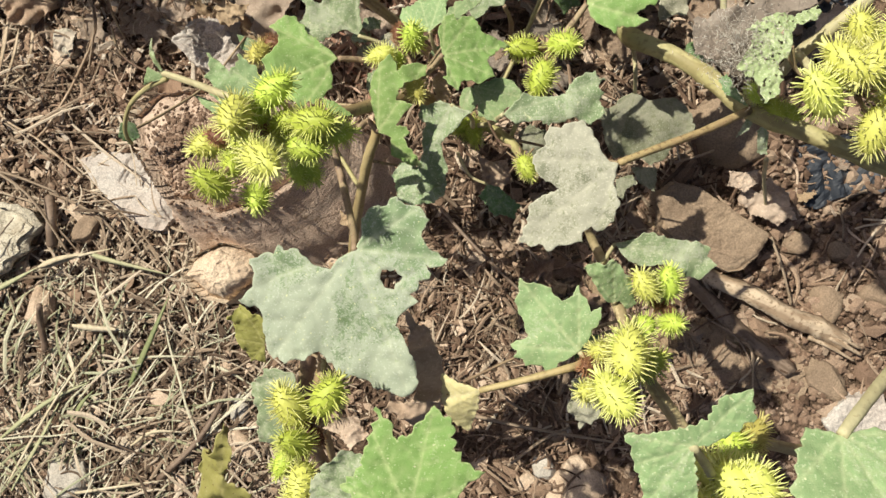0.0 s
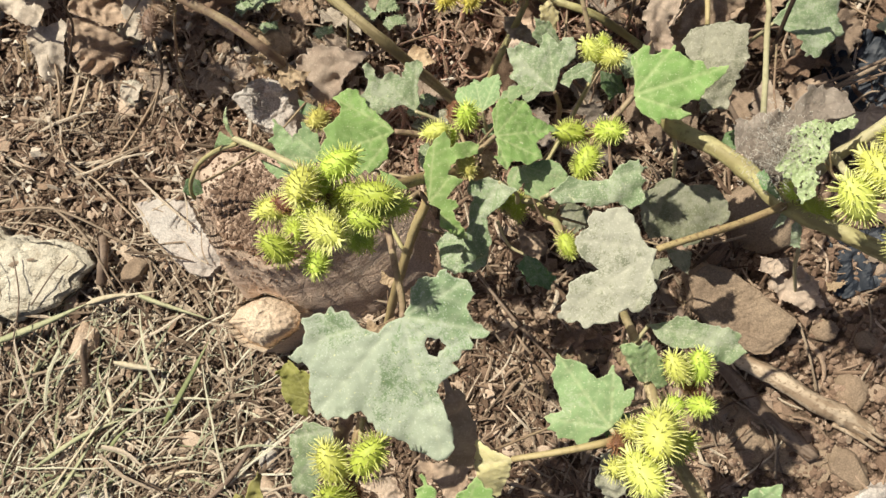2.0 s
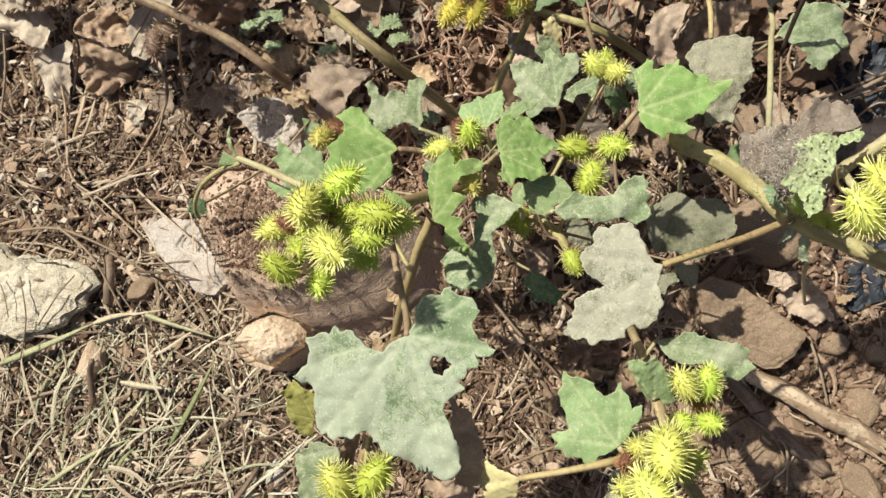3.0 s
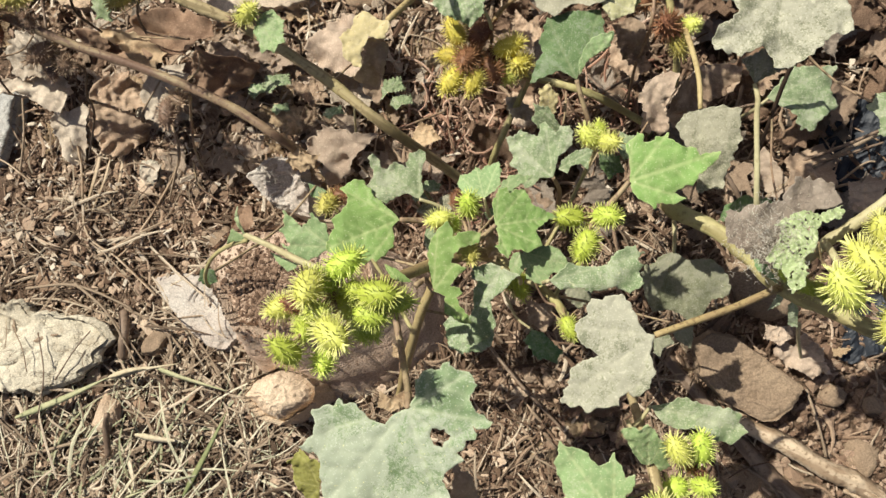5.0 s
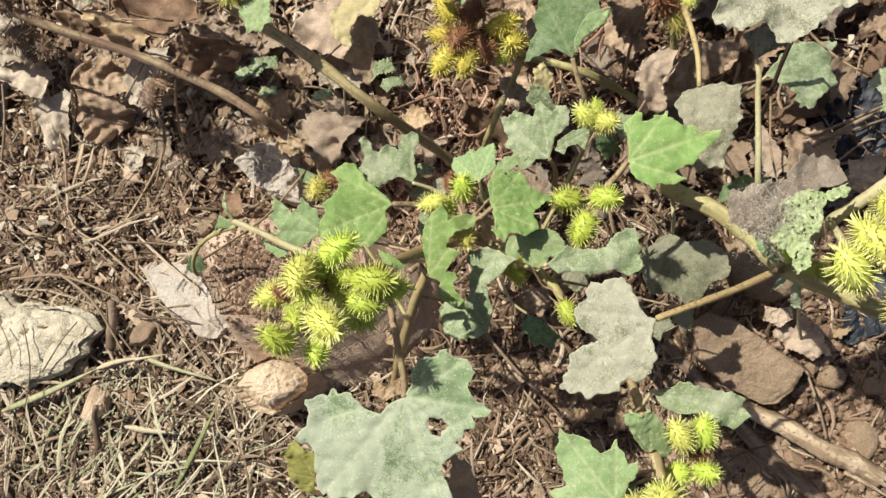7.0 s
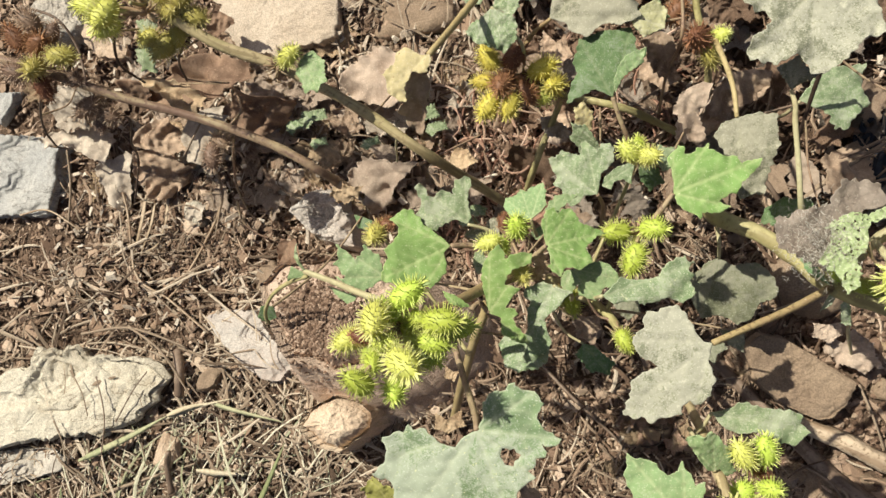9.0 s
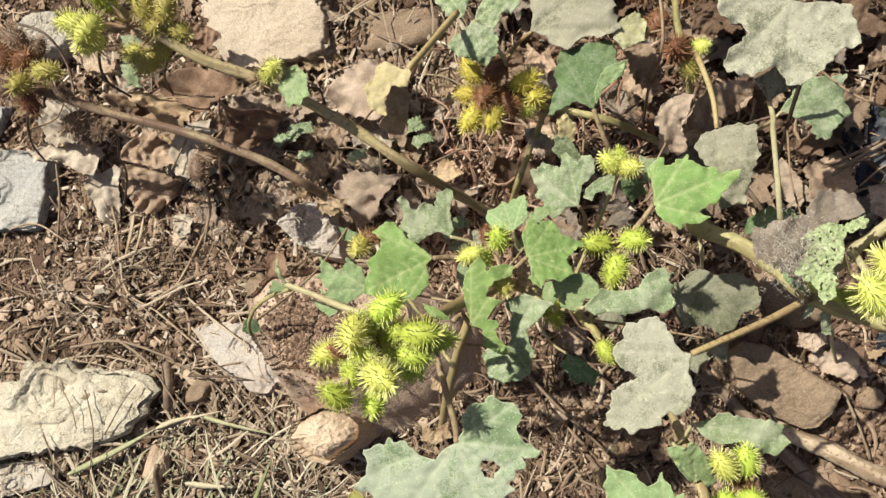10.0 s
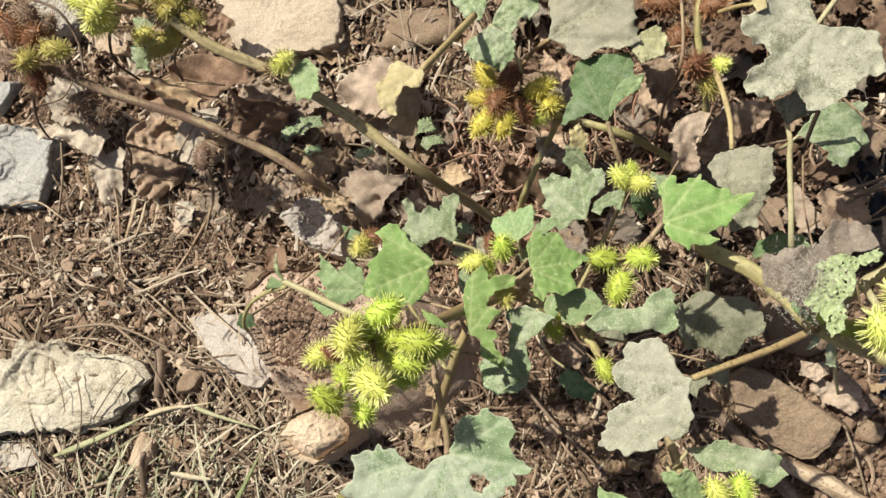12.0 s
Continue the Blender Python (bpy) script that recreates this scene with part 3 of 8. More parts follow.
def rock_mesh(name, size, material, seed=0, level=4, lumps=0.16, rough=0.035, cuts=7, keen=0.80, planes=(), strata=0.0, cracks=0.0):
    """A stone: a ball cut by planes, with lumps and grain. planes: (normal, distance) in parts of the half sizes."""
    rng = np.random.default_rng(seed)
    bm = bmesh.new()
    bmesh.ops.create_icosphere(bm, subdivisions=level, radius=1.0)
    p = np.array([v.co for v in bm.verts])
    faces = [[v.index for v in f.verts] for f in bm.faces]
    bm.free()
    p *= 1.25
    some = [(rng.normal(0, 1, 3), keen * rng.uniform(0.85, 1.15)) for _ in range(cuts)] + [(np.array(n, float), d) for n, d in planes]
    some += [(np.array(v, float), 1.0) for v in ((1, 0, 0), (-1, 0, 0), (0, 1, 0), (0, -1, 0), (0, 0, 1), (0, 0, -1))]
    for n, d in some:
        n = n / np.linalg.norm(n)
        over = p @ n - d
        p = p - np.clip(over, 0, None)[:, None] * n * 0.94
    shift = rng.random(3) * 40
    big = np.array([noise.noise(Vector(v * 1.6 + shift)) for v in p])
    mid = np.array([noise.noise(Vector(v * 5.0 + shift)) for v in p])
    fine = np.array([noise.noise(Vector(v * 13.0 + shift)) for v in p])
    out = p / np.linalg.norm(p, axis=1)[:, None]
    tiny = np.array([noise.noise(Vector(v * 29.0 + shift)) for v in p])
    ridge = 0.35 - np.abs(np.array([noise.noise(Vector((v[0] * 2.2, v[1] * 2.2, v[2] * 6.5)) + Vector(shift)) for v in p]))
    p = p + out * (lumps * big + rough * mid + 0.5 * rough * fine + 0.25 * rough * tiny + strata * ridge * 4)[:, None]
    if cracks:
        split = np.array([noise.noise(Vector((v[0] * 0.9 + v[1] * 0.5, v[1] * 3.4 - v[0] * 1.2, v[2] * 3.0)) + Vector(shift)) + 0.12 * b for v, b in zip(p, mid)])
        p = p - out * (cracks * (np.exp(-((split / 0.035) ** 2)) + 0.7 * np.exp(-(((split - 0.3) / 0.03) ** 2)) + 0.5 * (split > 0.1)))[:, None]
    return mesh_of(name, p * np.array(size), faces, material)


def rock(name, at, size, material, label, category="stone", turn=(0, 0, 0), group="", seed=0, **shape):
    ob = new(name, rock_mesh(name, size, material, seed, **shape))
    ob.matrix_basis = pose(*at, *turn)
    return tagged(ob, label, category, group)


def block(name, at, corners, height, material, label, category="stone", tilt=(0, 0), seed=0, top=1.0, shift=(0, 0), bevel=0.08, dome=0.0,
          layers=5, ledge=0.03, bumps=0.0015, terrace=0.0, cracks=0.0, jag=0.03, group=""):
    """A broken stone. corners: (angle in degrees, radius in metres) of its outline at the foot, in turn. top, shift: how the upper face is
    smaller and set off from the foot. layers, ledge: the bedding that shows in its sides; terrace: flakes gone from its face."""
    rng = np.random.default_rng(seed)
    far = rng.random(3) * 60
    around = 168
    pts = np.array([(r * math.cos(radians(a)), r * math.sin(radians(a))) for a, r in corners])
    turn = np.linspace(-math.pi, math.pi, around, endpoint=False)
    rim = np.zeros(around)
    for a, b in zip(pts, np.roll(pts, -1, 0)):
        for i, t in enumerate(turn):
            way = np.array([math.cos(t), math.sin(t)])
            m = np.array([[way[0], a[0] - b[0]], [way[1], a[1] - b[1]]])
            if abs(np.linalg.det(m)) > 1e-12:
                k, u = np.linalg.solve(m, a)
                if k > 0 and -1e-6 <= u <= 1 + 1e-6:
                    rim[i] = max(rim[i], k)
    size = rim.max()
    wob = np.array([noise.noise((3.2 * math.cos(t), 3.2 * math.sin(t), far[0])) + 0.6 * noise.noise((9 * math.cos(t), 9 * math.sin(t), far[1]))
                    + 0.4 * noise.noise((24 * math.cos(t), 24 * math.sin(t), far[2])) for t in turn])
    rim = rim * (1 + jag * 1.6 * wob)
    steps = rng.normal(0, 1, layers + 1)
    tops, sides = 40, 30
    verts = []
    for j in range(tops + sides):
        face = j < tops
        f = (j + 0.35) / tops if face else 1.0
        down = 0.0 if face else (j - tops + 1) / sides
        for i, t in enumerate(turn):
            k = top + (1 - top) * down
            if not face:
                lay = steps[min(layers, int(down * layers + 0.5 * wob[i] + 0.5))]
                k *= 1 + ledge * lay * min(1, 4 * down) + 0.5 * ledge * noise.noise((6 * math.cos(t), 6 * math.sin(t), down * 7 + far[0]))
            r = rim[i] * f * k
            x, y = r * math.cos(t) + shift[0] * (1 - down), r * math.sin(t) + shift[1] * (1 - down)
            q = Vector((x / size, y / size, 0))
            z = height * (1 - down)
            if face:
                z += height * dome * (1 - f * f) - height * 0.5 * bevel * max(0, (f - 1 + bevel) / bevel) ** 2
                big, mid = noise.noise(q * 2.1 + Vector(far)), noise.noise(q * 6 + Vector(far))
                z += bumps * (2.2 * big + mid + 0.5 * noise.noise(q * 15 + Vector(far)) + 0.3 * noise.noise(q * 34 + Vector(far)))
                if terrace:
                    g = noise.noise(Vector((q.x * 1.5 + 0.5 * q.y, q.y * 2.6 - 0.6 * q.x, far[2]))) + 0.25 * mid
                    z -= terrace * sum(1 / (1 + math.exp(-(g - c) / 0.012)) for c in (0.08, 0.30))
                if cracks:
                    g = noise.noise(Vector((q.x * 1.1 + q.y * 0.7, q.y * 2.4 - q.x * 1.5, far[1]))) + 0.15 * mid
                    z -= cracks * (math.exp(-((g / 0.03) ** 2)) + 0.6 * math.exp(-(((g - 0.26) / 0.022) ** 2)))
            verts.append((x, y, z))
    faces = [(a * around + i, a * around + (i + 1) % around, (a + 1) * around + (i + 1) % around, (a + 1) * around + i)[::-1]
             for a in range(tops + sides - 1) for i in range(around)]
    faces.append(tuple(range(around)))
    me = mesh_of(name, verts, faces, material)
    ob = new(name, me)
    ob.matrix_basis = pose(*at, tilt[0], tilt[1], 0)
    return tagged(ob, label, category, group)


ICO = [(0, 0, -1), (0.72, -0.53, -0.45), (-0.28, -0.85, -0.45), (-0.89, 0, -0.45), (-0.28, 0.85, -0.45), (0.72, 0.53, -0.45),
       (0.28, -0.85, 0.45), (-0.72, -0.53, 0.45), (-0.72, 0.53, 0.45), (0.28, 0.85, 0.45), (0.89, 0, 0.45), (0, 0, 1)]
ICO_FACES = [(0, 1, 2), (1, 0, 5), (0, 2, 3), (0, 3, 4), (0, 4, 5), (1, 5, 10), (2, 1, 6), (3, 2, 7), (4, 3, 8), (5, 4, 9),
             (1, 10, 6), (2, 6, 7), (3, 7, 8), (4, 8, 9), (5, 9, 10), (6, 10, 11), (7, 6, 11), (8, 7, 11), (9, 8, 11), (10, 9, 11)]


def crumbs(name, places, sizes, material, label, category, seed=0, flat=0.7):
    """Thousands of clods and grit grains as one heap of stuff."""
    rng = np.random.default_rng(seed)
    base, tri = np.array(ICO, float), np.array(ICO_FACES)
    count = len(places)
    v = base[None] * (1 + rng.normal(0, 0.22, (count, 12, 1)))
    v = v * rng.uniform(0.6, 1.3, (count, 1, 3)) * np.array([1, 1, flat])
    a = rng.uniform(0, 6.283, count)
    c, s = np.cos(a)[:, None], np.sin(a)[:, None]
    v = np.stack([v[..., 0] * c - v[..., 1] * s, v[..., 0] * s + v[..., 1] * c, v[..., 2]], -1)
    v = v * np.asarray(sizes)[:, None, None] + np.asarray(places)[:, None, :]
    faces = (tri[None] + 12 * np.arange(count)[:, None, None]).reshape(-1, 3)
    ob = new(name, mesh_of(name, v.reshape(-1, 3).tolist(), faces.tolist(), material, False))
    return tagged(ob, label, category, "", "stuff")


def chips(name, places, lengths, widths, material, label, category, seed=0):
    """Broken flat pieces of stalk, husk and bark: tapered slabs, each tipped its own way."""
    r = np.random.default_rng(seed)
    shape = np.array([(-1, -0.6, -1), (-0.8, 0.8, -1), (1, 0.5, -1), (0.9, -0.7, -1), (-0.9, -0.7, 1), (-0.9, 0.6, 1), (0.8, 0.7, 1), (1, -0.5, 1)])
    quads = ((3, 2, 1, 0), (4, 5, 6, 7), (0, 1, 5, 4), (1, 2, 6, 5), (2, 3, 7, 6), (3, 0, 4, 7))
    verts, faces = [], []
    for place, long, wide in zip(places, lengths, widths):
        turn = np.array(Euler((r.normal(0, 0.5), r.normal(0, 0.35), r.uniform(0, 6.283))).to_matrix())
        body = (shape + r.normal(0, 0.2, (8, 3))) * np.array([long, wide, wide * r.uniform(0.15, 0.45)]) * 0.5
        faces += [tuple(len(verts) + i for i in q) for q in quads]
        verts += list(body @ turn.T + place)
    ob = new(name, mesh_of(name, verts, faces, material, False))
    return tagged(ob, label, category, "", "stuff")


def fibres(name, starts, headings, lengths, widths, material, label, category, seed=0, curl=1.0, rise=0.15, flat=0.5, segs=6, lift=0.002, kink=0.07):
    """Many bent straws, shreds or blades as one heap of stuff."""
    rng = np.random.default_rng(seed)
    count = len(starts)
    verts, faces = np.zeros((count, segs + 1, 3, 3)), []
    tilt, bend = rng.normal(0, rise, count), rng.normal(0, curl, count)
    wig = rng.normal(0, kink, (count, segs + 1))
    p = np.array(starts, float)
    h = np.array(headings, float)
    pace = np.asarray(lengths) / segs
    for k in range(segs + 1):
        taper = 1 - 0.75 * abs(2 * k / segs - 0.8) ** 2.5 / 1.8
        side = np.stack([-np.sin(h), np.cos(h), 0 * h], -1)
        w = (np.asarray(widths) * taper)[:, None]
        verts[:, k, 0] = p + side * w
        verts[:, k, 1] = p - side * w
        verts[:, k, 2] = p + np.stack([0 * h, 0 * h, w[:, 0] * 2 * flat], -1)
        h = h + bend / segs + wig[:, k]
        arch = tilt * (1 - 2 * k / segs) + rng.normal(0, 0.06, count)
        p = p + np.stack([np.cos(h), np.sin(h), arch], -1) * pace[:, None]
        low = np.array([ground_height(x, y) for x, y in p[:, :2]]) + lift * 0.4
        p[:, 2] = np.maximum(p[:, 2], low)
    for k in range(segs):
        for j in range(3):
            faces.append((3 * k + j, 3 * k + (j + 1) % 3, 3 * k + 3 + (j + 1) % 3, 3 * k + 3 + j))
    faces = (np.array(faces)[None] + 3 * (segs + 1) * np.arange(count)[:, None, None]).reshape(-1, 4)
    ob = new(name, mesh_of(name, verts.reshape(-1, 3).tolist(), faces.tolist(), material, False))
    return tagged(ob, label, category, "", "stuff")


def scatter(rng, count, box, lift=0.0):
    """Random places on the ground in a box x0, x1, y0, y1."""
    xy = np.stack([rng.uniform(box[0], box[1], count), rng.uniform(box[2], box[3], count)], -1)
    return np.array([(x, y, ground_height(x, y) + lift) for x, y in xy])


def twig(points, r0, r1, material, label, seed=0, name="twig", sides=8, count=20):
    at = Vector(points[0])
    verts, faces = tube([Vector(p) - at for p in points], r0, r1, sides, count, 0.05 if name == "twig" else 0.03, 0.06, seed, 0.06 if name == "twig" else 0.22)
    ob = new(name, mesh_of(name, verts, faces, material, True, streaks(sides, count, seed)))
    ob.location = at
    return tagged(ob, label, "twig" if name == "twig" else name, "twigs on the soil")


def blade(points, width, material, label, category="grass"):
    """A flat dry grass blade: a ribbon with a keel, tapering to its tip."""
    c = spline(points, 22)
    at = c[0].copy()
    verts, faces = [], []
    for k, p in enumerate(c):
        way = c[min(k + 1, 21)] - c[max(k - 1, 0)]
        side = np.cross(way, (0, 0, 1.0))
        side /= np.linalg.norm(side)
        w = 0.5 * width * min(1, 0.35 + 3.5 * k / 21) * (1 - (k / 21) ** 3) + 0.0002
        for off, up in ((-w, 0.18 * w), (0, -0.12 * w), (w, 0.18 * w), (0, -0.12 * w - 0.0003)):
            verts.append(p - at + side * off + np.array((0, 0, up)))
    for k in range(21):
        for j in range(4):
            a, b = 4 * k + j, 4 * k + (j + 1) % 4
            faces.append((a, b, b + 4, a + 4))
    name = "grass_blade" if category == "grass" else "bark_strip"
    ob = new(name, mesh_of(name, verts, faces, material))
    ob.location = at
    return tagged(ob, label, category, "grass blades on the soil" if category == "grass" else "bark strips on the soil")


# ---- the ground: one sheet to the horizon, fine under the plants ----
def ground_axis(lo, hi, step):
    inner = np.arange(lo, hi, step)
    out = np.cumsum(step * 1.35 ** np.arange(1, 31))
    return np.r_[lo - out[::-1], inner, inner[-1] + out]


def build_ground():
    xs, ys = ground_axis(-0.75, 0.45, 0.006), ground_axis(-0.36, 0.52, 0.006)
    verts = []
    for y in ys:
        for x in xs:
            z = ground_height(x, y) if abs(x) < 0.8 and abs(y) < 0.6 else -0.004
            if abs(x) < 0.9 and abs(y) < 0.7:
                z += 0.0045 * noise.noise((x * 60, y * 60, 2.0)) + 0.003 * noise.noise((x * 130, y * 130, 7.0))
            verts.append((x, y, z))
    w = len(xs)
    faces = [(j * w + i, j * w + i + 1, (j + 1) * w + i + 1, (j + 1) * w + i) for j in range(len(ys) - 1) for i in range(w - 1)]
    ob = new("ground", mesh_of("ground", verts, faces, SOIL))
    return tagged(ob, "reddish-brown crumbly bare soil", "soil", "", "structure")


build_ground()


def litter_leaves(count, box, seed, sizes=(0.016, 0.04), heap=0.0, tilt=16, tones=None, label=""):
    """Curled dead leaves and pieces of them, strewn over the soil."""
    r = np.random.default_rng(seed)
    made = []
    for i in range(8):
        lobes = [(a + r.uniform(-8, 8), r.uniform(0.55, 1.0)) for a in (-115, -80, -50, -22, 0, 25, 50, 80, 118)] + [(0, 0)]
        made.append(leaf_mesh("dry_leaf", (0, 0, 0), (1, 0, 0), 0, lobes, (tones or (DRY_GREY, DRY_BROWN, DRY_TAN, DRY_BROWN))[i % 4], seed + i, 0.25, 0.03, 0.1, 0, r.choice((0, 0.5, 0.9, -0.4)),
                              0.10, 0.10, 0, r.choice((0, 0.2)), 15, 0.012))
    words = ("grey-sunlit flap of the dead leaf, its light put into tan on the soil", "brown crumpled dead leaf on the soil", "tan shrivelled dead leaf on the soil")
    for i in range(count):
        x, y = r.uniform(box[0], box[1]), r.uniform(box[2], box[3])
        k = int(r.integers(8))
        ob = new("dry_leaf", made[k])
        size = r.uniform(*sizes)
        ob.matrix_basis = pose(x, y, ground_height(x, y) + 0.005 + heap * r.random() ** 1.5, r.normal(0, tilt), r.normal(0, tilt), r.uniform(0, 360))
        ob.scale = (size, size * r.uniform(0.6, 1.0), size)
        tagged(ob, label or words[(0, 1, 2, 1)[k % 4]], "dead leaf", "dead leaves on the soil")


def crumpled_sheet(at, size, material, label, seed):
    """A scrap of thin sheet, crushed into sharp folds."""
    r = np.random.default_rng(seed)
    n, verts, faces = 26, [], []
    for j in range(n):
        for i in range(n):
            u, v = i / (n - 1) - 0.5, j / (n - 1) - 0.5
            k = 1 + 0.25 * noise.noise((u * 4, v * 4, seed))
            z = 0.016 * abs(noise.noise((u * 4, v * 4, seed + 3.0))) + 0.004 * abs(noise.noise((u * 9, v * 9, seed + 5.0)))
            verts.append((u * size[0] * k, v * size[1] * k, z))
    for j in range(n - 1):
        for i in range(n - 1):
            faces.append((j * n + i, j * n + i + 1, (j + 1) * n + i + 1, (j + 1) * n + i))
    ob = new("plastic_sheet", mesh_of("plastic_sheet", verts, faces, material, False))
    ob.matrix_basis = pose(*at, 0, 0, r.uniform(-20, 20))
    return tagged(ob, label, "plastic")


def plastic_material():
    n = Nodes("dark_plastic")
    return n.done(n.mix(n.ramp(n.noise(60, 4), 0.4, 0.7), (0.025, 0.03, 0.04), (0.075, 0.08, 0.092)), 0.55, 0.35)


PLASTIC = plastic_material()


# ---- stones ----
block("boulder", (-0.236, -0.003, -0.02), [(-180, 0.098), (-158, 0.094), (-136, 0.085), (-98, 0.077), (-60, 0.075), (-36, 0.089), (-7, 0.11), (15, 0.115), (44, 0.095), (88, 0.077), (132, 0.098), (157, 0.12)], 0.108, ROCK_BROWN, "reddish-brown boulder with a flat soil-strewn top", "rock", seed=101, top=0.64, shift=(-0.026, 0.044), bevel=0.30, dome=0.06, layers=6, ledge=0.03, bumps=0.003, terrace=0.005, cracks=0.003, jag=0.04)
block("stone", (-0.277, -0.064, -0.012), [(-136, 0.031), (-80, 0.028), (-36, 0.027), (-3, 0.04), (19, 0.044), (54, 0.034), (90, 0.031), (146, 0.033), (180, 0.04)], 0.068, ROCK_SAND, "rounded tan stone against the boulder", "stone", seed=102, top=0.86, shift=(0.0, 0.004), bevel=0.5, dome=0.10, layers=3, ledge=0.02, bumps=0.002, terrace=0.002)
block("flat_stone", (-0.584, -0.042, -0.012), [(-154, 0.119), (-121, 0.047), (-73, 0.036), (-31, 0.063), (1, 0.108), (11, 0.123), (27, 0.101), (36, 0.072), (78, 0.054), (119, 0.057), (162, 0.076), (174, 0.121)], 0.032, ROCK_CHALK, "flat cream-white limestone slab with cracks", "stone", seed=103, top=0.97, bevel=0.05, layers=5, ledge=0.05, bumps=0.0016, terrace=0.005, cracks=0.003, jag=0.09)
block("flat_stone", (-0.648, -0.114, -0.014), [(-159, 0.068), (-92, 0.014), (-2, 0.054), (6, 0.064), (27, 0.053), (139, 0.029), (169, 0.065)], 0.019, ROCK_PALE, "grey-white limestone piece under dry grass", "stone", seed=143, top=0.95, bevel=0.06, layers=3, ledge=0.04, bumps=0.002, terrace=0.003, jag=0.07)
block("flat_stone", (-0.381, 0.012, -0.006), [(-108, 0.022), (-67, 0.038), (-47, 0.049), (-26, 0.052), (32, 0.025), (76, 0.032), (118, 0.041), (148, 0.055), (178, 0.028)], 0.014, ROCK_PINK, "thin pinkish-grey stone flake leaning on the boulder", "stone", tilt=(0, -3), seed=104, top=0.98, bevel=0.04, layers=3, ledge=0.03, bumps=0.0012, terrace=0.0022, cracks=0.001, jag=0.06)
block("flat_stone", (-0.34, 0.358, -0.012), [(-176, 0.07), (-133, 0.066), (-108, 0.071), (-78, 0.067), (-44, 0.086), (-16, 0.072), (14, 0.066), (37, 0.082), (134, 0.093), (154, 0.069)], 0.036, ROCK_CREAM, "cream-white limestone slab under dry grass", "stone", seed=105, top=0.97, bevel=0.05, layers=3, ledge=0.03, bumps=0.0012, terrace=0.0012, cracks=0.0, jag=0.08)
block("flat_stone", (-0.59, 0.356, -0.01), [(-150, 0.032), (-67, 0.027), (-29, 0.037), (-15, 0.036), (61, 0.028), (131, 0.033), (162, 0.036)], 0.03, ROCK_PALE, "pale grey cracked stone under the burs", "stone", seed=106, top=0.92, bevel=0.1, layers=3, ledge=0.04, bumps=0.002, terrace=0.003, cracks=0.002, jag=0.06)
block("slate_slab", (-0.65, 0.197, -0.012), [(-150, 0.07), (-104, 0.046), (-45, 0.065), (-16, 0.058), (23, 0.066), (45, 0.053), (105, 0.045), (143, 0.076)], 0.026, ROCK_SLATE, "smooth grey slate slab with chipped edge", "stone", seed=107, top=0.98, bevel=0.04, layers=5, ledge=0.02, bumps=0.0008, terrace=0.003, jag=0.05)
block("stone", (0.12, -0.023, -0.012), [(-118, 0.028), (-69, 0.041), (-54, 0.045), (-22, 0.046), (-6, 0.047), (41, 0.023), (107, 0.036), (129, 0.049), (151, 0.053), (179, 0.041)], 0.04, ROCK_RED, "wedge-shaped brown stone in leaf shade", "stone", seed=108, top=0.93, bevel=0.12, layers=3, ledge=0.02, bumps=0.0012, terrace=0.001, jag=0.025)
block("flat_stone", (0.152, -0.128, -0.012), [(-164, 0.06), (-120, 0.033), (-41, 0.049), (-4, 0.063), (28, 0.04), (138, 0.048), (169, 0.064)], 0.018, ROCK_RED, "flat reddish stone sunk in bare soil", "stone", seed=109, top=0.9, bevel=0.2, layers=3, ledge=0.03, bumps=0.002, terrace=0.002, jag=0.06)
block("flat_stone", (0.24, -0.19, -0.012), [(-142, 0.024), (-62, 0.041), (-6, 0.033), (64, 0.04), (110, 0.034), (159, 0.035)], 0.024, ROCK_PINK, "pinkish-grey flat stone on the soil", "stone", seed=110, top=0.92, bevel=0.15, layers=3, ledge=0.03, bumps=0.0015, jag=0.05)
rock("stone", (-0.436, 0.144, 0.004), (0.011, 0.015, 0.009), ROCK_WHITE, "small cream stone chip", "stone", (0, 0, 10), "", 111, level=3, cuts=5)
rock("stone", (-0.432, 0.221, 0.000), (0.018, 0.03, 0.012), ROCK_WHITE, "cream stone flake under a dry stem", "stone", (0, 0, -25), "", 112, level=4, cuts=5)
rock("stone", (-0.203, 0.323, 0.000), (0.04, 0.02, 0.015), ROCK_RED, "brownish-pink stone in the grass", "stone", (0, 0, 5), "", 113, level=4, cuts=5)
rock("stone", (0.133, 0.052, -0.000), (0.03, 0.03, 0.02), ROCK_RED, "dark brown stone in shade", "stone", (0, 0, 25), "", 114, level=4, cuts=5)
rock("pebble", (-0.427, -0.024, -0.002), (0.016, 0.011, 0.0077), ROCK_RED, "rounded reddish pebble on the bare soil", "pebble", (0, 0, 60), "pebbles on the soil", 115, level=4, cuts=8, lumps=0.14)
rock("pebble", (-0.437, -0.006, -0.002), (0.012, 0.008, 0.0056), ROCK_TAN, "tan pebble on the bare soil", "pebble", (0, 0, 135), "pebbles on the soil", 116, level=4, cuts=8, lumps=0.14)
rock("pebble", (-0.477, -0.094, -0.002), (0.014, 0.017, 0.0098), ROCK_TAN, "tan earthy stone on the bare soil", "pebble", (0, 0, 150), "pebbles on the soil", 117, level=4, cuts=8, lumps=0.14)
rock("pebble", (0.211, -0.088, -0.002), (0.017, 0.014, 0.0098), ROCK_RED, "brown pebble on the bare soil", "pebble", (0, 0, 60), "pebbles on the soil", 118, level=4, cuts=8, lumps=0.14)
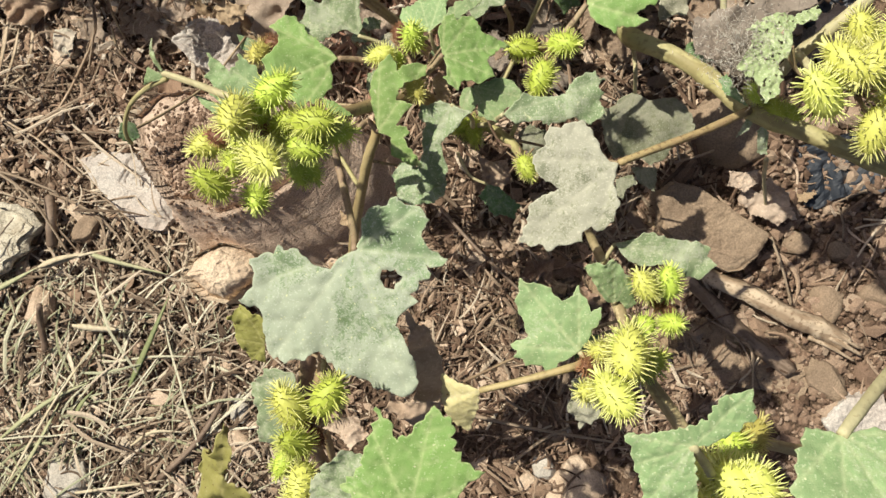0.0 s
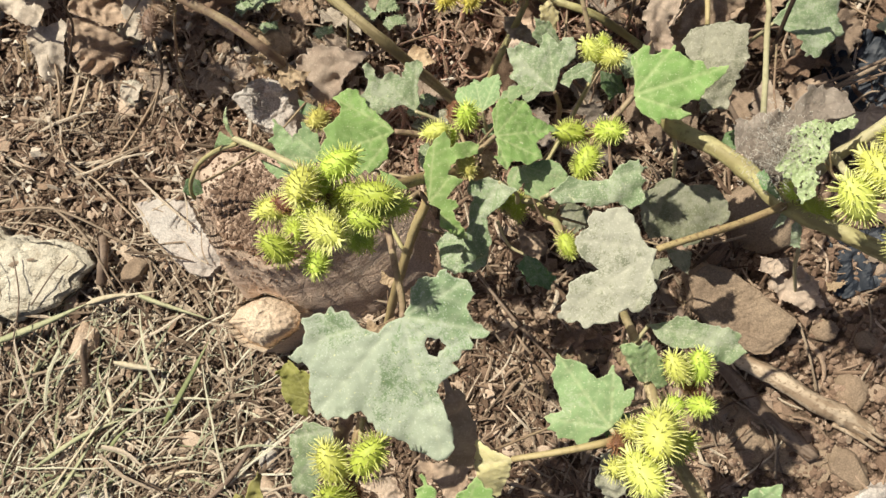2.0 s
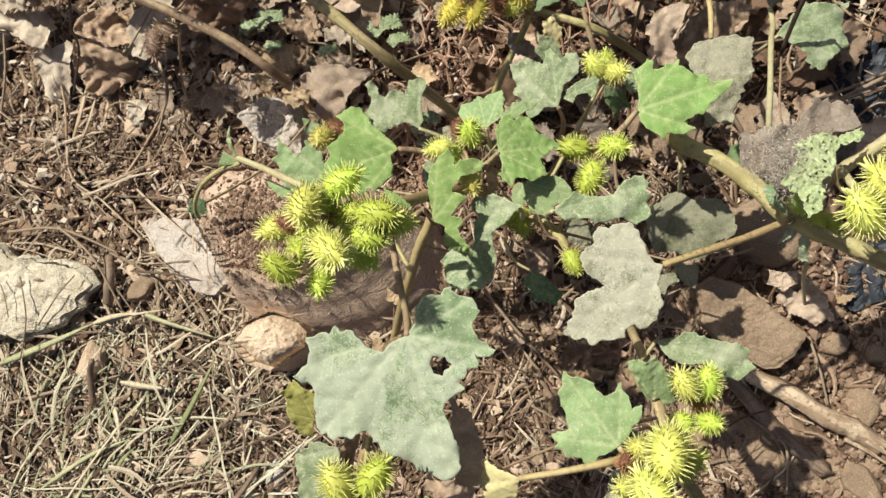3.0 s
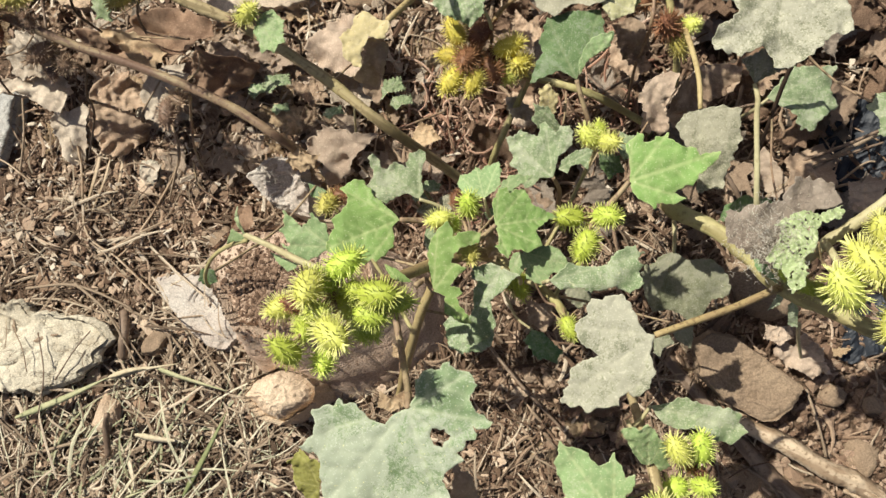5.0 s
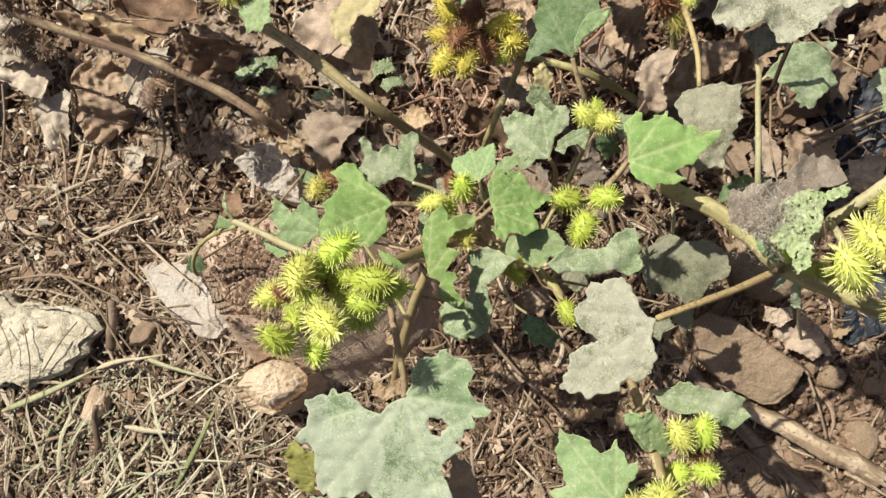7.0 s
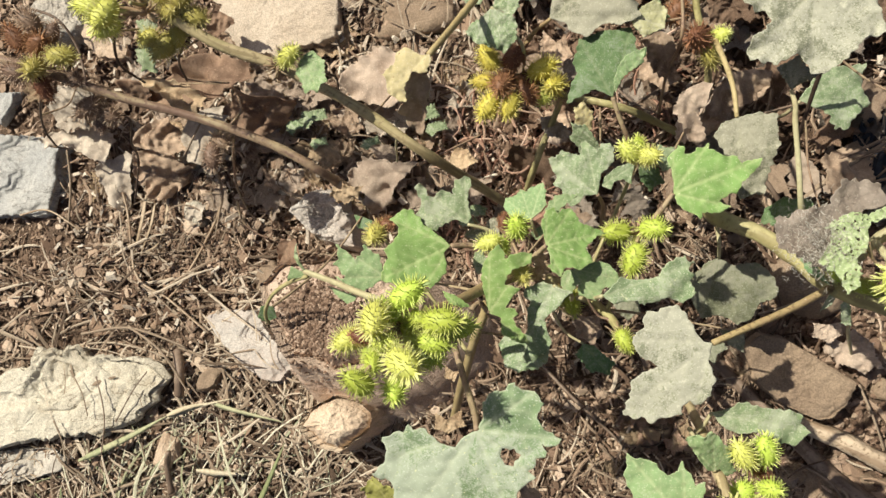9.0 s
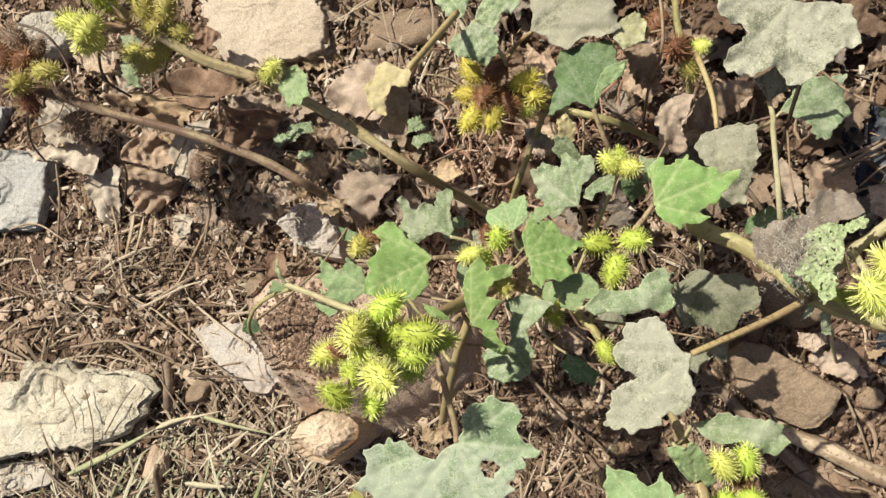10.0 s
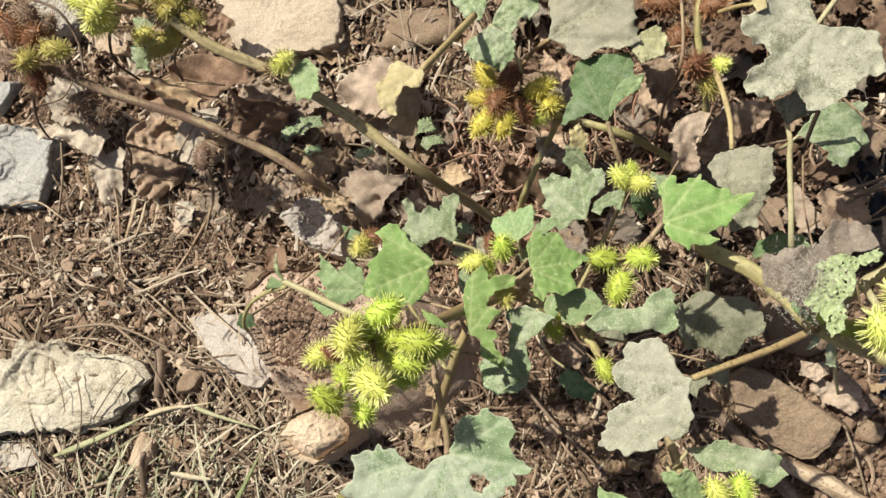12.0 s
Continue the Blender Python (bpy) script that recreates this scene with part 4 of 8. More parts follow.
rock("pebble", (0.190, -0.148, -0.002), (0.012, 0.018, 0.0084), ROCK_RED, "brown pebble on the bare soil", "pebble", (0, 0, 35), "pebbles on the soil", 119, level=4, cuts=8, lumps=0.14)
rock("pebble", (0.214, -0.148, -0.002), (0.014, 0.02, 0.0098), ROCK_RED, "brown pebble on the bare soil", "pebble", (0, 0, 60), "pebbles on the soil", 120, level=4, cuts=8, lumps=0.14)
rock("pebble", (-0.011, -0.231, -0.002), (0.013, 0.01, 0.0070), ROCK_PALE, "grey pebble on the bare soil", "pebble", (0, 0, 95), "pebbles on the soil", 121, level=4, cuts=8, lumps=0.14)
rock("pebble", (-0.028, -0.244, -0.002), (0.009, 0.008, 0.0056), ROCK_TAN, "tan pebble on the bare soil", "pebble", (0, 0, 30), "pebbles on the soil", 122, level=4, cuts=8, lumps=0.14)
rock("pebble", (0.258, -0.082, -0.002), (0.018, 0.016, 0.0112), ROCK_RED, "brown pebble on the bare soil", "pebble", (0, 0, 120), "pebbles on the soil", 124, level=4, cuts=8, lumps=0.14)
rock("pebble", (0.193, -0.036, -0.002), (0.011, 0.009, 0.0063), ROCK_RED, "brown pebble on the bare soil", "pebble", (0, 0, 175), "pebbles on the soil", 125, level=4, cuts=8, lumps=0.14)
rock("pebble", (0.166, -0.071, -0.002), (0.01, 0.008, 0.0056), ROCK_TAN, "tan pebble on the bare soil", "pebble", (0, 0, 80), "pebbles on the soil", 126, level=4, cuts=8, lumps=0.14)
rock("pebble", (0.226, -0.043, -0.002), (0.012, 0.01, 0.0070), ROCK_RED, "brown pebble on the bare soil", "pebble", (0, 0, 160), "pebbles on the soil", 127, level=4, cuts=8, lumps=0.14)
rock("pebble", (-0.347, 0.168, -0.002), (0.011, 0.006, 0.0042), ROCK_WHITE, "small white pebble on the bare soil", "pebble", (0, 0, 100), "pebbles on the soil", 128, level=4, cuts=8, lumps=0.14)
rock("pebble", (-0.358, 0.075, -0.002), (0.018, 0.014, 0.0098), ROCK_RED, "reddish stone beside the boulder", "pebble", (0, 0, 70), "pebbles on the soil", 129, level=4, cuts=8, lumps=0.14)
rock("pebble", (0.004, -0.066, -0.002), (0.014, 0.009, 0.0063), ROCK_RED, "reddish earthy pebble on the bare soil", "pebble", (0, 0, 150), "pebbles on the soil", 130, level=4, cuts=8, lumps=0.14)
rock("pebble", (-0.011, -0.062, -0.002), (0.01, 0.008, 0.0056), ROCK_TAN, "tan earthy pebble on the bare soil", "pebble", (0, 0, 120), "pebbles on the soil", 131, level=4, cuts=8, lumps=0.14)
rock("pebble", (0.026, -0.072, -0.002), (0.011, 0.008, 0.0056), ROCK_RED, "reddish earthy pebble on the bare soil", "pebble", (0, 0, 105), "pebbles on the soil", 132, level=4, cuts=8, lumps=0.14)
rock("pebble", (-0.285, -0.185, -0.002), (0.014, 0.009, 0.0063), ROCK_PALE, "pale pebble on the bare soil", "pebble", (0, 0, 85), "pebbles on the soil", 133, level=4, cuts=8, lumps=0.14)
rock("pebble", (-0.283, -0.218, -0.002), (0.022, 0.01, 0.0070), ROCK_TAN, "tan flat pebble on the bare soil", "pebble", (0, 0, 130), "pebbles on the soil", 134, level=4, cuts=8, lumps=0.14)
rock("pebble", (-0.456, -0.253, -0.002), (0.022, 0.024, 0.0154), ROCK_PALE, "grey stone under grass", "pebble", (0, 0, 120), "pebbles on the soil", 135, level=4, cuts=8, lumps=0.14)
rock("pebble", (-0.070, -0.049, -0.002), (0.01, 0.014, 0.0070), ROCK_TAN, "tan pebble on the bare soil", "pebble", (0, 0, 0), "pebbles on the soil", 136, level=4, cuts=8, lumps=0.14)
rock("pebble", (0.011, -0.250, -0.002), (0.03, 0.02, 0.0140), ROCK_TAN, "ochre flat stone on the bare soil", "pebble", (0, 0, 50), "pebbles on the soil", 138, level=4, cuts=8, lumps=0.14)

main_plant = thing("cocklebur_plant", (-0.103, 0.075, -0.010), "sprawling cocklebur with lobed green leaves and spiny burs", "weed", "cocklebur plants")
stem(main_plant, [(-0.102, 0.072, -0.010), (-0.087, 0.068, 0.080), (-0.089, 0.068, 0.160), (-0.108, 0.059, 0.205), (-0.121, 0.050, 0.240), (-0.133, 0.044, 0.272), (-0.145, 0.038, 0.285)], 0.0055, 0.0027, STEM_TAN, "purple-flecked tan main stem", seed=139)
stem(main_plant, [(-0.084, 0.068, 0.100), (-0.051, 0.052, 0.140), (-0.031, 0.038, 0.170), (-0.021, 0.025, 0.185)], 0.0042, 0.0025, STEM_GREEN, "", seed=140)
stem(main_plant, [(-0.108, 0.058, 0.200), (-0.113, 0.042, 0.190), (-0.124, 0.024, 0.170), (-0.150, -0.020, 0.100), (-0.174, -0.059, 0.020), (-0.182, -0.073, -0.010)], 0.003, 0.0038, STEM_YELLOW, "tan side stem rooted beside the boulder", seed=141)
leaf(main_plant, (-0.105, -0.025, 0.28), (-0.078, -0.103, 0.277), 4, [(-82, 0.011), (-71, 0.017), (-89, 0.024), (-103, 0.029), (-109, 0.031), (-109, 0.039), (-112, 0.042), (-108, 0.044), (-105, 0.054), (-104, 0.059), (-96, 0.057), (-90, 0.061), (-86, 0.073), (-76, 0.064), (-71, 0.067), (-66, 0.074), (-58, 0.078), (-48, 0.069), (-41, 0.06), (-35, 0.063), (-27, 0.068), (-19, 0.069), (-14, 0.075), (-6, 0.078), (0, 0.083), (5, 0.078), (9, 0.067), (10, 0.055), (9, 0.045), (19, 0.041), (32, 0.043), (32, 0.038), (54, 0.042), (59, 0.038), (60, 0.047), (65, 0.049), (72, 0.04), (83, 0.036), (92, 0.043), (103, 0.041), (112, 0.036), (121, 0.037), (123, 0.029), (133, 0.027), (147, 0.017), (130, 0.008), (0, 0.0)], LEAF_MILDEW, "large grey-green leaf dusted with white mildew", [(-0.105, -0.025, 0.28), (-0.108, -0.018, 0.268), (-0.118, -0.005, 0.240), (-0.129, 0.015, 0.215), (-0.133, 0.033, 0.215), (-0.126, 0.046, 0.235)], radius=0.0022, stalk=STEM_PURPLE, seed=142, loose=1, notch=0.0, teeth=0.009, wave=0.04, droop=0.03, bites=[(33, 0.024, 0.0055)], coat=(-50, 0.30), fine=36)
leaf(main_plant, (0.033, 0.02, 0.234), (-0.018, -0.019, 0.232), -5, [(-48, 0.005), (-65, 0.009), (-84, 0.017), (-90, 0.025), (-87, 0.031), (-76, 0.036), (-69, 0.037), (-66, 0.043), (-59, 0.043), (-53, 0.041), (-47, 0.045), (-41, 0.047), (-34, 0.046), (-26, 0.042), (-13, 0.035), (-15, 0.04), (-14, 0.049), (-12, 0.055), (-8, 0.056), (-5, 0.061), (1, 0.07), (6, 0.067), (10, 0.062), (16, 0.061), (17, 0.056), (23, 0.052), (28, 0.048), (25, 0.043), (30, 0.038), (36, 0.04), (42, 0.037), (48, 0.032), (55, 0.023), (52, 0.018), (41, 0.012), (40, 0.007), (0, 0.0)], LEAF_WHITE, "whitish-grey leaf thickly coated with dust", [(0.054, 0.028, 0.226), (0.081, 0.038, 0.212), (0.110, 0.051, 0.196)], radius=0.0022, stalk=STEM_TAN, seed=143, notch=0.0, teeth=0.009, wave=0.025, droop=0.03)
leaf(main_plant, (-0.066, 0.084, 0.222), (-0.026, 0.093, 0.205), -12, [(-86, 0.007), (-95, 0.013), (-105, 0.014), (-91, 0.019), (-81, 0.023), (-71, 0.019), (-56, 0.022), (-53, 0.027), (-41, 0.029), (-33, 0.033), (-23, 0.029), (-15, 0.027), (-7, 0.032), (-2, 0.036), (0, 0.044), (5, 0.04), (12, 0.034), (21, 0.03), (34, 0.032), (40, 0.034), (48, 0.03), (55, 0.025), (60, 0.029), (71, 0.026), (75, 0.021), (84, 0.016), (83, 0.01), (0, 0.0)], LEAF_BRIGHT, "bright green lobed leaf with pointed tip", [(-0.075, 0.078, 0.210), (-0.089, 0.072, 0.200)], radius=0.0018, stalk=STEM_PURPLE, seed=144, notch=0.0, teeth=0.009, wave=0.035)
leaf(main_plant, (-0.063, 0.098, 0.208), (-0.051, 0.119, 0.205), -8, [(93, 0.007), (46, 0.013), (33, 0.017), (22, 0.021), (5, 0.024), (-11, 0.028), (-9, 0.021), (2, 0.013), (-8, 0.007), (0, 0.000)], LEAF_FRESH, "pale green leaf behind another", [(-0.081, 0.082, 0.188), (-0.093, 0.071, 0.187), (-0.103, 0.061, 0.193)], radius=0.0009, stalk=STEM_PURPLE, seed=145, notch=0.03, teeth=0.015, wave=0.04)
leaf(main_plant, (0.017, 0.117, 0.19), (0.073, 0.136, 0.197), 4, [(-92, 0.007), (-82, 0.013), (-73, 0.016), (-66, 0.025), (-58, 0.023), (-47, 0.032), (-36, 0.038), (-33, 0.029), (-25, 0.034), (-21, 0.041), (-13, 0.044), (-8, 0.051), (-4, 0.057), (0, 0.06), (2, 0.055), (2, 0.051), (2, 0.047), (9, 0.047), (13, 0.042), (23, 0.038), (30, 0.037), (34, 0.04), (36, 0.036), (42, 0.033), (45, 0.028), (53, 0.027), (56, 0.032), (63, 0.032), (69, 0.028), (79, 0.024), (74, 0.015), (68, 0.009), (0, 0.0)], LEAF_BRIGHT, "bright green pointed leaf with pale veins", [(0.010, 0.108, 0.188), (0.001, 0.098, 0.182)], radius=0.0019, stalk=STEM_PURPLE, seed=146, notch=0.0, teeth=0.009)
leaf(main_plant, (-0.134, 0.088, 0.2), (-0.178, 0.068, 0.222), 8, [(22, 0.007), (51, 0.013), (55, 0.019), (46, 0.027), (40, 0.034), (33, 0.034), (31, 0.04), (23, 0.039), (13, 0.041), (12, 0.047), (1, 0.054), (-8, 0.049), (-14, 0.044), (-22, 0.046), (-30, 0.04), (-41, 0.037), (-49, 0.041), (-52, 0.047), (-65, 0.043), (-72, 0.038), (-70, 0.03), (-66, 0.023), (-69, 0.016), (-74, 0.005), (0, 0.0)], LEAF_BRIGHT, "bright green lobed leaf over the boulder", [(-0.120, 0.088, 0.190), (-0.101, 0.083, 0.185)], radius=0.002, stalk=STEM_PURPLE, seed=147, notch=0.0, teeth=0.009, wave=0.035)
leaf(main_plant, (-0.180, 0.068, 0.205), (-0.216, 0.079, 0.210), -15, [(-60, 0.016), (-43, 0.027), (-14, 0.025), (-18, 0.042), (4, 0.039), (20, 0.030), (17, 0.038), (43, 0.030), (50, 0.016), (0, 0.000)], LEAF_FRESH, "green leaf half hidden behind another", [(-0.150, 0.063, 0.196), (-0.129, 0.059, 0.204), (-0.113, 0.056, 0.218)], radius=0.0009, stalk=STEM_PURPLE, seed=148, notch=0.12)
leaf(main_plant, (-0.123, 0.103, 0.192), (-0.159, 0.13, 0.2), 10, [(12, 0.009), (32, 0.016), (45, 0.022), (43, 0.029), (34, 0.03), (31, 0.036), (24, 0.038), (14, 0.035), (5, 0.038), (-1, 0.046), (-7, 0.046), (-8, 0.04), (-3, 0.035), (-4, 0.031), (-17, 0.031), (-23, 0.029), (-29, 0.024), (-40, 0.033), (-46, 0.033), (-52, 0.035), (-59, 0.034), (-61, 0.028), (-56, 0.02), (-59, 0.013), (-83, 0.006), (0, 0.0)], LEAF_DUSTY, "pale green deeply toothed leaf", [(-0.110, 0.099, 0.185), (-0.099, 0.092, 0.180)], radius=0.0014, seed=149, notch=0.0, teeth=0.009, wave=0.06)
leaf(main_plant, (-0.106, 0.041, 0.217), (-0.098, 0.086, 0.22), -6, [(22, 0.015), (20, 0.026), (15, 0.033), (7, 0.041), (1, 0.046), (-5, 0.042), (-8, 0.037), (-12, 0.041), (-19, 0.045), (-27, 0.049), (-33, 0.044), (-28, 0.038), (-22, 0.034), (-18, 0.027), (-21, 0.022), (-44, 0.027), (-46, 0.022), (-50, 0.017), (-62, 0.012), (-71, 0.018), (-82, 0.02), (-91, 0.017), (-102, 0.019), (-108, 0.024), (-113, 0.03), (-119, 0.033), (-127, 0.027), (-131, 0.022), (-138, 0.016), (-126, 0.011), (-100, 0.009), (0, 0.0)], LEAF_BRIGHT, "bright green leaf curled round a young bur", [(-0.113, 0.048, 0.210), (-0.118, 0.044, 0.215)], radius=0.0018, stalk=STEM_PURPLE, seed=150, notch=0.0, teeth=0.009, wave=0.05)
leaf(main_plant, (-0.064, 0.058, 0.2), (-0.09, 0.006, 0.18), 6, [(-85, 0.008), (-63, 0.015), (-64, 0.02), (-45, 0.023), (-28, 0.022), (-17, 0.03), (-8, 0.036), (-7, 0.045), (-2, 0.05), (-1, 0.058), (-3, 0.066), (3, 0.064), (9, 0.057), (16, 0.051), (20, 0.042), (15, 0.034), (9, 0.026), (10, 0.022), (37, 0.015), (67, 0.011), (97, 0.014), (96, 0.007), (0, 0.0)], LEAF_DUSTY, "drooping dusty green leaf", [(-0.054, 0.052, 0.185), (-0.055, 0.048, 0.160)], radius=0.0014, seed=151, notch=0.0, teeth=0.009, wave=0.05, crumple=0.03)
leaf(main_plant, (-0.051, 0.069, 0.2), (-0.024, 0.058, 0.203), 8, [(32, 0.006), (37, 0.012), (36, 0.018), (27, 0.024), (14, 0.03), (7, 0.031), (-5, 0.031), (-12, 0.024), (-23, 0.025), (-35, 0.027), (-48, 0.021), (-59, 0.018), (-54, 0.011), (-72, 0.016), (-96, 0.017), (-115, 0.012), (-143, 0.006), (0, 0.0)], LEAF_FRESH, "shaded green leaf", [(-0.038, 0.039, 0.179), (-0.030, 0.034, 0.177), (-0.025, 0.029, 0.180)], radius=0.0009, stalk=STEM_PURPLE, seed=152, notch=0.0, teeth=0.009)
leaf(main_plant, (-0.032, 0.050, 0.213), (0.028, 0.067, 0.212), 13, [(30, 0.017), (9, 0.023), (3, 0.030), (1, 0.038), (7, 0.042), (10, 0.051), (8, 0.059), (5, 0.058), (1, 0.063), (-0, 0.057), (-5, 0.060), (-9, 0.057), (-16, 0.060), (-24, 0.052), (-20, 0.043), (-30, 0.028), (-25, 0.023), (-52, 0.009), (0, 0.000)], LEAF_DUSTY, "dusty green leaf lying flat", [(-0.042, 0.048, 0.180), (-0.051, 0.049, 0.160)], radius=0.0016, seed=153, notch=0.03, teeth=0.01, wave=0.04)
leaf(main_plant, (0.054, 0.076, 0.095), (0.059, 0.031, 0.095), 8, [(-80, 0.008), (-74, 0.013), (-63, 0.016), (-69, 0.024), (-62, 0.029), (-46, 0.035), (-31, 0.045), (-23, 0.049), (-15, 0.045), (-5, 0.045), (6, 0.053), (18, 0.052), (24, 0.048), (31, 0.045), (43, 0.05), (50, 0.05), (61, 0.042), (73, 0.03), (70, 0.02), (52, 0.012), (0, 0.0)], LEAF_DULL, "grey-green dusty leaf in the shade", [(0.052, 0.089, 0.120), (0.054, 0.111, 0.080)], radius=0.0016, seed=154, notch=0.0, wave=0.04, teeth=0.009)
leaf(main_plant, (0.039, 0.014, 0.150), (0.043, 0.001, 0.150), 0, [(-80, 0.002), (0, 0.000), (87, 0.009), (56, 0.013), (15, 0.009), (-6, 0.015), (-25, 0.011)], LEAF_DULL, "small dull grey-green leaf", [(0.011, 0.020, 0.149), (-0.007, 0.024, 0.163), (-0.023, 0.027, 0.182)], radius=0.0009, stalk=STEM_PURPLE, seed=155, notch=0.03, wave=0.05)
leaf(main_plant, (0.057, 0.022, 0.120), (0.062, 0.007, 0.120), 0, [(-109, 0.008), (0, 0.000), (69, 0.010), (26, 0.014), (8, 0.019), (-4, 0.015), (-29, 0.011)], LEAF_DULL, "small dull grey-green leaf", [(0.015, 0.031, 0.120), (-0.013, 0.037, 0.137), (-0.036, 0.041, 0.162)], radius=0.0009, stalk=STEM_PURPLE, seed=156, notch=0.03, wave=0.05)
leaf(main_plant, (-0.033, 0.12, 0.182), (-0.051, 0.151, 0.188), -5, [(63, 0.009), (82, 0.014), (83, 0.02), (68, 0.022), (50, 0.025), (43, 0.032), (34, 0.03), (28, 0.036), (20, 0.043), (15, 0.039), (6, 0.039), (0, 0.034), (-7, 0.03), (-13, 0.033), (-14, 0.037), (-20, 0.038), (-25, 0.034), (-32, 0.03), (-37, 0.035), (-46, 0.036), (-51, 0.034), (-59, 0.025), (-52, 0.018), (-42, 0.015), (-44, 0.007), (0, 0.0)], LEAF_DUSTY, "grey-green dusty leaf with a folded lobe", [(-0.030, 0.114, 0.160), (-0.032, 0.104, 0.140)], radius=0.0016, stalk=STEM_PURPLE, seed=157, notch=0.0, wave=0.05, teeth=0.009)
leaf(main_plant, (-0.079, 0.105, 0.186), (-0.080, 0.127, 0.186), -9, [(86, 0.009), (73, 0.017), (61, 0.023), (48, 0.025), (30, 0.021), (16, 0.023), (5, 0.020), (-1, 0.022), (-21, 0.027), (-33, 0.022), (-39, 0.017), (-52, 0.015), (-58, 0.009), (0, 0.000)], LEAF_FRESH, "small pale green leaf", [(-0.078, 0.099, 0.180), (-0.077, 0.094, 0.170)], radius=0.0012, seed=158, notch=0.03, teeth=0.012)
leaf(main_plant, (-0.116, 0.046, 0.262), (-0.121, 0.058, 0.262), 0, [(45, 0.007), (32, 0.012), (24, 0.016), (2, 0.009), (-37, 0.005), (-109, 0.007), (0, 0.000)], LEAF_BRIGHT, "small narrow green leaf", [(-0.122, 0.046, 0.254), (-0.126, 0.046, 0.256), (-0.129, 0.046, 0.260)], radius=0.0009, stalk=STEM_PURPLE, seed=159, notch=0.05)
leaf(main_plant, (-0.216, 0.07, 0.262), (-0.229, 0.07, 0.262), -20, [(-60, 0.002), (-31, 0.006), (-31, 0.011), (-5, 0.012), (19, 0.015), (16, 0.01), (21, 0.007), (42, 0.002), (0, 0.0)], LEAF_FRESH, "narrow folded young leaf", seed=160, fold=0.0, notch=0.0, teeth=0.006)
leaf(main_plant, (-0.187, 0.055, 0.248), (-0.208, 0.062, 0.245), -10, [(79, 0.003), (51, 0.009), (26, 0.012), (13, 0.017), (0, 0.023), (-1, 0.015), (1, 0.006), (0, 0.0)], LEAF_FRESH, "small green lobe under a pale stalk", seed=366, notch=0.0, teeth=0.006)
leaf(main_plant, (-0.216, 0.07, 0.262), (-0.217, 0.087, 0.275), 10, [(18, 0.004), (20, 0.01), (14, 0.015), (4, 0.02), (-1, 0.022), (4, 0.017), (4, 0.009), (1, 0.004), (0, 0.0)], LEAF_LACY, "pale upturned half of a folded young leaf", seed=365, notch=0.0, teeth=0.004)
stem(main_plant, [(-0.215, 0.069, 0.262), (-0.233, 0.065, 0.252), (-0.249, 0.058, 0.24), (-0.261, 0.049, 0.225), (-0.266, 0.042, 0.215), (-0.268, 0.038, 0.205)], 0.0015, 0.0012, STEM_GREEN, "pale drooping leaf edge", seed=161, nodes=0)
leaf(main_plant, (-0.265, 0.051, 0.215), (-0.268, 0.038, 0.205), -13, [(-68, 0.005), (-33, 0.015), (-9, 0.019), (27, 0.013), (69, 0.005), (0, 0.000)], LEAF_DARK, "drooping green leaf end", seed=162, notch=0.04)
stem(main_plant, [(-0.217, 0.072, 0.262), (-0.196, 0.065, 0.270), (-0.175, 0.057, 0.278), (-0.156, 0.051, 0.285)], 0.0017, 0.0022, STEM_PALE, "pale green leaf stalk", seed=163, nodes=0)
leaf(main_plant, (-0.052, 0.012, 0.090), (-0.032, -0.009, 0.090), 0, [(-79, 0.011), (-32, 0.024), (-6, 0.033), (13, 0.030), (34, 0.009), (0, 0.000)], LEAF_DARK, "small dark green leaf near the soil", [(-0.069, 0.020, 0.050), (-0.081, 0.039, 0.030)], radius=0.0012, seed=164, notch=0.1)
leaf(main_plant, (-0.085, 0.019, 0.165), (-0.102, 0.002, 0.165), 0, [(-72, 0.014), (-66, 0.019), (-41, 0.024), (-17, 0.024), (-2, 0.027), (20, 0.025), (37, 0.021), (56, 0.021), (81, 0.019), (109, 0.015), (125, 0.007), (0, 0.000)], LEAF_DUSTY, "dusty leaf low beside the boulder", [(-0.102, 0.023, 0.158), (-0.113, 0.025, 0.164), (-0.122, 0.027, 0.174)], radius=0.0009, stalk=STEM_PURPLE, seed=165, notch=0.04, teeth=0.012, wave=0.06)
leaf(main_plant, (-0.004, 0.146, 0.130), (0.014, 0.135, 0.120), 9, [(-46, 0.012), (-30, 0.024), (-1, 0.027), (22, 0.017), (0, 0.000)], LEAF_DARK, "small shaded leaf", [(-0.028, 0.105, 0.113), (-0.044, 0.078, 0.119), (-0.057, 0.055, 0.133)], radius=0.0009, stalk=STEM_PURPLE, seed=166, notch=0.1)
leaf(main_plant, (-0.224, 0.120, 0.120), (-0.221, 0.109, 0.120), 0, [(-121, 0.007), (-40, 0.010), (7, 0.014), (51, 0.010), (0, 0.000)], LEAF_DARK, "tiny green leaf", [(-0.247, 0.086, 0.133), (-0.263, 0.063, 0.164), (-0.276, 0.044, 0.200)], radius=0.0009, stalk=STEM_PURPLE, seed=167, notch=0.1)
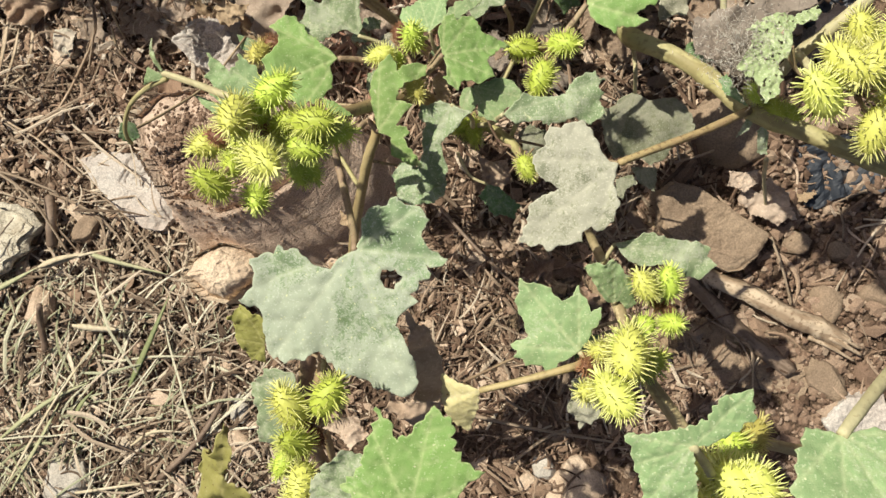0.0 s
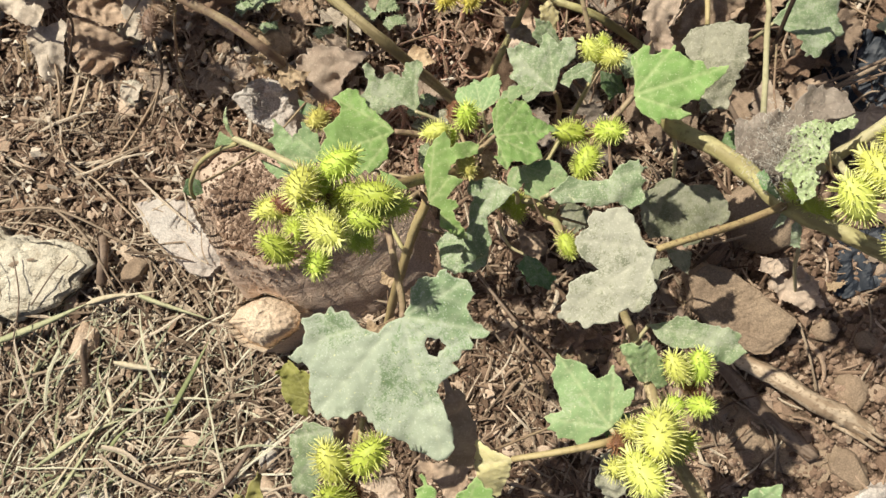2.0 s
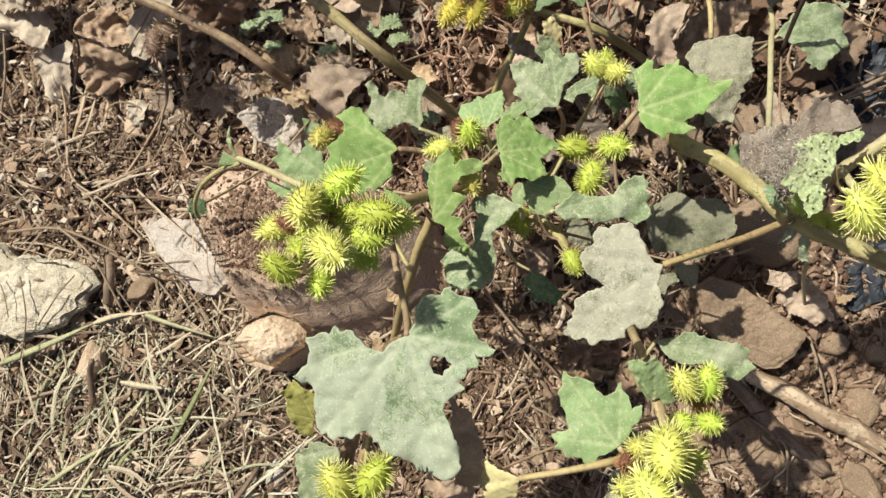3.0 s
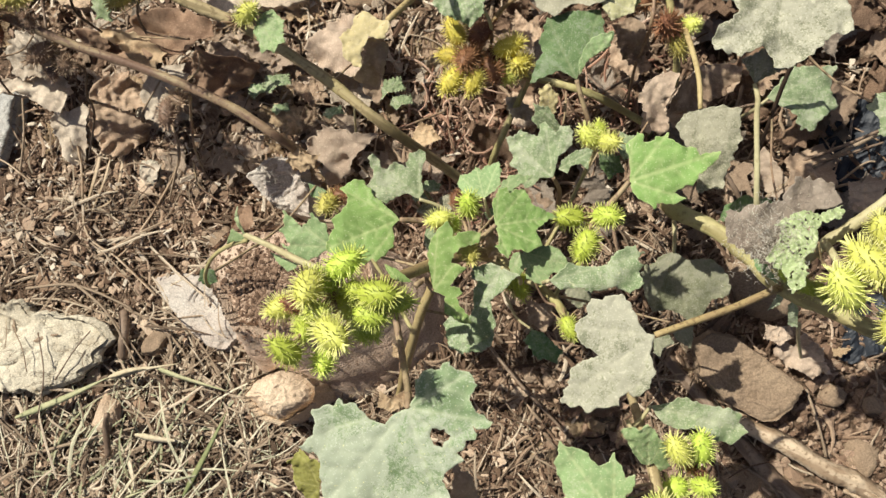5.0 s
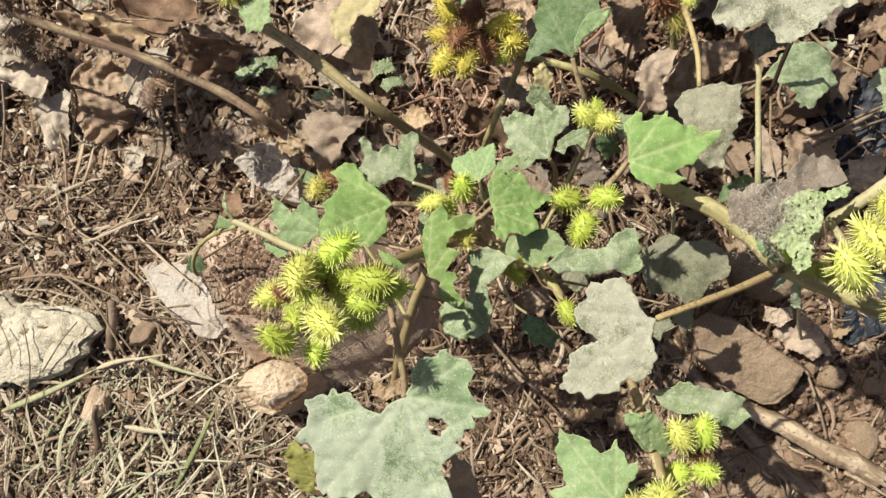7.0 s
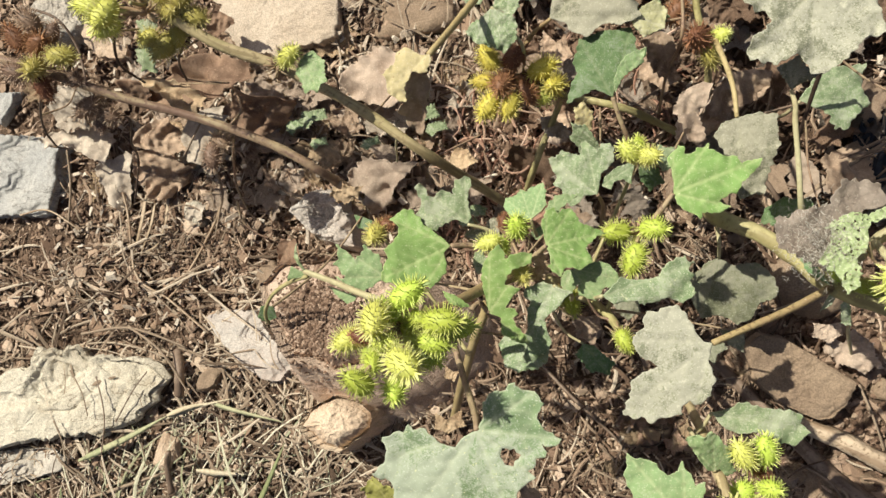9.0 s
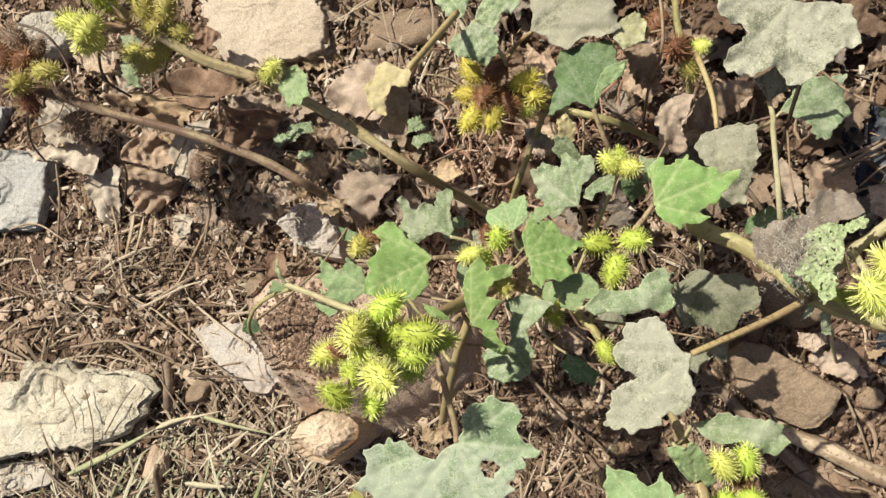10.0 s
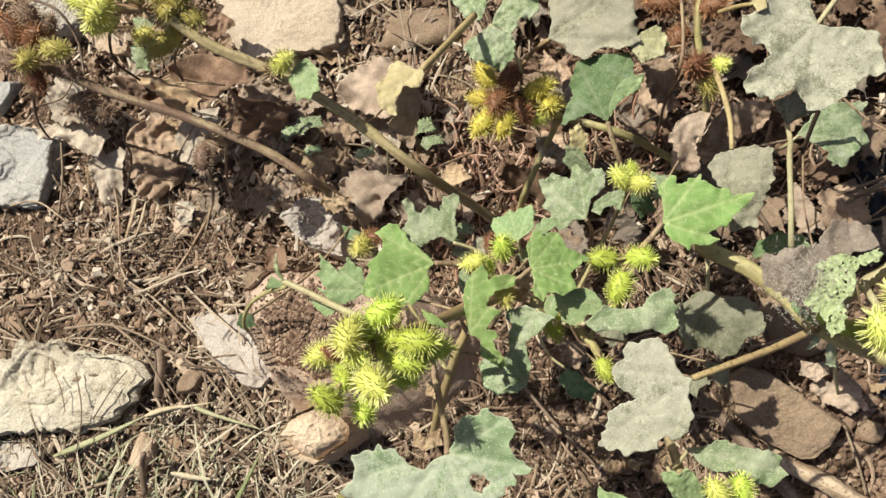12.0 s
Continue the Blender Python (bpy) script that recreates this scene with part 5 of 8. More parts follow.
burs(main_plant, (-0.150, 0.037, 0.285), [(-0.138, 0.055, 0.305, 1.05, "g"), (-0.153, 0.042, 0.319, 1.12, "y"), (-0.174, 0.030, 0.300, 0.95, "y"), (-0.131, 0.019, 0.343, 1.12, "y"), (-0.158, 0.009, 0.335, 0.9, "g"), (-0.143, 0.003, 0.318, 0.85, "g"), (-0.119, 0.039, 0.303, 1.1, "g"), (-0.112, 0.035, 0.291, 0.95, "g"), (-0.135, 0.040, 0.298, 0.85, "g"), (-0.125, 0.027, 0.297, 0.95, "g"), (-0.150, 0.046, 0.300, 0.8, "g"), (-0.139, 0.030, 0.290, 0.9, "y"), (-0.155, 0.018, 0.318, 0.7, "g"), (-0.149, 0.029, 0.315, 0.8, "y"), (-0.135, 0.035, 0.290, 0.8, "y"), (-0.160, 0.023, 0.305, 0.7, "g"), (-0.135, 0.018, 0.260, 0.8, "g"), (-0.163, 0.032, 0.312, 0.6, "b"), (-0.140, 0.017, 0.262, 0.8, "g")], "dense cluster of yellow-green spiny burs", seed=168)
burs(main_plant, (-0.006, 0.094, 0.176), [(-0.021, 0.093, 0.185, 0.95, "g"), (0.003, 0.094, 0.190, 0.95, "g"), (-0.010, 0.074, 0.187, 1.05, "g"), (-0.002, 0.091, 0.180, 0.4, "b")], "small cluster of green burs", seed=169)
burs(main_plant, (-0.021, 0.024, 0.186), [(-0.019, 0.020, 0.192, 0.75, "g")], "", seed=170)
burs(main_plant, (-0.061, 0.055, 0.140), [(-0.056, 0.046, 0.150, 0.9, "g"), (-0.064, 0.050, 0.150, 0.8, "g")], "", seed=171)
burs(main_plant, (-0.003, 0.150, 0.150), [(-0.010, 0.151, 0.165, 0.9, "y"), (0.003, 0.147, 0.165, 0.9, "y"), (-0.003, 0.155, 0.160, 0.7, "g")], "", seed=172)
burs(main_plant, (-0.096, 0.094, 0.185), [(-0.087, 0.099, 0.200, 0.95, "g"), (-0.107, 0.089, 0.200, 0.8, "y"), (-0.085, 0.068, 0.205, 0.8, "o"), (-0.098, 0.104, 0.190, 0.5, "b"), (-0.101, 0.085, 0.190, 0.8, "g")], "", seed=173)
burs(main_plant, (-0.210, 0.108, 0.125), [(-0.206, 0.104, 0.140, 1.05, "o"), (-0.200, 0.111, 0.135, 0.8, "b")], "", seed=174)

front_plant = thing("cocklebur_plant", (-0.196, -0.256, -0.010), "cocklebur with burs and large leaves close to the camera", "weed", "cocklebur plants")
stem(front_plant, [(-0.196, -0.261, -0.010), (-0.195, -0.203, 0.060), (-0.168, -0.130, 0.170), (-0.147, -0.089, 0.225), (-0.138, -0.067, 0.230)], 0.0065, 0.004, STEM_PURPLE, "dark brown shaded stem", seed=175)
stem(front_plant, [(-0.188, -0.240, 0.020), (-0.161, -0.158, 0.150), (-0.141, -0.111, 0.230), (-0.136, -0.093, 0.235)], 0.003, 0.0026, STEM_TAN, "", seed=176)
burs(front_plant, (-0.129, -0.115, 0.285), [(-0.133, -0.102, 0.305, 1.15, "y"), (-0.114, -0.097, 0.304, 1.1, "g"), (-0.129, -0.119, 0.310, 1, "g"), (-0.126, -0.139, 0.310, 1, "y"), (-0.128, -0.151, 0.310, 1, "y"), (-0.124, -0.121, 0.290, 0.5, "b"), (-0.139, -0.133, 0.300, 0.7, "g")], "cluster of yellow-green burs on the dark stem", seed=177)
leaf(front_plant, (-0.058, -0.123, 0.385), (-0.047, -0.078, 0.392), -2, [(-66, 0.018), (-45, 0.027), (-44, 0.036), (-29, 0.033), (-20, 0.035), (-11, 0.044), (0, 0.047), (7, 0.038), (20, 0.031), (23, 0.038), (28, 0.045), (36, 0.037), (48, 0.031), (66, 0.027), (84, 0.030), (107, 0.019), (132, 0.030), (177, 0.021), (0, 0.000), (-121, 0.018)], LEAF_BRIGHT, "large bright green leaf with pointed lobes", [(-0.075, -0.169, 0.330), (-0.113, -0.248, 0.200)], radius=0.003, seed=178, notch=0.05, teeth=0.022, wave=0.02, droop=0.03)
leaf(front_plant, (-0.090, -0.141, 0.335), (-0.109, -0.121, 0.340), -20, [(-71, 0.016), (-51, 0.028), (-31, 0.032), (-7, 0.028), (22, 0.027), (55, 0.029), (81, 0.023), (0, 0.000)], LEAF_DUSTY, "crumpled dusty leaf", seed=179, notch=0.08, wave=0.08, crumple=0.05)
leaf(front_plant, (-0.159, -0.104, 0.220), (-0.188, -0.160, 0.200), 3, [(-69, 0.019), (-40, 0.038), (-17, 0.045), (-6, 0.066), (9, 0.063), (10, 0.034), (34, 0.015), (0, 0.000)], LEAF_DUSTY, "pale dusty leaf under the burs", [(-0.156, -0.100, 0.210), (-0.153, -0.098, 0.211), (-0.151, -0.096, 0.215)], radius=0.0009, stalk=STEM_PURPLE, seed=180, notch=0.08, wave=0.05)
leaf(front_plant, (-0.164, -0.080, 0.255), (-0.177, -0.070, 0.262), -20, [(-58, 0.020), (-28, 0.028), (-8, 0.027), (27, 0.017), (91, 0.016), (122, 0.015), (0, 0.000)], LEAF_OLIVE, "yellowing leaf edge under the big leaf", [(-0.151, -0.086, 0.235), (-0.143, -0.090, 0.232), (-0.136, -0.093, 0.235)], radius=0.0009, stalk=STEM_PURPLE, seed=181, notch=0.1, wave=0.08)
leaf(front_plant, (-0.244, -0.226, 0.130), (-0.226, -0.161, 0.170), 9, [(87, 0.021), (29, 0.045), (10, 0.062), (3, 0.082), (-5, 0.066), (3, 0.033), (-39, 0.033), (-84, 0.019), (0, 0.000)], LEAF_OLIVE, "olive-brown withered leaf with dark blotches", [(-0.217, -0.204, 0.100), (-0.200, -0.189, 0.096), (-0.185, -0.177, 0.100)], radius=0.0009, stalk=STEM_PURPLE, seed=182, notch=0.08, wave=0.1, crumple=0.08)
leaf(front_plant, (-0.109, -0.117, 0.300), (-0.096, -0.114, 0.300), -20, [(151, 0.010), (101, 0.009), (37, 0.013), (-12, 0.015), (-64, 0.010), (0, 0.000)], DRY_GREY, "withered grey-brown leaf among burs", [(-0.121, -0.106, 0.254), (-0.130, -0.099, 0.239), (-0.136, -0.093, 0.235)], radius=0.0009, stalk=STEM_PURPLE, seed=183, notch=0.1, wave=0.15, crumple=0.12)
dry_leaf((-0.101, -0.162, 0.130), (-0.117, -0.140, 0.140), -17, [(-6, 0.011), (14, 0.028), (-6, 0.033), (-42, 0.029), (-71, 0.041), (-104, 0.020), (178, 0.018), (0, 0.000)], DRY_BROWN, "reddish-brown dead leaf under the big leaf", seed=184)

low_plant = thing("cocklebur_plant", (0.024, -0.034, -0.010), "cocklebur with yellow-green stem and burs", "weed", "cocklebur plants")
stem(low_plant, [(0.022, -0.012, -0.010), (0.022, -0.024, 0.100), (0.027, -0.038, 0.180), (0.034, -0.060, 0.214), (0.043, -0.089, 0.238), (0.062, -0.117, 0.245), (0.080, -0.144, 0.250)], 0.0026, 0.0042, STEM_OLIVE, "stout yellow-green stem", seed=185, nodes=0.15)
leaf(low_plant, (0.011, -0.08, 0.262), (-0.021, -0.041, 0.264), -8, [(86, 0.006), (83, 0.013), (91, 0.016), (84, 0.021), (73, 0.023), (67, 0.03), (60, 0.03), (58, 0.035), (52, 0.033), (47, 0.037), (42, 0.032), (35, 0.028), (21, 0.035), (13, 0.043), (8, 0.044), (0, 0.05), (-3, 0.045), (-8, 0.043), (-15, 0.038), (-17, 0.032), (-21, 0.029), (-30, 0.029), (-35, 0.033), (-39, 0.036), (-41, 0.031), (-47, 0.029), (-54, 0.023), (-65, 0.027), (-73, 0.019), (-68, 0.013), (-76, 0.009), (0, 0.0)], LEAF_FRESH, "fresh green lobed leaf", [(0.018, -0.086, 0.260), (0.030, -0.081, 0.235)], radius=0.0016, seed=186, notch=0.0, droop=0.04, teeth=0.009)
leaf(low_plant, (0.033, -0.026, 0.205), (0.09, -0.037, 0.2), 5, [(24, 0.012), (33, 0.018), (26, 0.024), (16, 0.032), (13, 0.04), (12, 0.047), (10, 0.053), (7, 0.056), (3, 0.055), (-1, 0.06), (-7, 0.058), (-12, 0.054), (-14, 0.05), (-14, 0.043), (-10, 0.035), (-14, 0.029), (-27, 0.022), (-36, 0.016), (-43, 0.01), (0, 0.0)], LEAF_DUSTY, "bluish-green dusty leaf, half in shade", [(0.027, -0.036, 0.200), (0.021, -0.043, 0.190)], radius=0.0014, seed=187, notch=0.0, droop=0.02, teeth=0.009)
leaf(low_plant, (0.032, -0.059, 0.222), (0.023, -0.035, 0.236), 10, [(52, 0.005), (27, 0.014), (18, 0.023), (17, 0.03), (2, 0.029), (-7, 0.026), (-15, 0.028), (-28, 0.023), (-40, 0.018), (-50, 0.018), (-61, 0.016), (-83, 0.012), (-124, 0.014), (-145, 0.009), (-95, 0.003), (0, 0.0)], LEAF_FRESH, "small dusty lobed leaf", [(0.021, -0.040, 0.200), (0.020, -0.039, 0.190)], radius=0.0014, seed=188, notch=0.0, wave=0.06, teeth=0.008)
leaf(low_plant, (-0.042, -0.103, 0.257), (-0.060, -0.115, 0.250), -20, [(-50, 0.013), (-53, 0.023), (-13, 0.025), (17, 0.033), (39, 0.039), (44, 0.015), (0, 0.000)], LEAF_YELLOW, "yellow withering leaf folded back", [(-0.019, -0.096, 0.262), (0.005, -0.089, 0.262), (0.023, -0.085, 0.250)], radius=0.002, stalk=STEM_YELLOW, seed=189, notch=0.03, fold=-0.2, wave=0.03, teeth=0.01)
leaf(low_plant, (-0.062, -0.106, 0.245), (-0.087, -0.078, 0.200), 20, [(-14, 0.022), (-7, 0.052), (1, 0.068), (15, 0.049), (39, 0.023), (99, 0.019), (145, 0.012), (0, 0.000)], DRY_GREY, "withered grey-brown half of the yellow leaf", [(-0.019, -0.089, 0.220), (0.009, -0.078, 0.220), (0.033, -0.068, 0.230)], radius=0.0009, stalk=STEM_PURPLE, seed=190, notch=0.06, wave=0.05, droop=0.02, teeth=0.01)
leaf(low_plant, (0.015, -0.093, 0.245), (0.008, -0.133, 0.220), -1, [(-27, 0.013), (-7, 0.035), (6, 0.051), (21, 0.040), (38, 0.018), (0, 0.000)], LEAF_GREY, "grey curled leaf behind the burs", [(0.027, -0.090, 0.232), (0.035, -0.087, 0.232), (0.042, -0.086, 0.237)], radius=0.0009, stalk=STEM_PURPLE, seed=191, notch=0.08, wave=0.1, crumple=0.06)
leaf(low_plant, (0.023, -0.074, 0.240), (0.005, -0.081, 0.245), 20, [(-14, 0.010), (1, 0.019), (28, 0.022), (67, 0.014), (0, 0.000)], LEAF_DARK, "small shaded leaf", [(0.029, -0.074, 0.229), (0.033, -0.074, 0.229), (0.036, -0.074, 0.232)], radius=0.0009, stalk=STEM_PURPLE, seed=192, notch=0.08)
leaf(low_plant, (0.047, -0.087, 0.402), (0.065, -0.069, 0.405), 5, [(20, 0.011), (19, 0.021), (1, 0.029), (-19, 0.024), (-25, 0.013), (-39, 0.005), (0, 0.000), (-126, 0.009), (-128, 0.025), (-168, 0.030), (159, 0.022), (128, 0.024), (101, 0.010)], LEAF_FRESH, "light green leaf with crinkled veins", [(0.059, -0.107, 0.370), (0.080, -0.147, 0.300)], radius=0.002, seed=193, notch=0.05, wave=0.04, crumple=0.01)
leaf(low_plant, (0.097, -0.082, 0.400), (0.082, -0.101, 0.420), 20, [(-77, 0.004), (-71, 0.012), (-37, 0.018), (-16, 0.028), (-4, 0.043), (19, 0.044), (52, 0.038), (90, 0.028), (126, 0.021), (139, 0.011), (0, 0.000)], LEAF_FRESH, "large bright green leaf close by", [(0.106, -0.076, 0.390), (0.128, -0.067, 0.360), (0.170, -0.054, 0.300)], radius=0.0026, stalk=STEM_PALE, seed=194, notch=0.05, teeth=0.018, droop=0.03)
burs(low_plant, (0.061, -0.062, 0.198), [(0.049, -0.049, 0.222, 0.95, "y"), (0.063, -0.048, 0.213, 0.95, "g"), (0.065, -0.072, 0.210, 0.85, "g"), (0.047, -0.077, 0.205, 1, "g"), (0.057, -0.061, 0.205, 0.5, "b"), (0.063, -0.064, 0.205, 0.45, "b")], "small cluster of green burs", seed=195)
burs(low_plant, (0.028, -0.090, 0.250), [(0.035, -0.075, 0.288, 1.3, "y"), (0.027, -0.094, 0.298, 1.2, "y"), (0.046, -0.086, 0.262, 1.05, "g"), (0.022, -0.080, 0.265, 0.9, "y"), (0.016, -0.099, 0.270, 0.85, "y"), (0.016, -0.086, 0.268, 0.7, "b"), (0.034, -0.075, 0.262, 0.9, "g")], "cluster of large yellow-green burs", seed=196)
burs(low_plant, (0.074, -0.117, 0.340), [(0.070, -0.112, 0.370, 1.1, "y"), (0.063, -0.109, 0.362, 1.05, "y"), (0.077, -0.111, 0.370, 1, "y"), (0.062, -0.120, 0.360, 1, "y"), (0.073, -0.104, 0.345, 0.95, "g"), (0.081, -0.101, 0.340, 0.85, "o"), (0.070, -0.124, 0.360, 1, "y"), (0.070, -0.110, 0.355, 0.9, "g")], "cluster of yellow-green burs under a leaf", seed=197)
stem(low_plant, [(0.118, -0.124, 0.280), (0.095, -0.115, 0.300), (0.081, -0.113, 0.320)], 0.003, 0.002, STEM_YELLOW, "", seed=198)

right_plant = thing("cocklebur_plant", (0.016, 0.182, -0.010), "cocklebur with a thick speckled stem and pale burs", "weed", "cocklebur plants")
stem(right_plant, [(0.056, 0.147, -0.010), (0.049, 0.130, 0.060), (0.046, 0.113, 0.120), (0.050, 0.102, 0.150), (0.074, 0.090, 0.155), (0.095, 0.072, 0.168), (0.110, 0.053, 0.186), (0.136, 0.040, 0.196), (0.167, 0.025, 0.200), (0.207, 0.006, 0.200)], 0.0062, 0.005, STEM_GREEN, "thick yellow-green stem with dark flecks", seed=199, nodes=0.2, count=60)
stem(right_plant, [(0.110, 0.053, 0.186), (0.120, 0.067, 0.215), (0.129, 0.078, 0.225), (0.149, 0.094, 0.235), (0.169, 0.112, 0.240)], 0.003, 0.0036, STEM_PALE, "pale green side stem", seed=200)
stem(right_plant, [(0.128, 0.078, 0.226), (0.131, 0.067, 0.240), (0.133, 0.056, 0.255)], 0.0024, 0.002, STEM_PALE, "", seed=201, nodes=0)
burs(right_plant, (0.154, 0.056, 0.235), [(0.129, 0.051, 0.266, 1.3, "y"), (0.140, 0.066, 0.268, 1.25, "y"), (0.153, 0.065, 0.268, 1.3, "y"), (0.151, 0.082, 0.255, 1.1, "y"), (0.160, 0.034, 0.250, 1.2, "y"), (0.169, 0.055, 0.260, 1.2, "y"), (0.169, 0.082, 0.250, 1.1, "y"), (0.176, 0.034, 0.250, 1.2, "y")], "cluster of large pale yellow burs", seed=202)
burs(right_plant, (0.126, 0.054, 0.180), [(0.125, 0.051, 0.195, 0.75, "g"), (0.133, 0.048, 0.195, 0.75, "g"), (0.112, 0.060, 0.200, 0.6, "g")], "young burs at a stem joint", seed=203)
leaf(right_plant, (0.114, 0.077, 0.25), (0.071, 0.083, 0.258), -4, [(65, 0.011), (59, 0.019), (45, 0.026), (25, 0.033), (17, 0.038), (11, 0.044), (0, 0.046), (-10, 0.048), (-14, 0.042), (-21, 0.038), (-26, 0.036), (-34, 0.031), (-45, 0.027), (-57, 0.031), (-65, 0.033), (-68, 0.037), (-86, 0.035), (-100, 0.035), (-109, 0.032), (-118, 0.027), (-115, 0.023), (-93, 0.018), (-77, 0.011), (0, 0.0)], DRY_ASH, "withered grey-brown leaf covered with fuzz", [(0.123, 0.066, 0.242), (0.128, 0.063, 0.243), (0.132, 0.061, 0.248)], radius=0.0009, stalk=STEM_PURPLE, seed=204, notch=0.02, wave=0.05, crumple=0.03, teeth=0.02, pleat=0.05)
leaf(right_plant, (0.116, 0.076, 0.26), (0.1, 0.055, 0.266), 4, [(18, 0.006), (-3, 0.01), (5, 0.014), (22, 0.018), (18, 0.021), (21, 0.026), (11, 0.032), (2, 0.028), (-12, 0.025), (-19, 0.028), (-33, 0.029), (-43, 0.024), (-57, 0.02), (-76, 0.02), (-75, 0.024), (-87, 0.022), (-103, 0.02), (-115, 0.02), (-134, 0.018), (-149, 0.016), (-169, 0.022), (-176, 0.026), (177, 0.024), (173, 0.02), (-179, 0.016), (-157, 0.011), (-145, 0.007), (0, 0.0)], LEAF_LACY, "pale lacy insect-eaten leaf", [(0.121, 0.066, 0.249), (0.127, 0.061, 0.249), (0.132, 0.057, 0.254)], radius=0.0009, stalk=STEM_PURPLE, seed=205, notch=0.03, wave=0.06, crumple=0.05, holes=0.13, fine=60, teeth=0.012)
leaf(right_plant, (0.119, 0.043, 0.190), (0.121, 0.025, 0.180), 20, [(-36, 0.005), (-8, 0.020), (7, 0.021), (31, 0.006), (0, 0.000)], LEAF_DUSTY, "narrow pale leaf hanging from the joint", seed=206, notch=0.02)
leaf(right_plant, (0.115, 0.048, 0.190), (0.105, 0.037, 0.190), 0, [(-30, 0.006), (0, 0.016), (16, 0.009), (0, 0.000)], LEAF_DUSTY, "narrow pointed leaf at the joint", seed=207, notch=0.02)
leaf(right_plant, (0.109, 0.052, 0.200), (0.094, 0.073, 0.190), -20, [(-7, 0.026), (4, 0.027), (16, 0.018), (18, 0.003), (0, 0.000)], LEAF_DARK, "narrow blue-green leaf along the stem", [(0.111, 0.055, 0.191), (0.113, 0.056, 0.193), (0.114, 0.058, 0.197)], radius=0.0009, stalk=STEM_PURPLE, seed=208, notch=0.02)
twig([(0.138, 0.026, 0.120), (0.151, 0.014, 0.060), (0.165, -0.009, 0.010)], 0.0016, 0.0012, STEM_PALE, "pale dry leaf stalk", 209)

upper_plant = thing("cocklebur_plant", (0.038, 0.207, -0.010), "cocklebur with dusty grey leaves and brown burs", "weed", "cocklebur plants")
stem(upper_plant, [(0.036, 0.181, -0.010), (0.047, 0.197, 0.060), (0.052, 0.211, 0.100), (0.048, 0.236, 0.125), (0.043, 0.259, 0.135), (0.044, 0.283, 0.140), (0.052, 0.308, 0.140)], 0.0028, 0.0026, STEM_GREEN, "", seed=210)
leaf(upper_plant, (0.105, 0.234, 0.222), (0.078, 0.187, 0.226), -6, [(-126, 0.01), (-135, 0.022), (-114, 0.032), (-92, 0.035), (-82, 0.033), (-72, 0.037), (-68, 0.044), (-61, 0.046), (-51, 0.044), (-42, 0.04), (-39, 0.033), (-28, 0.033), (-24, 0.04), (-25, 0.049), (-21, 0.055), (-16, 0.058), (-9, 0.057), (-3, 0.053), (0, 0.054), (6, 0.046), (14, 0.042), (21, 0.047), (23, 0.053), (32, 0.053), (42, 0.049), (51, 0.046), (61, 0.043), (72, 0.042), (76, 0.046), (83, 0.049), (89, 0.045), (99, 0.038), (110, 0.037), (114, 0.032), (116, 0.021), (104, 0.007), (0, 0.0)], LEAF_CHALK, "large pale grey dust-covered leaf with wavy edge", [(0.114, 0.247, 0.218), (0.130, 0.270, 0.200), (0.157, 0.313, 0.160)], radius=0.0017, stalk=STEM_PALE, seed=211, notch=0.0, wave=0.06, teeth=0.008, droop=0.02, lift=0.05)
leaf(upper_plant, (0.092, 0.178, 0.200), (0.096, 0.194, 0.216), 5, [(41, 0.010), (42, 0.019), (3, 0.024), (-23, 0.017), (-48, 0.020), (-40, 0.007), (0, 0.000)], LEAF_GREY, "small grey leaf under the large one", [(0.094, 0.168, 0.200), (0.094, 0.158, 0.197), (0.096, 0.129, 0.190), (0.098, 0.105, 0.180), (0.104, 0.097, 0.160)], radius=0.0019, stalk=STEM_PALE, seed=212, notch=0.03, teeth=0.015)
leaf(upper_plant, (0.064, 0.171, 0.159), (0.065, 0.116, 0.150), -0, [(-74, 0.011), (-55, 0.020), (-26, 0.025), (-6, 0.031), (-0, 0.058), (17, 0.058), (32, 0.041), (52, 0.035), (90, 0.027), (100, 0.013), (0, 0.000)], LEAF_GREY, "grey dusty leaf on a yellow stalk", [(0.063, 0.193, 0.155), (0.059, 0.216, 0.145), (0.054, 0.236, 0.135)], radius=0.002, stalk=STEM_YELLOW, seed=213, notch=0.06, wave=0.05)
leaf(upper_plant, (-0.02, 0.192, 0.16), (-0.027, 0.239, 0.165), -6, [(51, 0.014), (73, 0.022), (84, 0.034), (59, 0.032), (43, 0.032), (37, 0.04), (28, 0.043), (18, 0.05), (0, 0.049), (-25, 0.051), (-33, 0.043), (-37, 0.037), (-47, 0.041), (-53, 0.031), (-45, 0.022), (-33, 0.015), (-29, 0.006), (0, 0.0)], LEAF_DARK, "deep green leaf partly in shade", [(-0.016, 0.179, 0.153), (-0.010, 0.164, 0.140), (-0.005, 0.157, 0.100)], radius=0.0019, stalk=STEM_PURPLE, seed=214, notch=0.02, teeth=0.01, wave=0.05)
leaf(upper_plant, (-0.062, 0.254, 0.16), (-0.002, 0.261, 0.182), 12, [(-31, 0.014), (-46, 0.017), (-41, 0.032), (-22, 0.041), (-22, 0.053), (-16, 0.066), (-7, 0.062), (0, 0.064), (11, 0.067), (22, 0.067), (46, 0.051), (70, 0.038), (80, 0.027), (67, 0.012), (0, 0.0)], LEAF_GREY, "grey-brown dusty leaf", [(-0.079, 0.251, 0.135), (-0.096, 0.231, 0.120)], radius=0.0018, stalk=STEM_TAN, seed=215, notch=0.03, teeth=0.01, wave=0.06, lift=0.03)
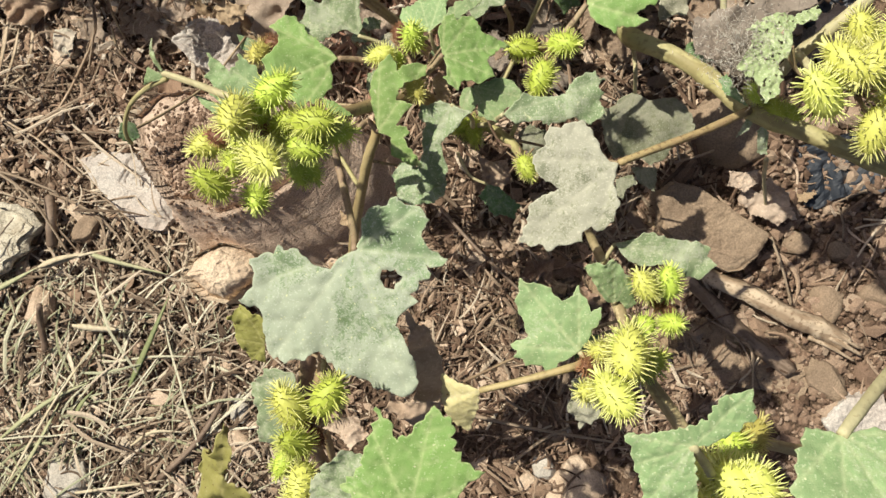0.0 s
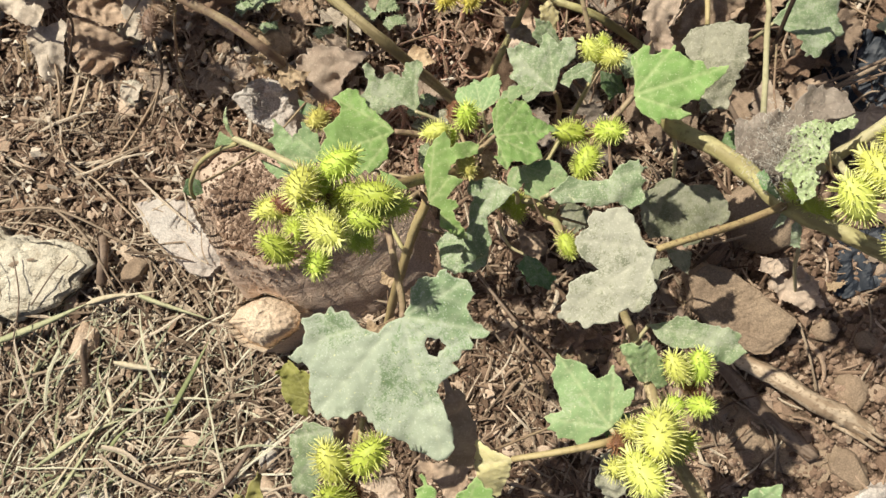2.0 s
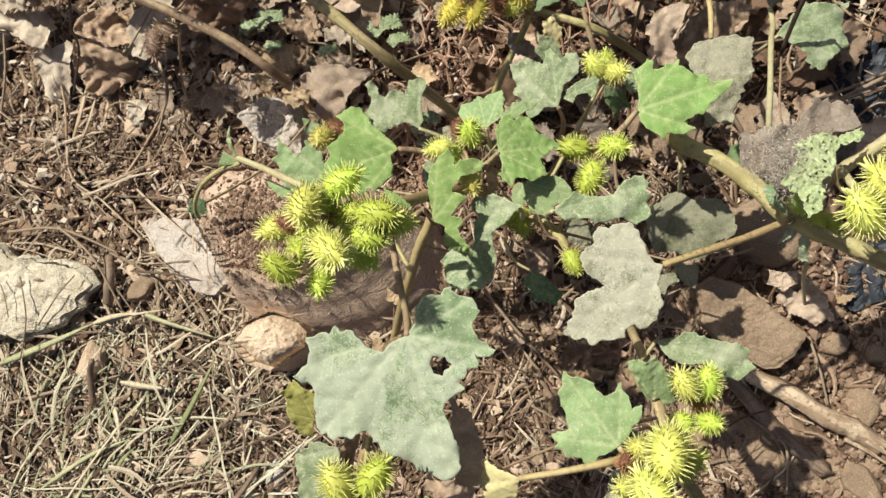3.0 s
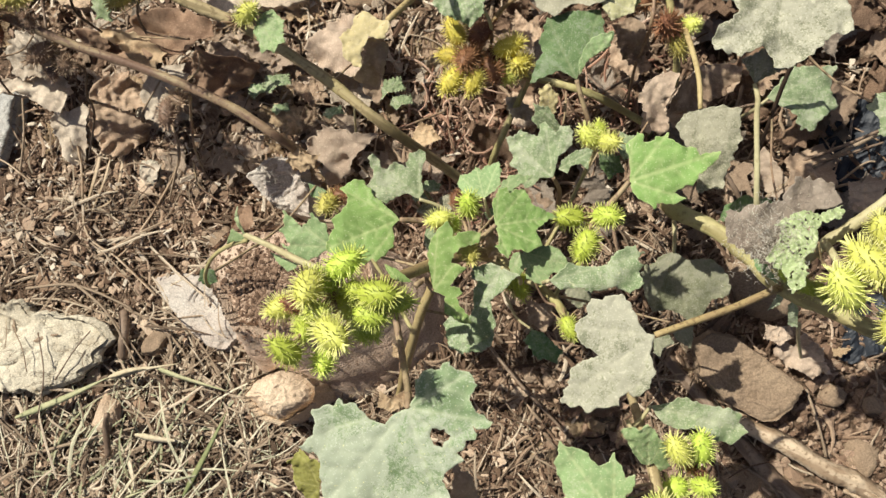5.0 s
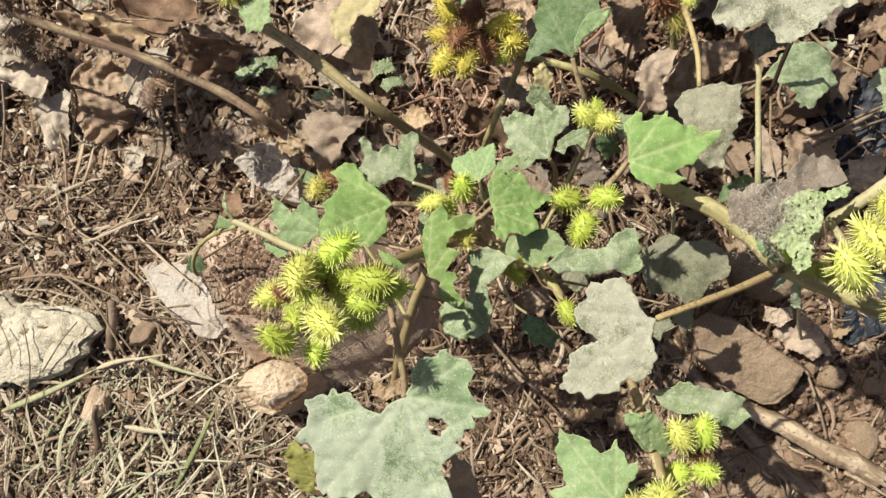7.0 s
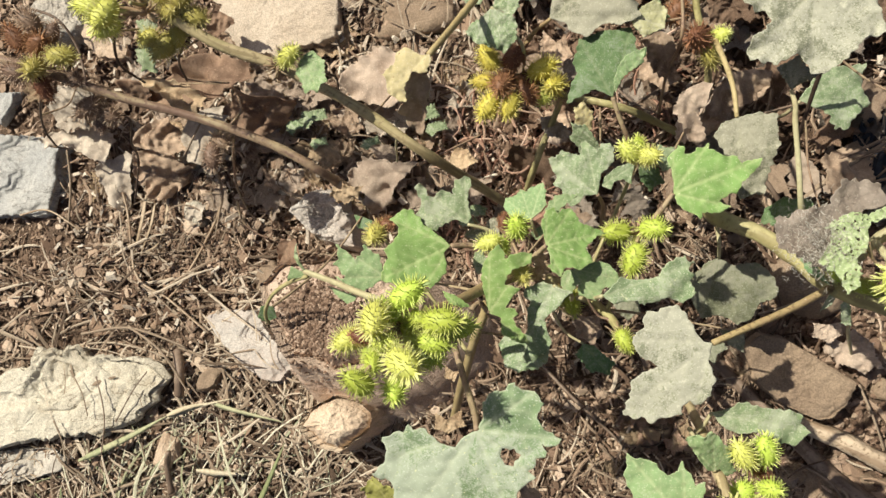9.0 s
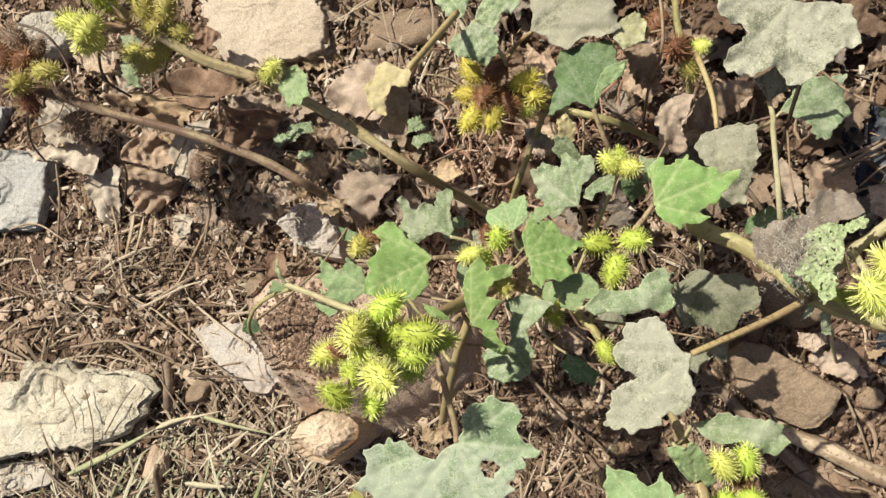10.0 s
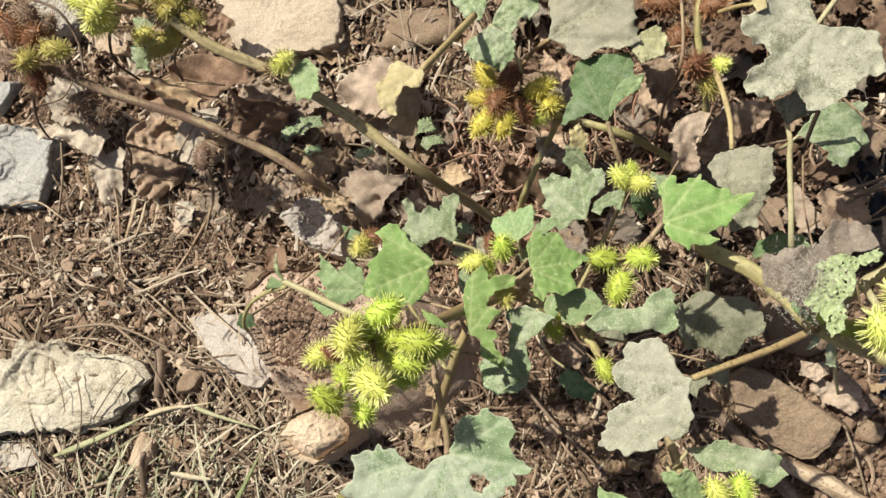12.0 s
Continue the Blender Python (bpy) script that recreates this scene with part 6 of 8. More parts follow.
leaf(upper_plant, (-0.005, 0.251, 0.150), (0.021, 0.251, 0.155), 11, [(54, 0.008), (26, 0.024), (-5, 0.028), (-39, 0.020), (-69, 0.009), (0, 0.000)], LEAF_FRESH, "small pale green leaf", [(0.012, 0.250, 0.138), (0.023, 0.250, 0.141), (0.032, 0.249, 0.147)], radius=0.0009, stalk=STEM_PURPLE, seed=216, notch=0.1, wave=0.08)
leaf(upper_plant, (0.124, 0.198, 0.070), (0.177, 0.193, 0.060), 1, [(126, 0.002), (62, 0.020), (57, 0.033), (33, 0.061), (17, 0.052), (2, 0.057), (-16, 0.044), (-27, 0.045), (-34, 0.035), (-22, 0.023), (0, 0.000)], LEAF_DUSTY, "pale dusty leaf behind a dark stalk", [(0.115, 0.191, 0.060), (0.115, 0.198, 0.000)], radius=0.0014, seed=217, notch=0.03, wave=0.04)
leaf(upper_plant, (-0.104, 0.263, 0.172), (-0.101, 0.231, 0.165), 0, [(-49, 0.006), (-63, 0.018), (-57, 0.026), (-34, 0.028), (-7, 0.029), (8, 0.035), (30, 0.03), (48, 0.023), (59, 0.017), (56, 0.007), (0, 0.0)], LEAF_DUSTY, "pale green dusty leaf", [(-0.086, 0.242, 0.150), (-0.087, 0.233, 0.120)], radius=0.0014, seed=218, notch=0.03, teeth=0.014, wave=0.10, crumple=0.03)
leaf(upper_plant, (-0.104, 0.264, 0.165), (-0.082, 0.282, 0.175), 0, [(25, 0.007), (23, 0.018), (20, 0.028), (-9, 0.038), (-27, 0.038), (-37, 0.03), (-29, 0.023), (-45, 0.021), (-69, 0.017), (-58, 0.008), (0, 0.0)], LEAF_DUSTY, "pale green crinkled leaf", [(-0.088, 0.245, 0.122), (-0.089, 0.231, 0.111), (-0.089, 0.219, 0.110)], radius=0.0009, stalk=STEM_PURPLE, seed=219, notch=0.03, wave=0.12, crumple=0.06)
leaf(upper_plant, (-0.115, 0.274, 0.150), (-0.135, 0.297, 0.150), 0, [(43, 0.011), (12, 0.030), (-13, 0.041), (-43, 0.034), (-66, 0.012), (0, 0.000)], LEAF_DUSTY, "pale crinkled leaf", [(-0.104, 0.250, 0.116), (-0.096, 0.233, 0.109), (-0.089, 0.219, 0.110)], radius=0.0009, stalk=STEM_PURPLE, seed=220, notch=0.1, wave=0.12, crumple=0.06)
leaf(upper_plant, (0.130, 0.107, 0.090), (0.097, 0.116, 0.060), 6, [(-39, 0.016), (-15, 0.039), (-2, 0.051), (14, 0.056), (30, 0.029), (0, 0.000)], LEAF_DARK, "shaded green leaf under the fuzzy one", [(0.129, 0.143, 0.062), (0.129, 0.167, 0.059), (0.128, 0.187, 0.065)], radius=0.0009, stalk=STEM_PURPLE, seed=221, notch=0.1)
leaf(upper_plant, (0.014, 0.140, 0.130), (0.013, 0.160, 0.130), 0, [(24, 0.012), (5, 0.022), (-30, 0.021), (-70, 0.009), (0, 0.000)], LEAF_DUSTY, "small pale leaf", [(0.031, 0.172, 0.100), (0.043, 0.193, 0.095), (0.052, 0.211, 0.100)], radius=0.0009, stalk=STEM_PURPLE, seed=222, notch=0.1)
leaf(upper_plant, (-0.044, 0.178, 0.100), (-0.047, 0.195, 0.110), 20, [(29, 0.011), (6, 0.023), (-14, 0.027), (-39, 0.019), (-76, 0.008), (0, 0.000)], LEAF_YELLOW, "small yellowing leaf", [(-0.042, 0.192, 0.082), (-0.040, 0.201, 0.080), (-0.039, 0.208, 0.083)], radius=0.0009, stalk=STEM_PURPLE, seed=223, notch=0.08, wave=0.08)
leaf(upper_plant, (-0.031, 0.163, 0.130), (-0.047, 0.171, 0.140), -20, [(-26, 0.020), (-10, 0.029), (15, 0.024), (47, 0.016), (101, 0.012), (0, 0.000)], LEAF_DUSTY, "small dusty leaf", [(-0.031, 0.182, 0.093), (-0.031, 0.195, 0.083), (-0.031, 0.206, 0.082)], radius=0.0009, stalk=STEM_PURPLE, seed=224, notch=0.1)
leaf(upper_plant, (0.196, 0.166, 0.150), (0.173, 0.176, 0.150), 0, [(-57, 0.022), (-20, 0.025), (5, 0.026), (26, 0.016), (56, 0.020), (109, 0.017), (0, 0.000)], LEAF_DUSTY, "pale dusty leaf", [(0.169, 0.192, 0.120), (0.151, 0.209, 0.115), (0.136, 0.224, 0.120)], radius=0.0009, stalk=STEM_PURPLE, seed=225, notch=0.08)
burs(upper_plant, (0.048, 0.238, 0.125), [(0.043, 0.236, 0.139, 1.2, "b"), (0.058, 0.237, 0.135, 0.8, "y"), (0.051, 0.224, 0.130, 0.9, "o")], "brown and yellow burs", seed=226)
burs(upper_plant, (0.034, 0.275, 0.130), [(0.019, 0.283, 0.140, 1.1, "b"), (0.052, 0.279, 0.140, 1.1, "b"), (0.029, 0.260, 0.130, 1, "b"), (0.010, 0.292, 0.140, 1.1, "b")], "cluster of dried brown burs", seed=227)
burs(upper_plant, (-0.097, 0.226, 0.115), [(-0.102, 0.216, 0.135, 1.2, "b"), (-0.112, 0.235, 0.140, 1, "w"), (-0.093, 0.235, 0.135, 1.05, "b"), (-0.115, 0.200, 0.130, 1.05, "w"), (-0.098, 0.199, 0.130, 0.95, "w"), (-0.086, 0.210, 0.125, 1, "b"), (-0.118, 0.221, 0.125, 0.9, "w"), (-0.084, 0.223, 0.120, 0.7, "b")], "cluster of brown and yellow burs", seed=228)
burs(upper_plant, (-0.065, 0.215, 0.080), [(-0.073, 0.227, 0.125, 1.1, "w"), (-0.064, 0.216, 0.118, 1.1, "w"), (-0.072, 0.210, 0.110, 0.9, "y")], "yellow burs beside the brown ones", seed=229)
stem(upper_plant, [(0.038, 0.186, 0.020), (-0.010, 0.200, 0.080), (-0.055, 0.213, 0.085), (-0.089, 0.219, 0.110)], 0.0032, 0.0028, STEM_GREEN, "", seed=230)
stem(upper_plant, [(-0.106, 0.143, -0.010), (-0.091, 0.158, 0.050), (-0.079, 0.183, 0.060), (-0.067, 0.205, 0.070), (-0.061, 0.216, 0.080)], 0.003, 0.0024, STEM_GREEN, "yellow-green upright stem", seed=231)
stem(upper_plant, [(0.030, 0.290, 0.150), (0.032, 0.255, 0.150), (0.030, 0.233, 0.140), (0.023, 0.228, 0.060), (0.017, 0.201, 0.000)], 0.0014, 0.0012, STEM_PURPLE, "", seed=232, nodes=0)
stem(upper_plant, [(0.136, 0.224, 0.120), (0.130, 0.202, 0.090), (0.127, 0.178, 0.050), (0.129, 0.167, 0.000)], 0.0018, 0.0015, STEM_DARK, "", seed=233, nodes=0)

left_plant = thing("cocklebur_plant", (-0.118, 0.130, -0.010), "leaning cocklebur stem with green and olive burs", "weed", "cocklebur plants")
stem(left_plant, [(-0.107, 0.124, -0.010), (-0.113, 0.130, 0.050), (-0.130, 0.142, 0.085), (-0.165, 0.165, 0.150), (-0.209, 0.198, 0.165), (-0.260, 0.228, 0.185), (-0.306, 0.246, 0.205), (-0.343, 0.272, 0.220), (-0.363, 0.282, 0.225)], 0.0039, 0.0045, STEM_OLIVE, "long yellow-green leaning stem", seed=234, nodes=0.15, count=60)
stem(left_plant, [(-0.165, 0.164, 0.140), (-0.180, 0.176, 0.160), (-0.193, 0.163, 0.120)], 0.001, 0.0008, STEM_PALE, "", seed=235, nodes=0)
burs(left_plant, (-0.262, 0.228, 0.195), [(-0.246, 0.229, 0.212, 0.95, "y")], "", seed=236)
burs(left_plant, (-0.348, 0.266, 0.228), [(-0.365, 0.258, 0.255, 1.21, "y"), (-0.381, 0.267, 0.250, 1.05, "y"), (-0.370, 0.252, 0.245, 1.00, "y"), (-0.366, 0.291, 0.245, 1.16, "g"), (-0.383, 0.297, 0.245, 1.05, "g"), (-0.363, 0.285, 0.235, 0.84, "g")], "cluster of yellow-green burs", seed=237)
burs(left_plant, (-0.338, 0.269, 0.210), [(-0.340, 0.282, 0.225, 1.1, "o"), (-0.322, 0.279, 0.225, 1.1, "o"), (-0.335, 0.268, 0.220, 1, "o"), (-0.318, 0.265, 0.215, 1, "o"), (-0.352, 0.250, 0.200, 1.1, "o"), (-0.341, 0.256, 0.200, 1, "o"), (-0.365, 0.258, 0.200, 0.9, "o")], "cluster of olive burs in shade", seed=238)
leaf(left_plant, (-0.239, 0.230, 0.205), (-0.225, 0.200, 0.215), -2, [(-38, 0.014), (-15, 0.030), (2, 0.032), (19, 0.031), (48, 0.020), (84, 0.010), (0, 0.000)], LEAF_FRESH, "small crinkled green leaf on the stem", [(-0.247, 0.228, 0.185), (-0.252, 0.226, 0.182), (-0.256, 0.225, 0.183)], radius=0.0009, stalk=STEM_PURPLE, seed=239, notch=0.1, wave=0.06, crumple=0.03)
leaf(left_plant, (-0.367, 0.273, 0.200), (-0.375, 0.234, 0.190), 15, [(-77, 0.011), (0, 0.000), (100, 0.012), (44, 0.020), (27, 0.027), (11, 0.041), (-9, 0.041), (-25, 0.030), (-25, 0.016)], LEAF_DUSTY, "blue-green withered leaf among burs", [(-0.375, 0.268, 0.196), (-0.379, 0.265, 0.202), (-0.384, 0.262, 0.211)], radius=0.0009, stalk=STEM_PURPLE, seed=240, notch=0.05, wave=0.07, crumple=0.03)
leaf(left_plant, (-0.133, 0.208, 0.252), (-0.161, 0.19, 0.256), 4, [(-29, 0.004), (-39, 0.007), (-53, 0.012), (-54, 0.018), (-43, 0.023), (-26, 0.023), (-15, 0.033), (-6, 0.032), (6, 0.036), (24, 0.035), (30, 0.034), (18, 0.026), (17, 0.019), (9, 0.016), (42, 0.013), (50, 0.011), (85, 0.004), (0, 0.0)], LEAF_YELLOW, "pale yellow withered leaf", [(-0.126, 0.227, 0.230), (-0.121, 0.249, 0.200), (-0.116, 0.271, 0.170)], radius=0.0024, stalk=STEM_YELLOW, seed=241, notch=0.0, teeth=0.01, wave=0.05, crumple=0.04)
leaf(left_plant, (-0.143, 0.199, 0.246), (-0.152, 0.162, 0.205), -6, [(77, 0.007), (36, 0.014), (11, 0.029), (1, 0.056), (-9, 0.047), (-27, 0.035), (-22, 0.028), (-41, 0.015), (-72, 0.005), (0, 0.0)], DRY_BROWN, "withered brown half of the yellow leaf", [(-0.138, 0.204, 0.247), (-0.133, 0.208, 0.252)], radius=0.0009, stalk=STEM_PURPLE, seed=242, notch=0.02, wave=0.06, crumple=0.04, curl=0.5, teeth=0.01, pleat=0.1)
leaf(left_plant, (-0.189, 0.264, 0.045), (-0.269, 0.257, 0.035), 8, [(-36, 0.034), (-29, 0.052), (-5, 0.077), (0, 0.084), (11, 0.078), (27, 0.061), (49, 0.049), (62, 0.03), (0, 0.0)], DRY_GREY, "large mauve-grey dead leaf behind the yellow one", [(-0.194, 0.211, 0.138), (-0.198, 0.201, 0.149), (-0.201, 0.192, 0.162)], radius=0.0009, stalk=STEM_PURPLE, seed=243, notch=0.04, teeth=0.01, wave=0.12, crumple=0.09)
stem(left_plant, [(-0.319, 0.260, 0.205), (-0.341, 0.253, 0.190), (-0.369, 0.253, 0.150), (-0.379, 0.246, 0.120)], 0.0011, 0.0009, STEM_DARK, "", seed=244, nodes=0)
stem(left_plant, [(-0.374, 0.263, 0.220), (-0.395, 0.260, 0.200), (-0.410, 0.249, 0.170), (-0.407, 0.242, 0.140)], 0.0013, 0.001, STEM_DARK, "", seed=245, nodes=0)
stem(left_plant, [(-0.249, 0.228, 0.170), (-0.247, 0.235, 0.140), (-0.243, 0.236, 0.120), (-0.249, 0.222, 0.100)], 0.0012, 0.0009, STEM_DARK, "", seed=246, nodes=0)
# one leaf in two colours: dark brown for its shaded part, tan where lit
leaf(left_plant, (-0.463, 0.262, 0.075), (-0.34, 0.253, 0.085), 4, [(-95, 0.009), (-71, 0.022), (-53, 0.033), (-25, 0.059), (-16, 0.081), (-10, 0.097), (-3, 0.116), (0, 0.133), (5, 0.125), (10, 0.114), (15, 0.098), (19, 0.084), (17, 0.066), (10, 0.062), (0, 0.049), (-7, 0.022), (11, 0.01), (0, 0.0)], DRY_RUST, "dead leaf hanging from the stem, its shade put into dark brown", [(-0.351, 0.245, 0.106), (-0.366, 0.246, 0.112), (-0.378, 0.247, 0.123)], radius=0.0009, stalk=STEM_PURPLE, seed=247, notch=0.1, wave=0.12, crumple=0.16, fold=-0.3, pleat=0.22)
leaf(left_plant, (-0.44, 0.258, 0.098), (-0.379, 0.231, 0.092), -6, [(-28, 0.012), (-13, 0.029), (-15, 0.046), (-10, 0.057), (-1, 0.066), (7, 0.066), (13, 0.05), (18, 0.035), (21, 0.018), (0, 0.0)], DRY_TAN, "sunlit flap of the dead leaf, its light put into tan", [(-0.337, 0.262, 0.174), (-0.341, 0.257, 0.179), (-0.343, 0.253, 0.186)], radius=0.0009, stalk=STEM_PURPLE, seed=248, notch=0.1, wave=0.08, crumple=0.10, pleat=0.14, curl=0.6)

dry_plant = thing("cocklebur_plant", (-0.270, 0.156, -0.010), "dead brown cocklebur stem with withered burs", "weed", "cocklebur plants")
stem(dry_plant, [(-0.270, 0.156, -0.010), (-0.255, 0.152, 0.060), (-0.259, 0.159, 0.115), (-0.288, 0.178, 0.130), (-0.323, 0.194, 0.140), (-0.364, 0.209, 0.150), (-0.411, 0.223, 0.165), (-0.453, 0.239, 0.180), (-0.515, 0.261, 0.190)], 0.0037, 0.0035, STEM_PURPLE, "dry reddish-brown leaning stem", seed=249, nodes=0.15, count=60)
burs(dry_plant, (-0.469, 0.250, 0.180), [(-0.464, 0.263, 0.200, 1.1, "b"), (-0.463, 0.242, 0.205, 1.1, "o"), (-0.442, 0.251, 0.200, 1.05, "o"), (-0.471, 0.282, 0.200, 1.1, "d"), (-0.466, 0.231, 0.190, 1, "b"), (-0.482, 0.269, 0.200, 1.1, "b"), (-0.484, 0.242, 0.200, 1, "d"), (-0.445, 0.238, 0.180, 0.8, "d"), (-0.458, 0.274, 0.190, 0.9, "d")], "cluster of olive and brown withered burs", seed=250)
burs(dry_plant, (-0.439, 0.225, 0.160), [(-0.443, 0.218, 0.165, 1.15, "d"), (-0.431, 0.214, 0.155, 1, "d"), (-0.441, 0.208, 0.150, 0.8, "d")], "dark withered burs", seed=251)
burs(dry_plant, (-0.353, 0.193, 0.110), [(-0.353, 0.178, 0.125, 1.1, "d"), (-0.348, 0.189, 0.120, 1, "d")], "dark withered burs", seed=252)
stem(dry_plant, [(-0.483, 0.237, 0.170), (-0.517, 0.228, 0.130), (-0.544, 0.220, 0.090), (-0.548, 0.210, 0.070)], 0.0012, 0.001, STEM_DARK, "", seed=253, nodes=0)
stem(dry_plant, [(-0.433, 0.217, 0.150), (-0.435, 0.216, 0.120), (-0.453, 0.202, 0.090), (-0.472, 0.193, 0.050), (-0.496, 0.158, 0.020)], 0.0012, 0.001, STEM_DARK, "", seed=254, nodes=0)
stem(dry_plant, [(-0.337, 0.195, 0.120), (-0.367, 0.184, 0.060), (-0.383, 0.163, 0.020), (-0.370, 0.135, 0.010), (-0.352, 0.145, 0.010)], 0.0012, 0.001, STEM_PURPLE, "", seed=255, nodes=0)
leaf(dry_plant, (-0.514, 0.206, 0.035), (-0.582, 0.223, 0.05), 10, [(83, 0.012), (31, 0.018), (2, 0.045), (9, 0.063), (1, 0.073), (-8, 0.062), (-36, 0.04), (-67, 0.027), (-93, 0.015), (0, 0.0)], DRY_PALE, "pale grey-tan dead leaf hanging down", [(-0.575, 0.216, 0.040), (-0.560, 0.213, 0.053), (-0.548, 0.210, 0.070)], radius=0.0009, stalk=STEM_PURPLE, seed=256, notch=0.05, wave=0.10, crumple=0.08, fold=-0.3, droop=0.05, teeth=0.015)
leaf(dry_plant, (-0.478, 0.208, 0.05), (-0.43, 0.214, 0.035), 3, [(72, 0.013), (48, 0.033), (37, 0.044), (6, 0.049), (-11, 0.051), (-22, 0.038), (0, 0.0)], DRY_BROWN, "grey-tan folded dead leaf", [(-0.485, 0.202, 0.026), (-0.480, 0.193, 0.034), (-0.476, 0.187, 0.045)], radius=0.0009, stalk=STEM_PURPLE, seed=257, notch=0.05, wave=0.14, crumple=0.05, fold=-0.35, droop=0.05, teeth=0.015, pleat=0.2)
leaf(dry_plant, (-0.526, 0.263, 0.07), (-0.545, 0.232, 0.05), 8, [(-70, 0.031), (-114, 0.005), (0, 0.0), (92, 0.03), (48, 0.026), (45, 0.041), (0, 0.044), (-22, 0.047), (-43, 0.041)], DRY_PALE, "papery cream dead leaf behind withered burs", [(-0.507, 0.240, 0.105), (-0.515, 0.233, 0.112), (-0.522, 0.227, 0.123)], radius=0.0009, stalk=STEM_PURPLE, seed=258, notch=0.05, wave=0.12, crumple=0.12, teeth=0.02)
leaf(dry_plant, (-0.369, 0.257, 0.055), (-0.349, 0.212, 0.04), -10, [(16, 0.016), (22, 0.032), (21, 0.048), (-1, 0.059), (-16, 0.047), (-29, 0.037), (-34, 0.019), (0, 0.0)], DRY_BROWN, "grey-brown ridged dead leaf on the dry stem", [(-0.324, 0.216, 0.130), (-0.328, 0.205, 0.134), (-0.331, 0.197, 0.142)], radius=0.0009, stalk=STEM_PURPLE, seed=259, notch=0.05, wave=0.12, crumple=0.12, fold=-0.3, teeth=0.015)
leaf(dry_plant, (-0.243, 0.149, 0.100), (-0.260, 0.140, 0.090), -20, [(-68, 0.012), (-9, 0.022), (26, 0.024), (88, 0.015), (139, 0.014), (0, 0.000)], DRY_TAN, "tan withered scrap at the stem end", [(-0.250, 0.153, 0.092), (-0.254, 0.155, 0.094), (-0.258, 0.157, 0.100)], radius=0.0009, stalk=STEM_PURPLE, seed=260, notch=0.1, wave=0.12, crumple=0.12)

# ---- dead leaves, sticks and litter on the ground ----
dry_leaf((-0.183, 0.168, 0.085), (-0.233, 0.138, 0.06), -10, [(-39, 0.028), (-41, 0.055), (-28, 0.074), (-16, 0.078), (-10, 0.06), (4, 0.073), (10, 0.066), (14, 0.049), (6, 0.03), (0, 0.0)], DRY_GREY, "large tan-grey dead leaf bridging a hollow", seed=261, wave=0.10, crumple=0.07, curl=0.2, notch=0.03)
block("stone", (-0.296, 0.13, -0.012), [(-165, 0.024), (-89, 0.024), (-42, 0.048), (-15, 0.034), (57, 0.035), (115, 0.036), (164, 0.037)], 0.036, ROCK_PINK, "pale mauve-grey stone under dead leaves", "stone", seed=262, top=0.85, bevel=0.15, layers=4, ledge=0.05, bumps=0.003, terrace=0.005, cracks=0.002, jag=0.06)
dry_leaf((-0.325, 0.11, 0.03), (-0.326, 0.068, 0.02), 0, [(-113, 0.009), (-66, 0.016), (-33, 0.027), (-14, 0.037), (-1, 0.042), (13, 0.035), (28, 0.023), (58, 0.013), (114, 0.007), (0, 0.0)], DRY_RUST, "curled brown dead leaf on the soil", seed=263, curl=1.6)
dry_leaf((-0.504, 0.208, 0.022), (-0.525, 0.152, 0.012), -10, [(-46, 0.038), (-56, 0.029), (-48, 0.014), (0, 0.000), (-168, 0.002), (87, 0.007), (25, 0.027), (16, 0.056), (6, 0.063), (-8, 0.055), (-24, 0.042)], DRY_PALE, "pale grey stiff dead leaf", seed=264, wave=0.06, crumple=0.06, curl=0.4, notch=0.03)
dry_leaf((-0.405, 0.241, 0.04), (-0.426, 0.198, 0.03), 0, [(-47, 0.006), (-40, 0.022), (-26, 0.038), (-13, 0.049), (-2, 0.056), (12, 0.055), (21, 0.04), (32, 0.027), (98, 0.026), (120, 0.019), (0, 0.0)], DRY_PALE, "bleached cream dead leaf under the stem", seed=363, wave=0.06, crumple=0.05, notch=0.02, teeth=0.01, pleat=0.05)
dry_leaf((-0.344, 0.244, 0.095), (-0.356, 0.204, 0.06), 0, [(-28, 0.025), (-40, 0.035), (-35, 0.049), (-18, 0.053), (0, 0.052), (18, 0.054), (38, 0.054), (63, 0.046), (65, 0.035), (58, 0.02), (44, 0.009), (0, 0.0)], DRY_RUST, "brown withered leaf hanging in folds", seed=362, wave=0.08, crumple=0.06, fold=-0.7, notch=0.02, teeth=0.01, pleat=0.16)
dry_leaf((-0.426, 0.151, 0.020), (-0.439, 0.130, 0.010), 5, [(-55, 0.016), (0, 0.000), (119, 0.011), (40, 0.015), (1, 0.028), (-21, 0.023)], DRY_PALE, "pale leaf scrap among straw", seed=265, wave=0.06, crumple=0.1)
dry_leaf((0.157, 0.004, 0.020), (0.175, -0.017, 0.020), 20, [(-162, 0.016), (-109, 0.018), (-57, 0.018), (-12, 0.030), (14, 0.035), (55, 0.023), (113, 0.016), (0, 0.000)], DRY_GREY, "grey crumpled dead leaf with a hole", seed=266, crumple=0.03, wave=0.1, curl=0.9)
dry_leaf((0.143, 0.020, 0.030), (0.133, 0.015, 0.030), 0, [(-35, 0.011), (12, 0.016), (67, 0.016), (117, 0.014), (164, 0.011), (0, 0.000)], DRY_GREY, "grey crumpled scrap of leaf", seed=267, crumple=0.15)
dry_leaf((0.131, 0.169, 0.020), (0.124, 0.130, 0.020), 20, [(-19, 0.016), (-8, 0.037), (21, 0.046), (42, 0.049), (43, 0.019), (0, 0.000)], DRY_GREY, "grey-tan dead leaf, pointed on the soil", seed=268, wave=0.05)
